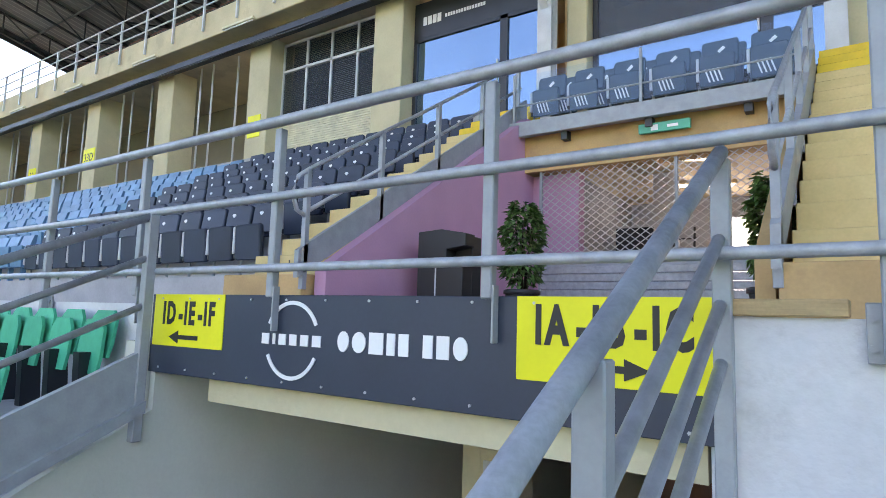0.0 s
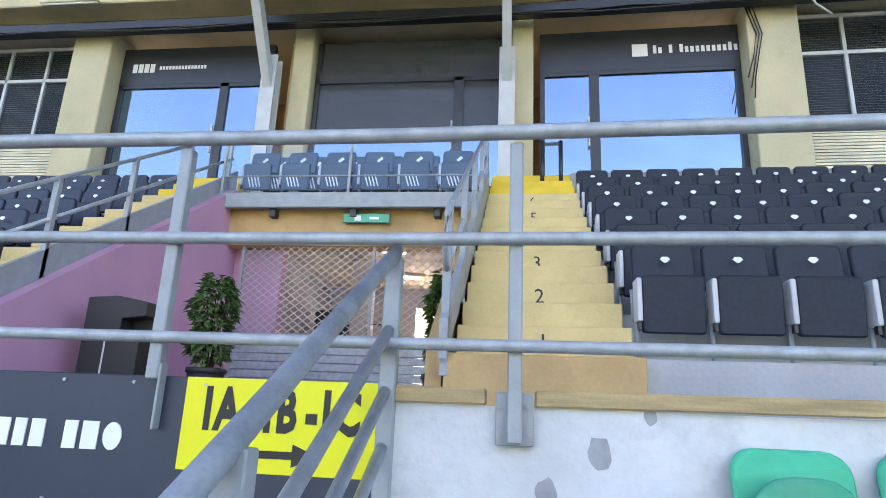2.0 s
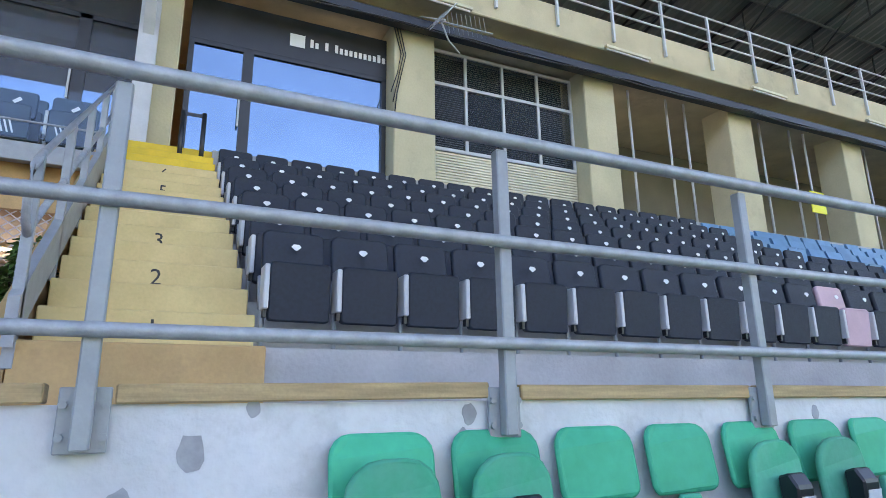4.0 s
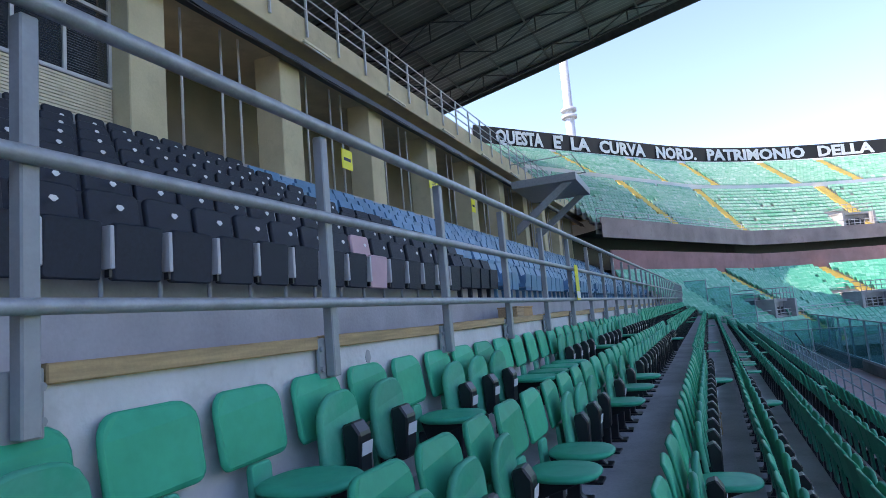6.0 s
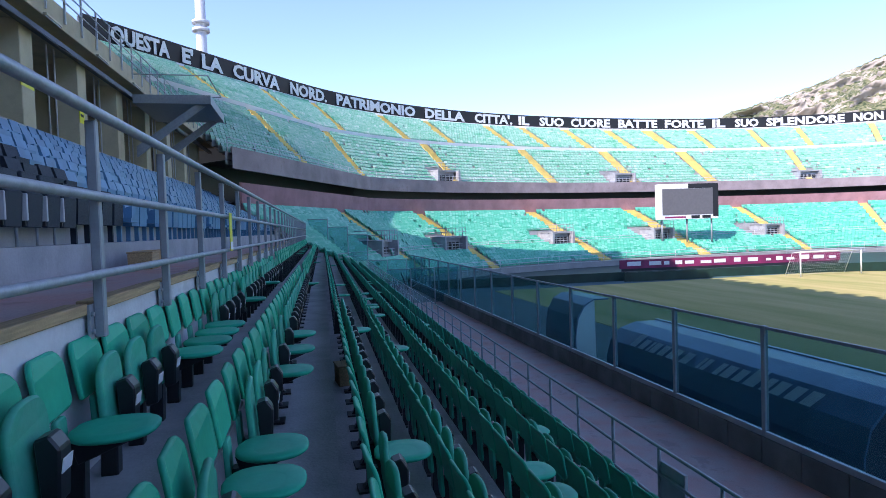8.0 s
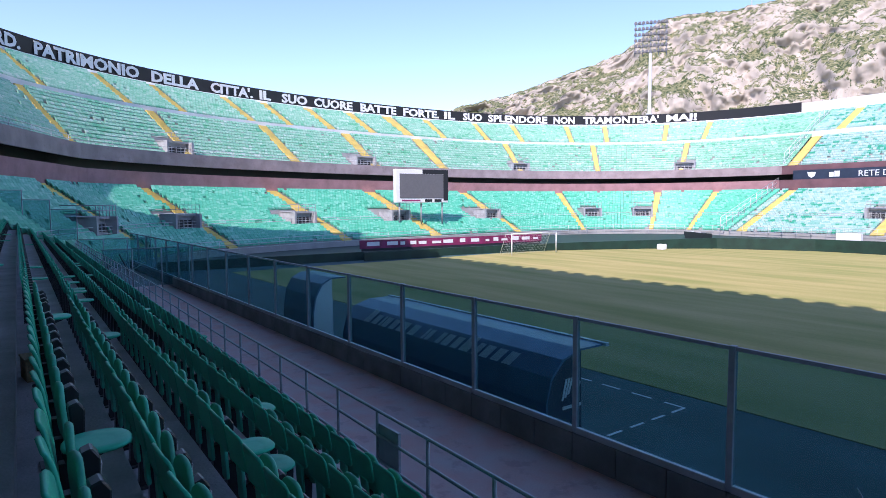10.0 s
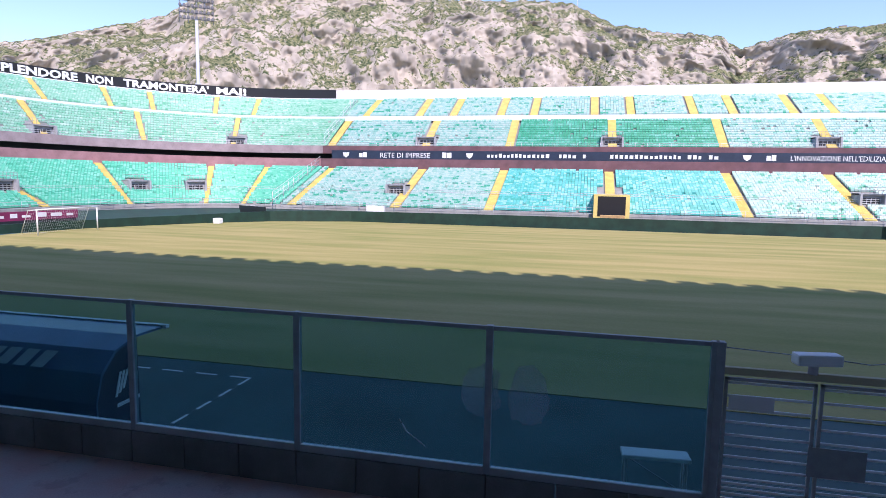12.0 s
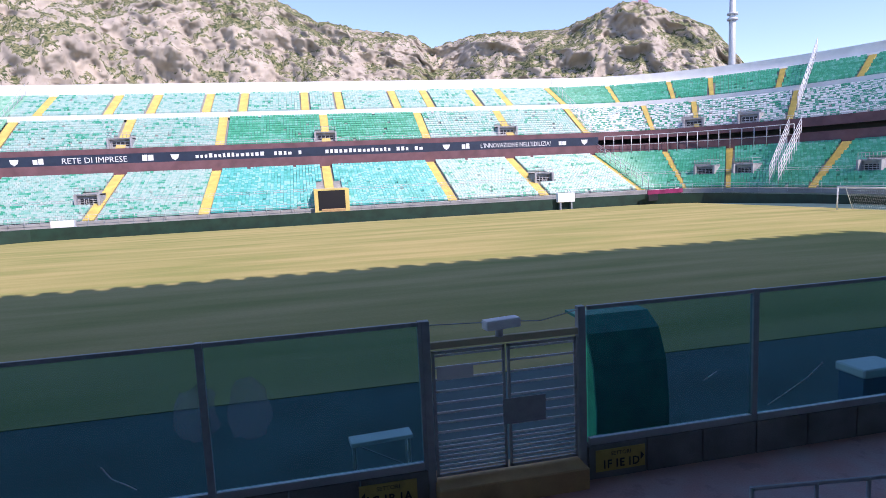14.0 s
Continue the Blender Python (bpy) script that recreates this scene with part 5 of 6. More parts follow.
for i in range(2):
    gp = part("balustrade_glass", box(bmesh.new(), -4.05 + 2.05 * i, -2.05 + 2.05 * i, 8.41, 8.425, 8.38, 9.12), M_gclear, plat)
    gp.visible_shadow = False
for i in range(3):
    part("balustrade_post", bevelled(box(bmesh.new(), -4.12 + 2.06 * i, -4.08 + 2.06 * i, 8.39, 8.43, 8.3, 9.16), 0.004), M_steel, plat)
part("balustrade_bar", tube(bmesh.new(), [(-4.1, 8.41, 8.62), (0.02, 8.41, 8.62)], 0.014, 6), M_steel, plat)
ex = thing("exit_sign", "green emergency exit sign on the lintel", "sign", m=pose(-1.75, 8.56, 7.97, 8))
part("case", bevelled(box(bmesh.new(), -0.36, 0.36, -0.05, 0.02, -0.07, 0.07), 0.008), M_green_exit, ex)
part("pictogram", box(bmesh.new(), -0.18, -0.08, -0.054, -0.05, -0.04, 0.04), M_print, ex)
part("pictogram", box(bmesh.new(), 0.05, 0.2, -0.054, -0.05, -0.02, 0.02), M_print, ex)

gate = thing("mesh_gate", "grey expanded metal sliding gate across the passage", "gate")
bm = bmesh.new()
XA, XB, ZA, ZB = -3.72, -0.12, 6.05, 7.62
n = 24
cell = (XB - XA) / n
rows_ = 14
for i in range(n):
    for j in range(rows_):
        x, z = XA + cell * i, ZA + (ZB - ZA) * j / rows_
        h = (ZB - ZA) / rows_
        for p, q in (((x, z), (x + cell, z + h)), ((x, z + h), (x + cell, z))):
            d = Vector((q[0] - p[0], 0, q[1] - p[1])).normalized()
            s_ = Vector((-d.z, 0, d.x)) * 0.006
            a, b = Vector((p[0], 8.7, p[1])), Vector((q[0], 8.7, q[1]))
            f = [bm.verts.new(v) for v in (a - s_, b - s_, b + s_, a + s_)]
            k_ = [bm.verts.new(v + Vector((0, 0.012, 0))) for v in (a - s_, b - s_, b + s_, a + s_)]
            bm.faces.new(f), bm.faces.new(k_[::-1])
            bm.faces.new((f[0], k_[0], k_[1], f[1])), bm.faces.new((f[2], k_[2], k_[3], f[3]))
part("mesh", bm, M_grey, gate)
bm = bmesh.new()
for x0, x1, z0, z1 in ((XA - 0.04, XA, 5.14, 7.6), (XB, XB + 0.04, 5.14, 7.6), (XA, XB, 6.0, 6.05), (-1.65, -1.61, 6.05, 7.62)):
    box(bm, x0, x1, 8.68, 8.74, z0, z1)
part("frame", bm, M_steel, gate)
for i in range(7):
    part("slat", bevelled(box(bmesh.new(), XA, XB, 8.67, 8.73, 5.15 + 0.122 * i, 5.268 + 0.122 * i), 0.012), M_rail, gate)
# passage behind the gate
bm = bmesh.new()
box(bm, -4.2, -4.0, 9.0, 14.5, 5.13, 8.1), box(bm, -0.08, 0.1, 9.0, 14.5, 5.13, 8.1)
box(bm, -4.0, -1.9, 14.3, 14.5, 5.13, 8.1), box(bm, -0.9, -0.08, 14.3, 14.5, 5.13, 8.1), box(bm, -1.9, -0.9, 14.3, 14.5, 7.55, 8.1)
box(bm, -2.7, -2.3, 11.4, 11.7, 5.13, 8.1)
solid("wall_passage_back", bm, M_concl, "pale grey walls of the hall behind the gate", "wall")
solid("hall_ceiling", box(bmesh.new(), -4.2, 0.1, 9.0, 14.5, 8.0, 8.12), M_cream, "cream ceiling of the hall", "ceiling")
# Emissive sheet outside the opening takes the place of real daylight.
tagged(part("daylight_backdrop", box(bmesh.new(), -2.6, 0.0, 15.2, 15.25, 5.1, 8.0), M_glow), "glowing sheet standing in for daylight beyond the hall", "backdrop", "", "backdrop")
for y in (10.2, 12.4):
    o = thing("hall_light", "lit fluorescent tube on the hall ceiling", "lamp", "hall lights", m=pose(-2.0, y, 7.93, 0, 0, 20))
    part("body", bevelled(box(bmesh.new(), -0.6, 0.6, -0.06, 0.06, 0.0, 0.07), 0.008), M_cream, o)
    part("tube", tube(bmesh.new(), [(-0.56, 0, -0.03), (0.56, 0, -0.03)], 0.025, 8), M_tube, o)
o = thing("hall_cabinet", "dark cabinet standing in the hall", "cabinet", m=pose(-3.35, 12.6, 5.135))
part("body", bevelled(box(bmesh.new(), -0.4, 0.4, -0.25, 0.25, 0, 2.0), 0.02), M_dark, o)
part("door", bevelled(box(bmesh.new(), -0.36, 0.36, -0.28, -0.252, 0.1, 1.9), 0.008), M_plast, o)
for x, y, r in ((-2.75, 9.7, 0.22), (-2.25, 9.8, 0.26), (-1.75, 9.6, 0.18)):
    o = thing("sack", "black stuffed sack lying in the hall", "sack", "sacks", m=pose(x, y, 5.135))
    bm = bmesh.new()
    bmesh.ops.create_icosphere(bm, subdivisions=3, radius=r)
    for v in bm.verts:
        v.co *= 1 + 0.25 * noise.noise(v.co * 6 + Vector((x, y, 0)))
        v.co.z = (v.co.z + r * 0.9) * 2.0
    for f in bm.faces:
        f.smooth = True
    part("body", bm, M_plast, o)
o = thing("hall_ladder", "dark stepladder leaning in the hall", "ladder", m=pose(-2.0, 10.4, 5.135))
for x in (-0.2, 0.2):
    part("rail", tube(bmesh.new(), [(x, 0, 0), (x * 0.8, 0.4, 1.7)], 0.02, 6), M_dark, o)
for i in range(6):
    part("rung", tube(bmesh.new(), [(-0.2, 0.06 + 0.06 * i, 0.25 * (i + 1)), (0.2, 0.06 + 0.06 * i, 0.25 * (i + 1))], 0.015, 6), M_dark, o)


def plant(x, y, label, seed, wide):
    random.seed(seed)
    o = thing("potted_plant", label, "potted plant", "potted plants", m=pose(x, y, 5.14))
    part("pot", tube(bmesh.new(), [(0, 0, 0), (0, 0, 0.30)], 0.14, 16, 0.19), M_pot, o)
    part("rim", tube(bmesh.new(), [(0, 0, 0.29), (0, 0, 0.335)], 0.205, 16), M_pot, o)
    part("soil", tube(bmesh.new(), [(0, 0, 0.33), (0, 0, 0.342)], 0.18, 14), M_soil, o)
    bm = bmesh.new()
    for i in range(5):
        a = i * 1.3
        tube(bm, [(0.03 * math.cos(a), 0.03 * math.sin(a), 0.3), (0.08 * math.cos(a), 0.08 * math.sin(a), 0.7), (0.16 * math.cos(a), 0.16 * math.sin(a), 1.1)], 0.012, 5, 0.006)
    part("stem", bm, M_soil, o)
    V, F = [], []
    for i in range(1000):
        z = random.uniform(0.42, 1.30)
        lump = 0.13 + 0.15 * math.sin(math.pi * (z - 0.35) / 1.02) + 0.05 * math.sin(z * 14)
        a, r = random.uniform(0, 6.283), lump * random.uniform(0.45, 1.1) ** 0.5
        r *= wide
        c = Vector((r * math.cos(a), r * math.sin(a), z + random.uniform(-0.05, 0.05)))
        d = Vector((math.cos(a + random.uniform(-0.9, 0.9)), math.sin(a + random.uniform(-0.9, 0.9)), random.uniform(-0.8, 0.35))).normalized()
        s_ = d.cross(Vector((0, 0, 1))).normalized()
        up = s_.cross(d)
        l, w = random.uniform(0.08, 0.12), random.uniform(0.022, 0.036)
        b = len(V)
        V += [c, c + d * l * 0.45 + s_ * w + up * 0.012, c + d * l - up * 0.015, c + d * l * 0.45 - s_ * w + up * 0.012, c + d * l * 0.5 - up * 0.006]
        F += [(b, b + 1, b + 4), (b + 1, b + 2, b + 4), (b + 2, b + 3, b + 4), (b + 3, b, b + 4)]
    raw("foliage", V, F, M_leaf, o)


plant(-2.62, 5.9, "glossy green umbrella plant in a dark pot", 3, 0.72)
plant(-0.12, 5.6, "tall leafy plant in a dark pot beside the steps", 5, 0.5)
o = thing("litter_bin", "black angular ashtray bin with a cut-out top", "bin", m=pose(-3.36, 5.55, 5.14))
part("body", bevelled(prism(bmesh.new(), [(-0.31, 0), (0.30, 0), (0.30, 0.62), (0.08, 0.62), (0.08, 0.76), (0.33, 0.79), (0.33, 0.93), (0.0, 0.99), (-0.31, 0.97)], "y", -0.2, 0.0), 0.008), M_ink, o)
part("back", bevelled(prism(bmesh.new(), [(-0.305, 0), (0.295, 0), (0.295, 0.92), (-0.305, 0.96)], "y", 0.003, 0.2), 0.008), M_ink, o)
part("edge_strip", box(bmesh.new(), -0.06, -0.045, -0.206, -0.2, 0.02, 0.6), M_grey, o)
random.seed(1)

# ---------------------------------------------------------------- facade
cols = [5.0 + 4.52 * i for i in range(11)] + [-8.22 - 4.52 * i for i in range(11)]
for i, x in enumerate(cols):
    solid("column", bevelled(box(bmesh.new(), x - 0.43, x + 0.43, 9.95, 10.75, 9.04, 12.75), 0.02), M_beige, "cream plastered pillar of the stand front", "pillar", "structure", "stand pillars")
for x in (-3.72, 0.62):
    solid("column", bevelled(box(bmesh.new(), x - 0.2, x + 0.2, 10.1, 10.6, 8.3, 12.75), 0.02), M_beige, "narrow cream plastered pillar beside the box", "pillar", "structure", "stand pillars")
for x in (-4.16, 0.34):
    o = thing("steel_column", "white painted steel column with a bracket", "column", "steel columns", "structure")
    bm = bmesh.new()
    box(bm, x - 0.14, x + 0.14, 9.62, 9.66, 8.6, 11.6), box(bm, x - 0.14, x + 0.14, 9.86, 9.90, 8.6, 11.6), box(bm, x - 0.02, x + 0.02, 9.66, 9.86, 8.6, 11.6)
    part("shaft", bm, M_grey, o)
    part("strut", prism(bmesh.new(), [(9.62, 10.9), (9.86, 10.9), (8.4, 13.0), (8.1, 13.0)], "x", x - 0.08, x + 0.08), M_grey, o)


def glazed(x0, x1, door_side, name, label, dark=False):
    o = thing(name, label, "window", "", "structure")
    fr_ = bmesh.new()
    z0, zs, z1 = 9.08, 11.46, 12.30
    dw = 1.0
    dx = x0 + dw if door_side < 0 else x1 - dw
    for a, b, c, d in ((x0, x0 + 0.09, z0, z1), (x1 - 0.09, x1, z0, z1), (x0, x1, z0, z0 + 0.10), (x0, x1, zs - 0.08, zs), (dx - 0.09, dx + 0.09, z0, zs)):
        box(fr_, a, b, YF - 0.05, YF + 0.05, c, d)
    part("frame", fr_, M_dark, o)
    if dark:
        part("pane", box(bmesh.new(), x0 + 0.09, x1 - 0.09, YF - 0.01, YF + 0.01, zs, z1), M_gdark, o)
    else:
        part("sign_band", box(bmesh.new(), x0, x1, YF - 0.055, YF + 0.02, zs, z1), M_dark, o)
    for a, b in ((x0 + 0.09, dx - 0.09), (dx + 0.09, x1 - 0.09)):
        # Dark variant: tint split at this height imitates roof reflected above, sky below.
        low = 10.12 if dark else zs - 0.08
        part("pane", box(bmesh.new(), a, b, YF - 0.01, YF + 0.01, z0 + 0.1, low), M_gwin, o)
        if dark:
            part("pane", box(bmesh.new(), a, b, YF - 0.01, YF + 0.01, low + 0.004, zs - 0.08), M_gdark, o)
    bm = bmesh.new()
    if door_side < 0:
        bx = x1 - 1.9
        box(bm, bx, bx + 0.28, YF - 0.062, YF - 0.055, 11.72, 11.98)
        for i in range(16):
            if i not in (2, 4):
                box(bm, bx + 0.38 + 0.095 * i, bx + 0.44 + 0.095 * i, YF - 0.062, YF - 0.055, 11.77, 11.89 + 0.05 * (i in (0, 3, 5, 14)))
    else:
        bx = x0 + 0.25
        for i in range(4):
            box(bm, bx + 0.13 * i, bx + 0.10 + 0.13 * i, YF - 0.062, YF - 0.055, 11.74, 11.94)
        for i in range(15):
            box(bm, bx + 0.6 + 0.07 * i, bx + 0.65 + 0.07 * i, YF - 0.062, YF - 0.055, 11.80, 11.88)
    if not dark:
        part("printed_bars", bm, M_sticker, o)
    part("pull", box(bmesh.new(), dx - 0.13, dx - 0.10, YF - 0.11, YF - 0.06, 9.9, 10.5), M_grey, o)


glazed(-7.76, -4.42, 1, "window_1", "tinted mirror glazing of a stand box with a dark sign band")
glazed(0.95, 4.56, -1, "window_2", "tinted mirror glazing of a stand box with a pale sign")
glazed(-3.50, 0.40, 1, "window_3", "glazing of the central box with a faint sign, a dark reflection tinted into its upper panes", True)
# inside of the central box
bm = bmesh.new()
box(bm, -7.8, 4.4, 13.2, 13.4, 9.0, 12.5), box(bm, -7.8, 4.4, 10.5, 13.4, 9.0, 9.06)
solid("wall_box_back", bm, M_orange, "dim ochre room behind the glass", "wall")
for x in (-4.1, 0.6):
    solid("wall_box_side", box(bmesh.new(), x - 0.08, x + 0.08, 10.62, 13.2, 9.06, 12.5), M_orange, "side wall of a glazed box", "wall")
o = thing("ceiling_lamp", "round dark ceiling lamp in the box", "lamp", m=pose(-1.3, 11.4, 12.2))
part("ring", tube(bmesh.new(), [(0, 0, 0), (0, 0, 0.12)], 0.35, 24), M_dark, o)
part("diffuser", tube(bmesh.new(), [(0, 0, -0.01), (0, 0, 0)], 0.28, 24), M_grey, o)


def blind_window(x0, x1, k):
    o = thing("window", "steel framed window with grey blinds and cream slats below", "window", "blind windows", "structure")
    # Near-black plate paints the darkness of the room behind the blinds.
    part("back", box(bmesh.new(), x0, x1, YF + 0.35, YF + 0.4, 9.05, 12.55), M_dark, o)
    bm = bmesh.new()
    for i in range(5):
        x = x0 + (x1 - x0) * i / 4
        box(bm, x - 0.03, x + 0.03, YF, YF + 0.07, 10.2, 12.45)
    for z in (10.2, 11.66, 12.42):
        box(bm, x0, x1, YF, YF + 0.07, z - 0.035, z + 0.035)
    part("frame", bm, M_grey, o)
    for i in range(4):
        a, b = x0 + (x1 - x0) * i / 4 + 0.04, x0 + (x1 - x0) * (i + 1) / 4 - 0.04
        for top, bottom, tone in ((12.38, 11.70, M_bslat if i != 3 else M_blind), (11.60, 10.24, M_blind if (i + k) % 3 == 0 else M_shade)):
            bm = bmesh.new()
            z = top
            while z > bottom:
                prism(bm, [(YF + 0.10, z - 0.030), (YF + 0.104, z - 0.034), (YF + 0.145, z - 0.006), (YF + 0.141, z - 0.002)], "x", a, b)
                z -= 0.05
            part("blind", bm, tone, o)
            part("pane", box(bmesh.new(), a, b, YF + 0.03, YF + 0.04, bottom, top), M_gpane, o)
    bm = bmesh.new()
    for i in range(18):
        box(bm, x0, x1, YF - 0.02, YF + 0.05, 9.06 + 0.06 * i, 9.105 + 0.06 * i)
    part("slats", bm, M_bslat, o)
    part("sill", box(bmesh.new(), x0, x1, YF - 0.05, YF + 0.1, 10.135, 10.162), M_concl, o)


blind_window(5.46, 9.06, 0)
blind_window(-12.29, -8.67, 1)
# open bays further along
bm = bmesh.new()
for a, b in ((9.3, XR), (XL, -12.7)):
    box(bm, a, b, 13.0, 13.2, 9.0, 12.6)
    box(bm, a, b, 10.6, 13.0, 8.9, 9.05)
# Plaster colour darkened to carry the dimness of the deep bays.
solid("wall_loggia", bm, mat("loggia_plaster_shade", (0.25, 0.225, 0.175), 0.8, vary=0.12, scale=0.6), "ochre back wall of the open bays, shade put into its colour", "wall")
bm = bmesh.new()
for i in range(2, 11):
    for off in (1.4, 2.6, 3.2):
        for x in (4.77 + 4.52 * (i - 1) + off, -8.22 - 4.52 * (i - 1) - off):
            tube(bm, [(x, 10.3, 9.05), (x, 10.3, 12.6)], 0.03, 6)
solid("loggia_posts", bm, M_grey, "thin pale pipes standing in the open bays", "pipe", "stuff")
for x, w, z, n_ in ((16.6, 0.6, 10.3, ""), (23.0, 0.95, 10.75, "20"), (27.4, 0.5, 10.4, ""), (-12.8, 0.5, 10.1, ""), (-21.8, 0.8, 10.4, "33D"), (-26.3, 0.6, 10.2, "33")):
    o = thing("block_sign", "yellow block sign hanging on the pillars", "sign", "yellow block signs", m=pose(x, 9.94, z, 0, 0, 0))
    part("plate", box(bmesh.new(), -w / 2, w / 2, -0.01, 0.01, -0.3, 0.3), M_signy, o)
    if n_:
        lettering(n_, 0.42, M_ink, pose(0, -0.012, -0.15, 90), o, "lettering", 0.002, 0.9)
    else:
        part("printed_bars", box(bmesh.new(), -w / 3, w / 3, -0.014, -0.01, -0.05, 0.05), M_ink, o)

# balcony slab with railing, cables, tube lights
solid("balcony_slab", box(bmesh.new(), XL, XR, 9.95, 15, 12.52, 12.95), M_cream, "cream concrete slab over the stand front", "slab")
solid("balcony_front", bevelled(box(bmesh.new(), XL, XR, 9.36, 9.94, 12.72, 13.5), 0.02), M_cream, "cream concrete parapet of the upper balcony", "parapet")
solid("cable_tray", box(bmesh.new(), XL, XR, 9.60, 9.85, 12.30, 12.46), M_dark, "dark cable tray under the balcony", "tray")
for q in range(3):
    bm = bmesh.new()
    pt = []
    for i in range(160):
        x = XL + (XR - XL) * i / 159
        pt.append((x, 9.55 + 0.05 * q, 12.28 + 0.05 * q - 0.07 * abs(math.sin(x * (0.7 + 0.13 * q) + q)) - 0.03 * random.random()))
    tube(bm, pt, 0.016, 5)
    solid("cable", bm, M_plast, "sagging black cable under the balcony", "cable", "structure", "cables")
br = thing("balcony_railing", "grey steel railing on the balcony parapet", "railing")
x = XL
while x < XR:
    part("post", box(bmesh.new(), x - 0.025, x + 0.025, 9.28, 9.34, 12.95, 14.42), M_mast, br)
    x += 1.5
for z in (14.4, 14.05, 13.7):
    part("bar", tube(bmesh.new(), [(XL, 9.31, z), (XR, 9.31, z)], 0.024, 6), M_mast, br)
for i in range(-11, 12):
    o = thing("tube_light", "unlit fluorescent tube fitting under the balcony edge", "lamp", "tube lights", m=pose(5.3 + 4.55 * i, 9.30, 12.72))
    part("body", bevelled(box(bmesh.new(), -0.65, 0.65, -0.05, 0.05, 0.0, 0.07), 0.008), M_bslat, o)
    part("tube", tube(bmesh.new(), [(-0.6, 0, -0.02), (0.6, 0, -0.02)], 0.02, 8), M_sticker, o)
# camera gantry over the centre
gan = thing("gantry", "steel gantry projecting over the central box", "gantry", "", "structure")
part("edge_beam", box(bmesh.new(), -4.4, 0.6, 8.0, 8.15, 12.6, 12.95), M_cream, gan)
for i in range(8):
    part("joist", box(bmesh.new(), -4.2 + 0.64 * i, -4.12 + 0.64 * i, 8.15, 9.36, 12.62, 12.8), M_steel, gan)
part("deck", box(bmesh.new(), -4.4, 0.6, 8.0, 9.36, 12.952, 13.0), M_dark, gan)
for sx, x in ((1, 32.0), (-1, -36.0)):
    o = thing("side_platform", "grey steel platform on struts at the balcony", "platform", "side platforms", m=pose(x, 9.36, 11.3))
    part("deck", box(bmesh.new(), 0, 5.0, -3.4, 0, 0.55, 0.95), M_steel, o)
    for xx in (0.3, 4.6):
        part("strut", prism(bmesh.new(), [(0, -1.4), (0, -1.9), (-3.1, 0.5), (-2.7, 0.6)], "x", xx, xx + 0.15), M_steel, o)
    for xx in (0.1, 4.9):
        part("rail", tube(bmesh.new(), [(xx, 0, 1.9), (xx, -3.3, 1.9), (5.0 - xx, -3.3, 1.9)], 0.03, 6), M_mast, o)

# aerial on the balcony beam
o = thing("aerial", "small metal television aerial under the balcony", "aerial", m=pose(5.2, 9.25, 12.1, 0, -8, 8))
part("boom", tube(bmesh.new(), [(-0.15, -0.2, 0.0), (1.0, -0.35, -0.1)], 0.015, 6), M_rail, o)
for i in range(9):
    part("element", tube(bmesh.new(), [(0.1 * i + 0.05, -0.22 - 0.013 * i, -0.22), (0.1 * i + 0.05, -0.22 - 0.013 * i, 0.22)], 0.007, 4), M_rail, o)
bm = bmesh.new()
for i in range(7):
    tube(bm, [(-0.22 + 0.06 * i, -0.45, -0.08 + 0.06 * i), (-0.22 + 0.06 * i, 0.05, -0.02 + 0.06 * i)], 0.009, 5)
for y in (-0.42, -0.2, 0.02):
    tube(bm, [(-0.22, y, -0.08), (0.14, y, 0.30)], 0.012, 5)
tube(bm, [(-0.1, -0.2, 0.0), (0.1, -0.1, -0.3), (0.32, -0.1, -0.52)], 0.018, 5)
tube(bm, [(0.0, -0.2, 0.05), (-0.05, 0.5, 0.5)], 0.02, 5)
part("reflector", bm, M_grey, o)

# upper tier behind the balcony, and the roof
pts = [(11.0, 13.0), (11.0, 14.0)]
for r in range(12):
    pts += [(11.5 + 0.9 * r, 14.0 + 0.55 * r), (12.4 + 0.9 * r, 14.0 + 0.55 * r)]
pts += [(24, 21), (24, 27), (25, 27), (25, 13.0)]
# Dark purple puts the shade under the roof into the terrace colour.
solid("terrace_balcony", prism(bmesh.new(), pts, "x", XL, XR), M_purple, "terraces of the covered upper tier, coloured dark for shade", "terrace")
V, F = [], []
for r in range(11):
    x = XL + 1
    while x < XR - 1:
        b = len(V)
        for e in (-0.21, 0.21):
            for p, q in PROFILE:
                V.append((x + e, 12.2 + 0.9 * r + p, 14.0 + 0.55 * r + q))
        m_ = len(PROFILE)
        F += [tuple(range(b, b + m_)), tuple(range(b + 2 * m_ - 1, b + m_ - 1, -1))] + [(b + i, b + (i + 1) % m_, b + m_ + (i + 1) % m_, b + m_ + i) for i in range(m_)]
        x += 0.6
tagged(raw("seat_field", V, F, M_navy), "dark seats of the covered upper tier", "seats", "", "stuff")

RX = 57.0
def roof_z(y):
    return 26.7 + (23.0 - y) * 0.205
RY0, RY1 = 24.0, -9.5
V, F = [], []
nx = 380
for i in range(nx + 1):
    x = -RX + 2 * RX * i / nx
    w = 0.09 * (i % 2)
    for y in (RY0, RY1):
        V.append((x, y, roof_z(y) + w))
    for y in (RY0, RY1):
        V.append((x, y, roof_z(y) + w + 0.08))
for i in range(nx):
    a, b = 4 * i, 4 * i + 4
    F += [(a, a + 1, b + 1, b), (a + 2, b + 2, b + 3, a + 3), (a + 1, a + 3, b + 3, b + 1)]
tagged(raw("roof", V, F, M_roofm), "corrugated metal roof over the near stand", "roof", "", "structure")
tr = thing("roof_trusses", "dark steel lattice trusses under the roof", "truss", "", "structure")
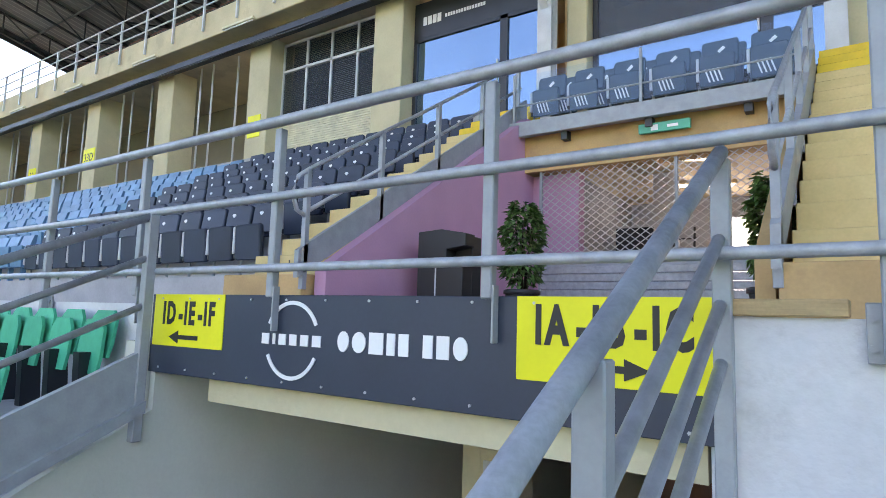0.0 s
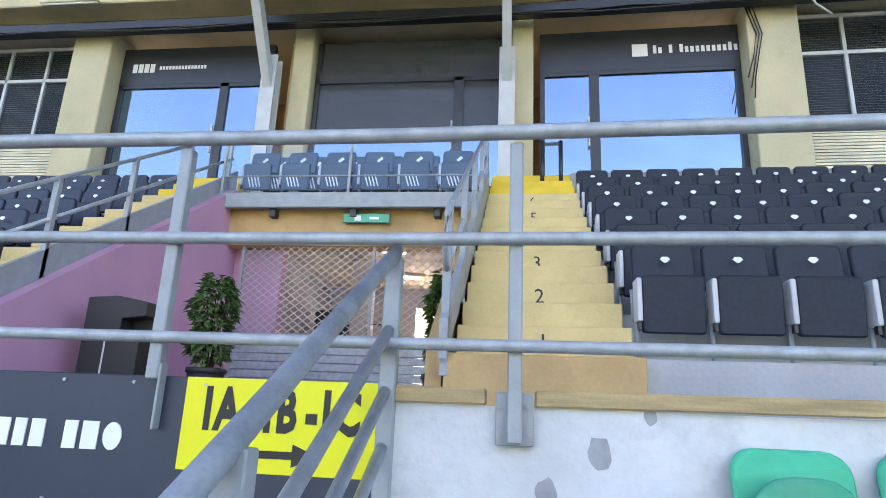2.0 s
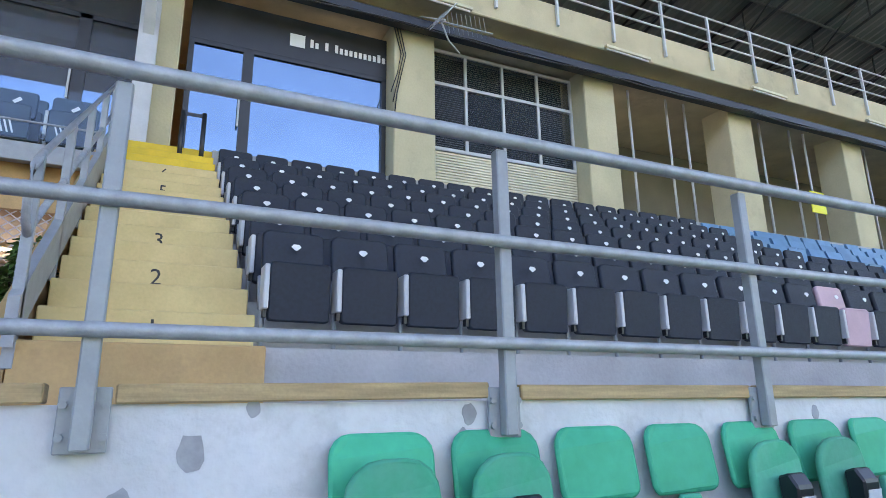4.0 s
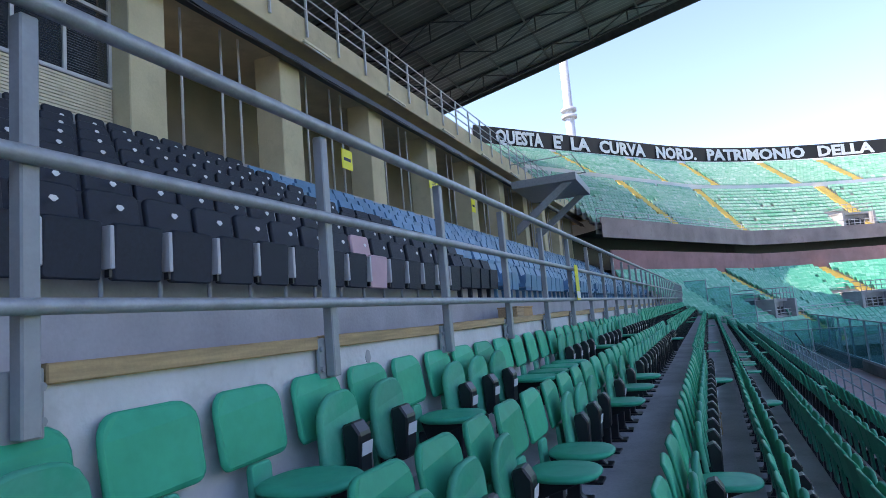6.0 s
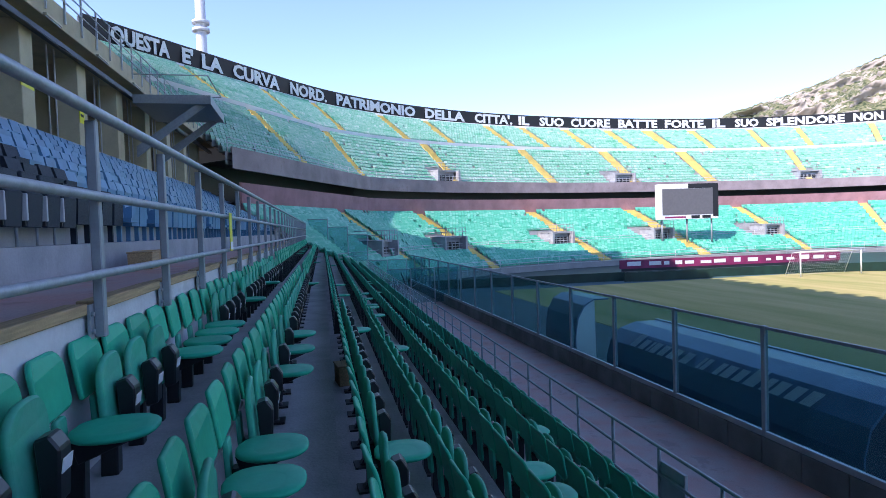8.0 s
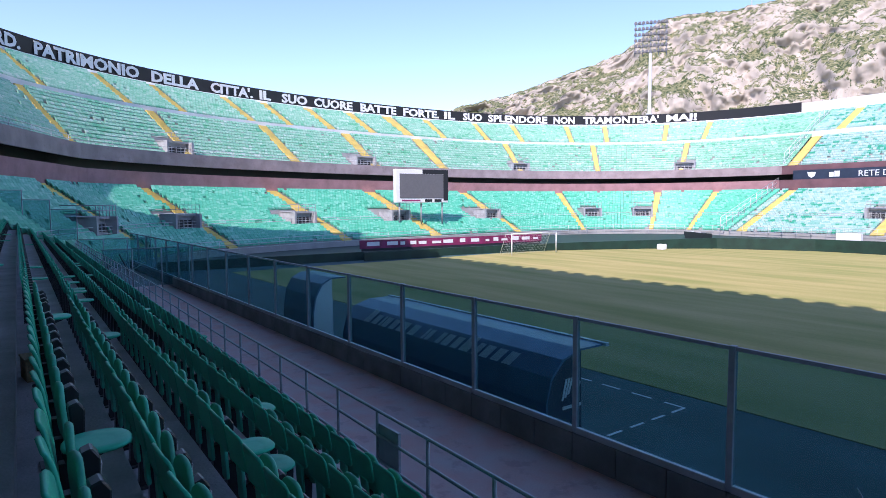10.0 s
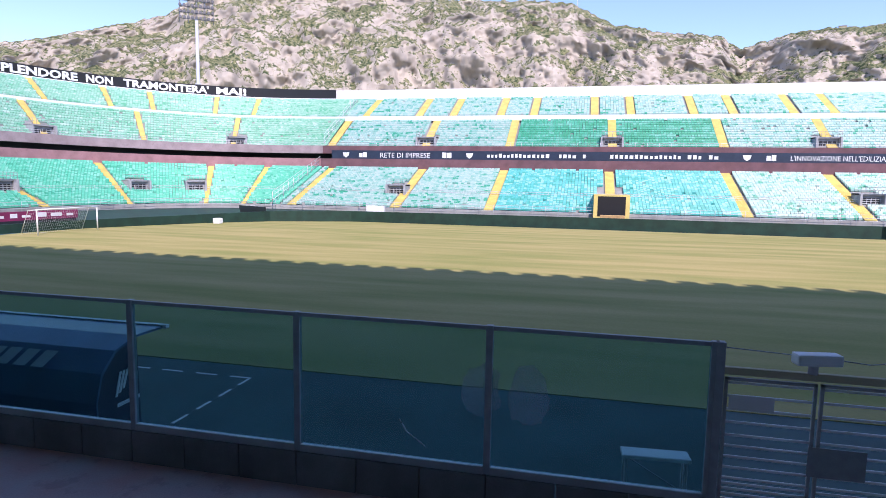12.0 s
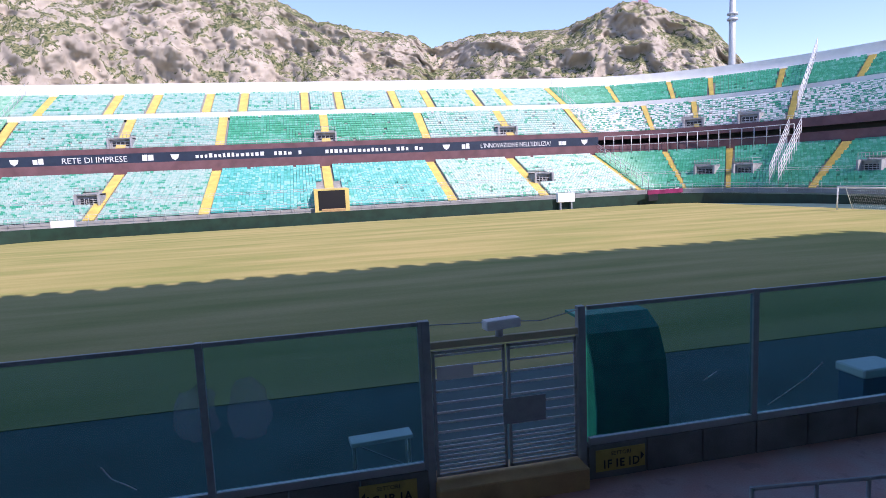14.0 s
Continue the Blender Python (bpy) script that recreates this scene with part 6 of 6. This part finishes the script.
for i in range(19):
    x = -RX + 3 + (2 * RX - 6) * i / 18
    bm = bmesh.new()
    n = 10
    top = [(x, RY0 + (RY1 - RY0) * j / n, roof_z(RY0 + (RY1 - RY0) * j / n) - 0.12) for j in range(n + 1)]
    bot = [(x, p[1], p[2] - 1.7 + 1.4 * (j / n) ** 1.5) for j, p in enumerate(top)]
    tube(bm, top, 0.10, 5), tube(bm, bot, 0.10, 5)
    for j in range(n):
        tube(bm, [bot[j], top[j + 1]] if j % 2 else [top[j], bot[j + 1]], 0.06, 4)
        tube(bm, [bot[j], top[j]], 0.06, 4)
    part("truss", bm, M_truss, tr)
for j in range(9):
    y = RY0 + (RY1 - RY0) * j / 8
    part("purlin", tube(bmesh.new(), [(-RX, y, roof_z(y) - 0.2), (RX, y, roof_z(y) - 0.2)], 0.09, 5), M_truss, tr)
# Unseen blocks added on the front edge to scallop the roof's shadow.
bm = bmesh.new()
for i in range(60):
    x = -RX + 2 * RX * (i + 0.5) / 60
    box(bm, x - 0.5, x + 0.5, RY1 - 0.5, RY1, roof_z(RY1) - 0.15, roof_z(RY1) + 0.55)
part("edge_lights", bm, M_truss, tr)
for x in (-RX, RX - 0.12):
    part("end_fascia", prism(bmesh.new(), [(RY0, roof_z(RY0) + 0.2), (RY1, roof_z(RY1) + 0.2), (RY1, roof_z(RY1) - 0.7), (RY0, roof_z(RY0) - 0.9)], "x", x, x + 0.12), M_truss, tr)

# ---------------------------------------------------------------- folding box seats
def box_seat(shell, group, label, emblem=True):
    """A padded tip-up seat, facing -y, its foot at the origin."""
    s = thing("folding_seat", label, "seat", group)
    lean = pose(0, 0.10, 0.60, -8)
    part("backrest", panel(0.50, 0.40, 0.06, 0.035, 0.05, 0.012, lean, 0.014), shell, s)
    pan_ = part("seat_pan", panel(0.47, 0.45, 0.075, 0.03, 0.03, 0.01, pose(0, -0.10, 0.24, 4), 0.016), shell, s)
    part("pan_tag", box(bmesh.new(), -0.20, -0.14, -0.190, -0.186, 0.60, 0.62), M_grey, pan_)
    bm = bevelled(box(bmesh.new(), -0.275, -0.235, -0.20, -0.04, 0.32, 0.66), 0.008)
    part("arm", bm, M_grey, s)
    bm = box(bmesh.new(), -0.268, -0.242, -0.17, -0.12, 0.26, 0.33)
    part("hinge", bm, M_plast, s)
    bm = bmesh.new()
    tube(bm, [(-0.255, -0.06, 0.0), (-0.255, -0.06, 0.4)], 0.02, 6)
    tube(bm, [(-0.255, 0.04, 0.35), (-0.255, 0.10, 0.62)], 0.018, 6)
    part("leg", bm, M_steel, s)
    if emblem:
        e = prism(bmesh.new(), [(-0.04, 0.0), (-0.022, 0.022), (0.022, 0.022), (0.04, 0.0), (0.012, -0.026), (0, -0.03), (-0.012, -0.026)], "y", -0.004, 0.0)
        e.transform(pose(0, 0.015, 0.86, -8))
        part("emblem", e, M_print, s)
    return s


def fill(master, x0, n, pitch, r0=0, r1=NR, skip=()):
    first = True
    for r in range(r0, r1):
        for i in range(n):
            if (r, i) in skip:
                continue
            m = pose(x0 + pitch * i, Y0 + RD * r + 0.60, Z0 + RH * r, 0, 0, random.uniform(-1, 1))
            if first:
                master.matrix_basis = m
                first = False
            else:
                copy_thing(master, m)


def seat_stuff(x0, x1, pitch, rows, mt, label, y_at, z_at, wid=0.42):
    V, F = [], []
    for r in rows:
        x = x0
        while x < x1:
            b = len(V)
            j = random.uniform(-0.01, 0.01)
            prof = [(-0.30, 0.36), (-0.30, 0.44), (-0.05, 0.46), (0.02, 0.88), (0.07, 0.88), (0.03, 0.36)] if random.random() < 0.25 else [(-0.16, 0.30), (-0.18, 0.70), (-0.06, 0.66), (0.02, 0.92), (0.07, 0.92), (0.03, 0.30)]
            for e in (-wid / 2, wid / 2):
                for p, q in prof:
                    V.append((x + e, y_at(r) + p + j, z_at(r) + q))
            n = 6
            F += [tuple(range(b + n - 1, b - 1, -1)), tuple(range(b + n, b + 2 * n))] + [(b + i, b + n + i, b + n + (i + 1) % n, b + (i + 1) % n) for i in range(n)]
            b = len(V)
            for e in (-0.03, 0.03):
                V.extend([(x + e, y_at(r) - 0.06, z_at(r)), (x + e, y_at(r) + 0.02, z_at(r)), (x + e, y_at(r) + 0.02, z_at(r) + 0.5), (x + e, y_at(r) - 0.06, z_at(r) + 0.5)])
            F += [(b, b + 1, b + 2, b + 3), (b + 7, b + 6, b + 5, b + 4), (b, b + 4, b + 5, b + 1), (b + 3, b + 2, b + 6, b + 7), (b, b + 3, b + 7, b + 4), (b + 1, b + 5, b + 6, b + 2)]
            x += pitch
    ob = raw("seat_field", V, F, mt)
    tagged(ob, label, "seats", "", "stuff")


ya = lambda r: Y0 + RD * r + 0.60
za = lambda r: Z0 + RH * r
PINK = (0, 12)
fill(box_seat(M_blackp, "black box seats", "black padded folding seat with a white emblem"), 1.76, 18, 0.555, 0, NR, {PINK})
fill(box_seat(M_navy, "navy box seats", "dark navy padded folding seat with a pale emblem"), -5.80 - 0.555 * 11, 12, 0.555)
pk = box_seat(mat("pink_fabric", (0.62, 0.42, 0.47), 0.7, vary=0.06), "black box seats", "pale pink covered folding seat among black ones")
pk.matrix_basis = pose(1.76 + 0.555 * PINK[1], Y0 + 0.60, Z0)
seat_stuff(11.75, 13.8, 0.555, range(0, 4), M_blackp, "black folding seats further along the stand", ya, za, 0.47)
seat_stuff(11.75, 13.8, 0.555, range(4, NR), M_bluep, "blue plastic seats in the rear rows", ya, za, 0.47)
seat_stuff(13.9, XR - 1, 0.555, range(NR), M_bluep, "blue plastic tip-up seats further along the stand", ya, za, 0.47)
seat_stuff(XL + 1, -12.6, 0.555, range(NR), M_bluep, "blue plastic tip-up seats further along the stand", ya, za, 0.47)

# platform seats with striped pans
ps = box_seat(mat("slate_blue_seat", (0.02, 0.06, 0.10), 0.5, vary=0.1, bump=0.1), "platform seats", "navy folding seat with a striped red and white pan", False)
bm = bmesh.new()
for i in range(4):
    x = -0.10 + 0.055 * i
    prism(bm, [(x, 0.28), (x + 0.022, 0.28), (x - 0.04, 0.48), (x - 0.062, 0.48)], "y", -0.198, -0.192)
part("stripes", bm, M_sticker, ps)
part("cushion_mark", prism(bmesh.new(), [(-0.02, 0.80), (0.06, 0.87), (0.09, 0.83), (0.01, 0.77)], "y", -0.006, 0.0), M_sticker, ps)
k = 0
for r in range(2):
    for i in range(6):
        m = pose(-3.72 + 0.66 * i, 8.95 + 0.75 * r, 8.30 + 0.25 * r)
        if k == 0:
            ps.matrix_basis = m
        else:
            copy_thing(ps, m)
        k += 1
solid("platform_step", box(bmesh.new(), -4.1, 0.0, 9.35, YF - 0.06, 8.302, 8.55), M_yel2, "yellow painted step on the platform", "step")
rp = thing("barrier_post", "black retractable barrier post on the landing", "post", "", "")
for x in (0.95, 1.25):
    part("post", tube(bmesh.new(), [(x, 9.3, 8.62), (x, 9.3, 9.55)], 0.035, 8), M_plast, rp)
    part("base", tube(bmesh.new(), [(x, 9.3, 8.52), (x, 9.3, 8.56)], 0.16, 14), M_plast, rp)
part("strap", box(bmesh.new(), 0.95, 1.25, 9.29, 9.31, 9.48, 9.53), M_plast, rp)

# ---------------------------------------------------------------- green seats
def green_seat(folded, tag):
    s = thing("green_seat", "green plastic tip-up seat, folded, on a black pedestal" if folded else "green plastic seat, folded down, on a black pedestal", "seat", "green seats")
    part("backrest", panel(0.42, 0.31, 0.026, 0.05, 0.09, -0.03, pose(0, 0.06, 0.52, -9), 0.009), M_green, s)
    part("neck", panel(0.13, 0.30, 0.03, 0.02, 0.02, 0, pose(0, 0.045, 0.22, -3), 0.005), M_green2, s)
    bm = prism(bmesh.new(), [(-0.11, 0.0), (0.07, 0.0), (0.03, 0.05), (0.02, 0.36), (-0.07, 0.36), (-0.06, 0.05)], "x", -0.045, 0.045)
    ped = part("pedestal", bevelled(bm, 0.008), M_plast, s)
    part("foot_plate", bevelled(box(bmesh.new(), -0.09, 0.09, -0.14, 0.10, 0, 0.018), 0.004), M_plast, ped)
    if folded:
        pan_ = part("seat_pan", panel(0.37, 0.42, 0.035, 0.10, 0.14, 0.015, pose(0, -0.03, 0.32, -4), 0.012), M_green2, s)
        bx = part("hinge_box", bevelled(prism(bmesh.new(), [(-0.09, 0.30), (-0.07, 0.58), (-0.13, 0.60), (-0.17, 0.54), (-0.16, 0.32)], "x", -0.06, 0.06), 0.01), M_plast, pan_)
        if tag:
            t = part("number_tag", box(bmesh.new(), -0.05, 0.05, -0.004, 0, -0.03, 0.03), M_sticker, pan_)
            t.matrix_basis = pose(0, -0.170, 0.47, 8)
    else:
        bm = bmesh.new()
        n = 20
        rings = []
        for k_, z in ((0.90, 0.425), (1.0, 0.44), (1.0, 0.452), (0.93, 0.462), (0.5, 0.452)):
            rings.append([bm.verts.new((0.20 * k_ * math.copysign(abs(math.cos(a)) ** 0.8, math.cos(a)), -0.20 + 0.20 * k_ * math.copysign(abs(math.sin(a)) ** 0.8, math.sin(a)), z)) for a in (2 * math.pi * i / n for i in range(n))])
        for a, b in zip(rings, rings[1:]):
            for i in range(n):
                f = bm.faces.new((a[i], a[(i + 1) % n], b[(i + 1) % n], b[i]))
                f.smooth = True
        bm.faces.new(rings[0][::-1]), bm.faces.new(rings[-1])
        part("seat_pan", bm, M_green, s)
        part("bracket", bevelled(prism(bmesh.new(), [(-0.04, 0.30), (-0.30, 0.40), (-0.30, 0.43), (0.0, 0.43)], "x", -0.05, 0.05), 0.006), M_plast, s)
    return s


masters = [green_seat(True, True), green_seat(True, False), green_seat(False, False)]
used = [False] * 3
GP = 0.487
OPEN_1 = {2, 3, 6, 10, 11, 12, 13, 18, 24}
for k in range(1, 8):
    for i in range(34 if k < 3 else 26):
        x = (1.57 if k != 2 else 1.40) + GP * i
        if k > 2:
            x -= 1.0
        tp = (2 if i in OPEN_1 else 0) if k == 1 else (2 if random.random() < 0.07 else random.choice((0, 0, 1)))
        if k == 2 and i in (6, 7, 15):
            tp = 2
        m = pose(x, YW - (0.13 if k != 3 else 0.24) - DEEP * (k - 1), row_floor(k) - (0.06 if k == 1 else 0.0), 0, 0, random.uniform(-2.5, 2.5))
        if used[tp]:
            copy_thing(masters[tp], m)
        else:
            masters[tp].matrix_basis = m
            used[tp] = True
yg = lambda k: YW - 0.16 - DEEP * (k - 1)


def green_field(x0, x1, rows, label):
    V, F = [], []
    for k in rows:
        x = x0(k)
        while x < x1:
            y, z = yg(k), row_floor(k)
            op = random.random() < 0.06
            j = random.uniform(-0.012, 0.012)
            for prof, wid in (([(0.0, 0.46), (0.06, 0.82), (0.085, 0.82), (0.03, 0.46)], 0.40), ([(-0.40, 0.43), (-0.40, 0.455), (-0.02, 0.455), (-0.02, 0.43)] if op else [(-0.06, 0.34), (-0.02, 0.75), (0.01, 0.75), (-0.02, 0.34)], 0.36)):
                c = [(-wid / 2, 0), (-wid / 2 * 0.72, 1), (wid / 2 * 0.72, 1), (wid / 2, 0)]
                b = len(V)
                lo, hi = (prof[0], prof[1]) if not (op and wid < 0.38) else (prof[1], prof[2])
                th = 0.025
                if op and wid < 0.38:
                    ring = [(-0.18, -0.30), (-0.10, -0.40), (0.10, -0.40), (0.18, -0.30), (0.18, -0.05), (-0.18, -0.05)]
                    V.extend([(x + a, y + q + j, z + 0.43) for a, q in ring] + [(x + a, y + q + j, z + 0.455) for a, q in ring])
                else:
                    h0, h1 = lo[1], hi[1]
                    ring = [(-wid / 2 * 0.9, 0), (-wid / 2, 0.3), (-wid / 2 * 0.94, 0.8), (-wid / 2 * 0.6, 1), (wid / 2 * 0.6, 1), (wid / 2 * 0.94, 0.8), (wid / 2, 0.3), (wid / 2 * 0.9, 0)]
                    V.extend([(x + a, y + lo[0] + (hi[0] - lo[0]) * t + j, z + h0 + (h1 - h0) * t) for a, t in ring] + [(x + a, y + lo[0] + (hi[0] - lo[0]) * t + j + th, z + h0 + (h1 - h0) * t) for a, t in ring])
                n = len(ring)
                F.extend([tuple(range(b, b + n)), tuple(range(b + 2 * n - 1, b + n - 1, -1))] + [(b + i, b + n + i, b + n + (i + 1) % n, b + (i + 1) % n) for i in range(n)])
            x += GP
    tagged(raw("seat_field", V, F, M_green), label, "seats", "", "stuff")
    V, F = [], []
    for k in rows:
        x = x0(k)
        while x < x1:
            b = len(V)
            y, z = yg(k), row_floor(k)
            for e in (-0.045, 0.045):
                V.extend([(x + e, y - 0.10, z), (x + e, y + 0.06, z), (x + e, y + 0.02, z + 0.5), (x + e, y - 0.12, z + 0.5)])
            F += [(b, b + 1, b + 2, b + 3), (b + 7, b + 6, b + 5, b + 4), (b, b + 4, b + 5, b + 1), (b + 3, b + 2, b + 6, b + 7), (b, b + 3, b + 7, b + 4), (b + 1, b + 5, b + 6, b + 2)]
            x += GP
    tagged(raw("seat_pedestals", V, F, M_plast), "black pedestals of the green seats", "pedestals", "", "stuff")


green_field(lambda k: 1.62 + GP * 34 if k < 3 else 0.62 + GP * 26, XR - 1, range(1, 8), "green plastic seats further along the terrace")
green_field(lambda k: XL + 1, -4.3, range(1, 8), "green plastic seats beyond the entrance well")

# odds and ends along the walkway and the rails
for x, y, z, w_, mt, lab in ((11.3, 3.7, 5.14, 0.5, M_wood, "small wooden box on the walkway"), (12.1, 3.8, 5.14, 0.7, M_orange, "ochre wooden crate on the walkway"), (9.3, 0.75, row_floor(3), 0.35, M_wood, "small wooden box on the seating steps")):
    o = thing("crate", lab, "box", "wooden boxes", m=pose(x, y, z, 0, 0, random.uniform(-8, 8)))
    part("body", bevelled(box(bmesh.new(), -w_ / 2, w_ / 2, -0.17, 0.17, 0, 0.24), 0.01), mt, o)
    part("lid", bevelled(box(bmesh.new(), -w_ / 2 - 0.01, w_ / 2 + 0.01, -0.18, 0.18, 0.24, 0.265), 0.005), mt, o)
o = thing("notice_sheet", "yellow and white notice sheet tied to the railing", "sign", m=pose(9.78, 2.215, 5.40))
part("sheet", box(bmesh.new(), -0.13, 0.13, -0.004, 0.004, 0, 0.50), M_signy, o)
part("print", box(bmesh.new(), -0.14, 0.14, -0.007, -0.004, 0.02, 0.12), M_sticker, o)
o = thing("cable_bundle", "black cables hanging down the pillar", "cable")
for q in range(3):
    part("cable", tube(bmesh.new(), [(4.55 + 0.06 * q, 9.93, 12.4), (4.7 + 0.05 * q, 9.92, 11.8), (4.62, 9.92, 11.35 - 0.2 * q), (4.5 + 0.04 * q, 9.92, 10.95 - 0.2 * q)], 0.012, 5), M_plast, o)
bm = bmesh.new()
tube(bm, [(30, -2.6, 3.5), (38, -4.0, 1.9), (46, -6.0, 1.7), (55, -8, 3.2)], 0.03, 5)
solid("hanging_rope", bm, M_plast, "dark sagging rope at the end of the terrace", "rope", "structure")
# plaster patches where the paint has come off the wall
patch = mat("bare_plaster", (0.36, 0.37, 0.40), 0.9, vary=0.12, scale=9)
for x, z, r_ in ((0.905, 5.02, 0.05), (1.10, 5.165, 0.028), (1.96, 5.13, 0.035), (1.93, 5.05, 0.02), (0.70, 4.86, 0.045), (0.82, 4.70, 0.05), (1.35, 4.80, 0.03), (4.1, 5.1, 0.03)):
    n = 14
    out_ = [(x + r_ * (0.8 + 0.25 * random.random()) * math.cos(6.283 * i / n), z + 1.4 * r_ * (0.75 + 0.3 * random.random()) * math.sin(6.283 * i / n)) for i in range(n)]
    solid("bare_patch", prism(bmesh.new(), out_, "y", YW - 0.0025, YW + 0.001), patch, "grey bare patch where paint has peeled", "patch", "structure", "bare patches")
lettering("9", 0.13, patch, pose(0.70, YW - 0.003, 4.82, 90), bpy.data.objects["wall_walk_right"], "painted_number", 0.001)

# green screen fence across the end of the terrace
for x_, y0_, y1_, n_ in ((53.0, -7.6, 2.2, 6), (40.0, -7.6, -2.9, 3)):
    for i in range(n_):
        ya_, yb_ = y0_ + (y1_ - y0_) * i / n_, y0_ + (y1_ - y0_) * (i + 1) / n_
        zb_ = 0.68 if yb_ < -2.0 else row_floor(max(1, min(7, int((YW - yb_) / DEEP) + 1)))
        f = thing("screen_panel", "green tinted screen panel across the end of the terrace", "fence", "end screen panels")
        part("post", tube(bmesh.new(), [(x_, ya_, 0.6), (x_, ya_, zb_ + 2.4)], 0.04, 6), M_steel, f)
        g = part("pane", box(bmesh.new(), x_ - 0.01, x_ + 0.01, ya_ + 0.05, yb_ - 0.05, zb_ + 0.15, zb_ + 2.35), M_gfence, f)
        g.visible_shadow = False
        part("rail", tube(bmesh.new(), [(x_, ya_, zb_ + 2.38), (x_, yb_, zb_ + 2.38)], 0.03, 6), M_steel, f)

# ---------------------------------------------------------------- the stand's right wing leans in towards the field
LEAN = 0.03


def lean(ob):
    """Shear a mesh built in place, cutting it first where the wing begins."""
    xs = [(ob.matrix_world @ Vector(c)).x for c in ob.bound_box]
    if max(xs) <= 0:
        return
    m, back = ob.matrix_world.copy(), ob.matrix_world.inverted()
    if min(xs) < -0.3:
        bm = bmesh.new()
        bm.from_mesh(ob.data)
        bmesh.ops.bisect_plane(bm, geom=bm.verts[:] + bm.edges[:] + bm.faces[:], plane_co=back @ Vector((0, 0, 0)), plane_no=back.to_3x3() @ Vector((1, 0, 0)))
        bm.to_mesh(ob.data)
        bm.free()
    for v in ob.data.vertices:
        p = m @ v.co
        p.y -= LEAN * max(0.0, p.x)
        v.co = back @ p


bpy.context.view_layer.update()
for ob in [o for o in scene.objects if o not in field_side and o.parent is None and o.type in ("MESH", "EMPTY")]:
    if ob.matrix_basis.translation.length > 0.01:
        ob.matrix_basis = Matrix.Translation((0, -LEAN * max(0.0, ob.matrix_basis.translation.x), 0)) @ ob.matrix_basis
    else:
        for piece in (ob, *ob.children_recursive):
            if piece.type == "MESH":
                lean(piece)
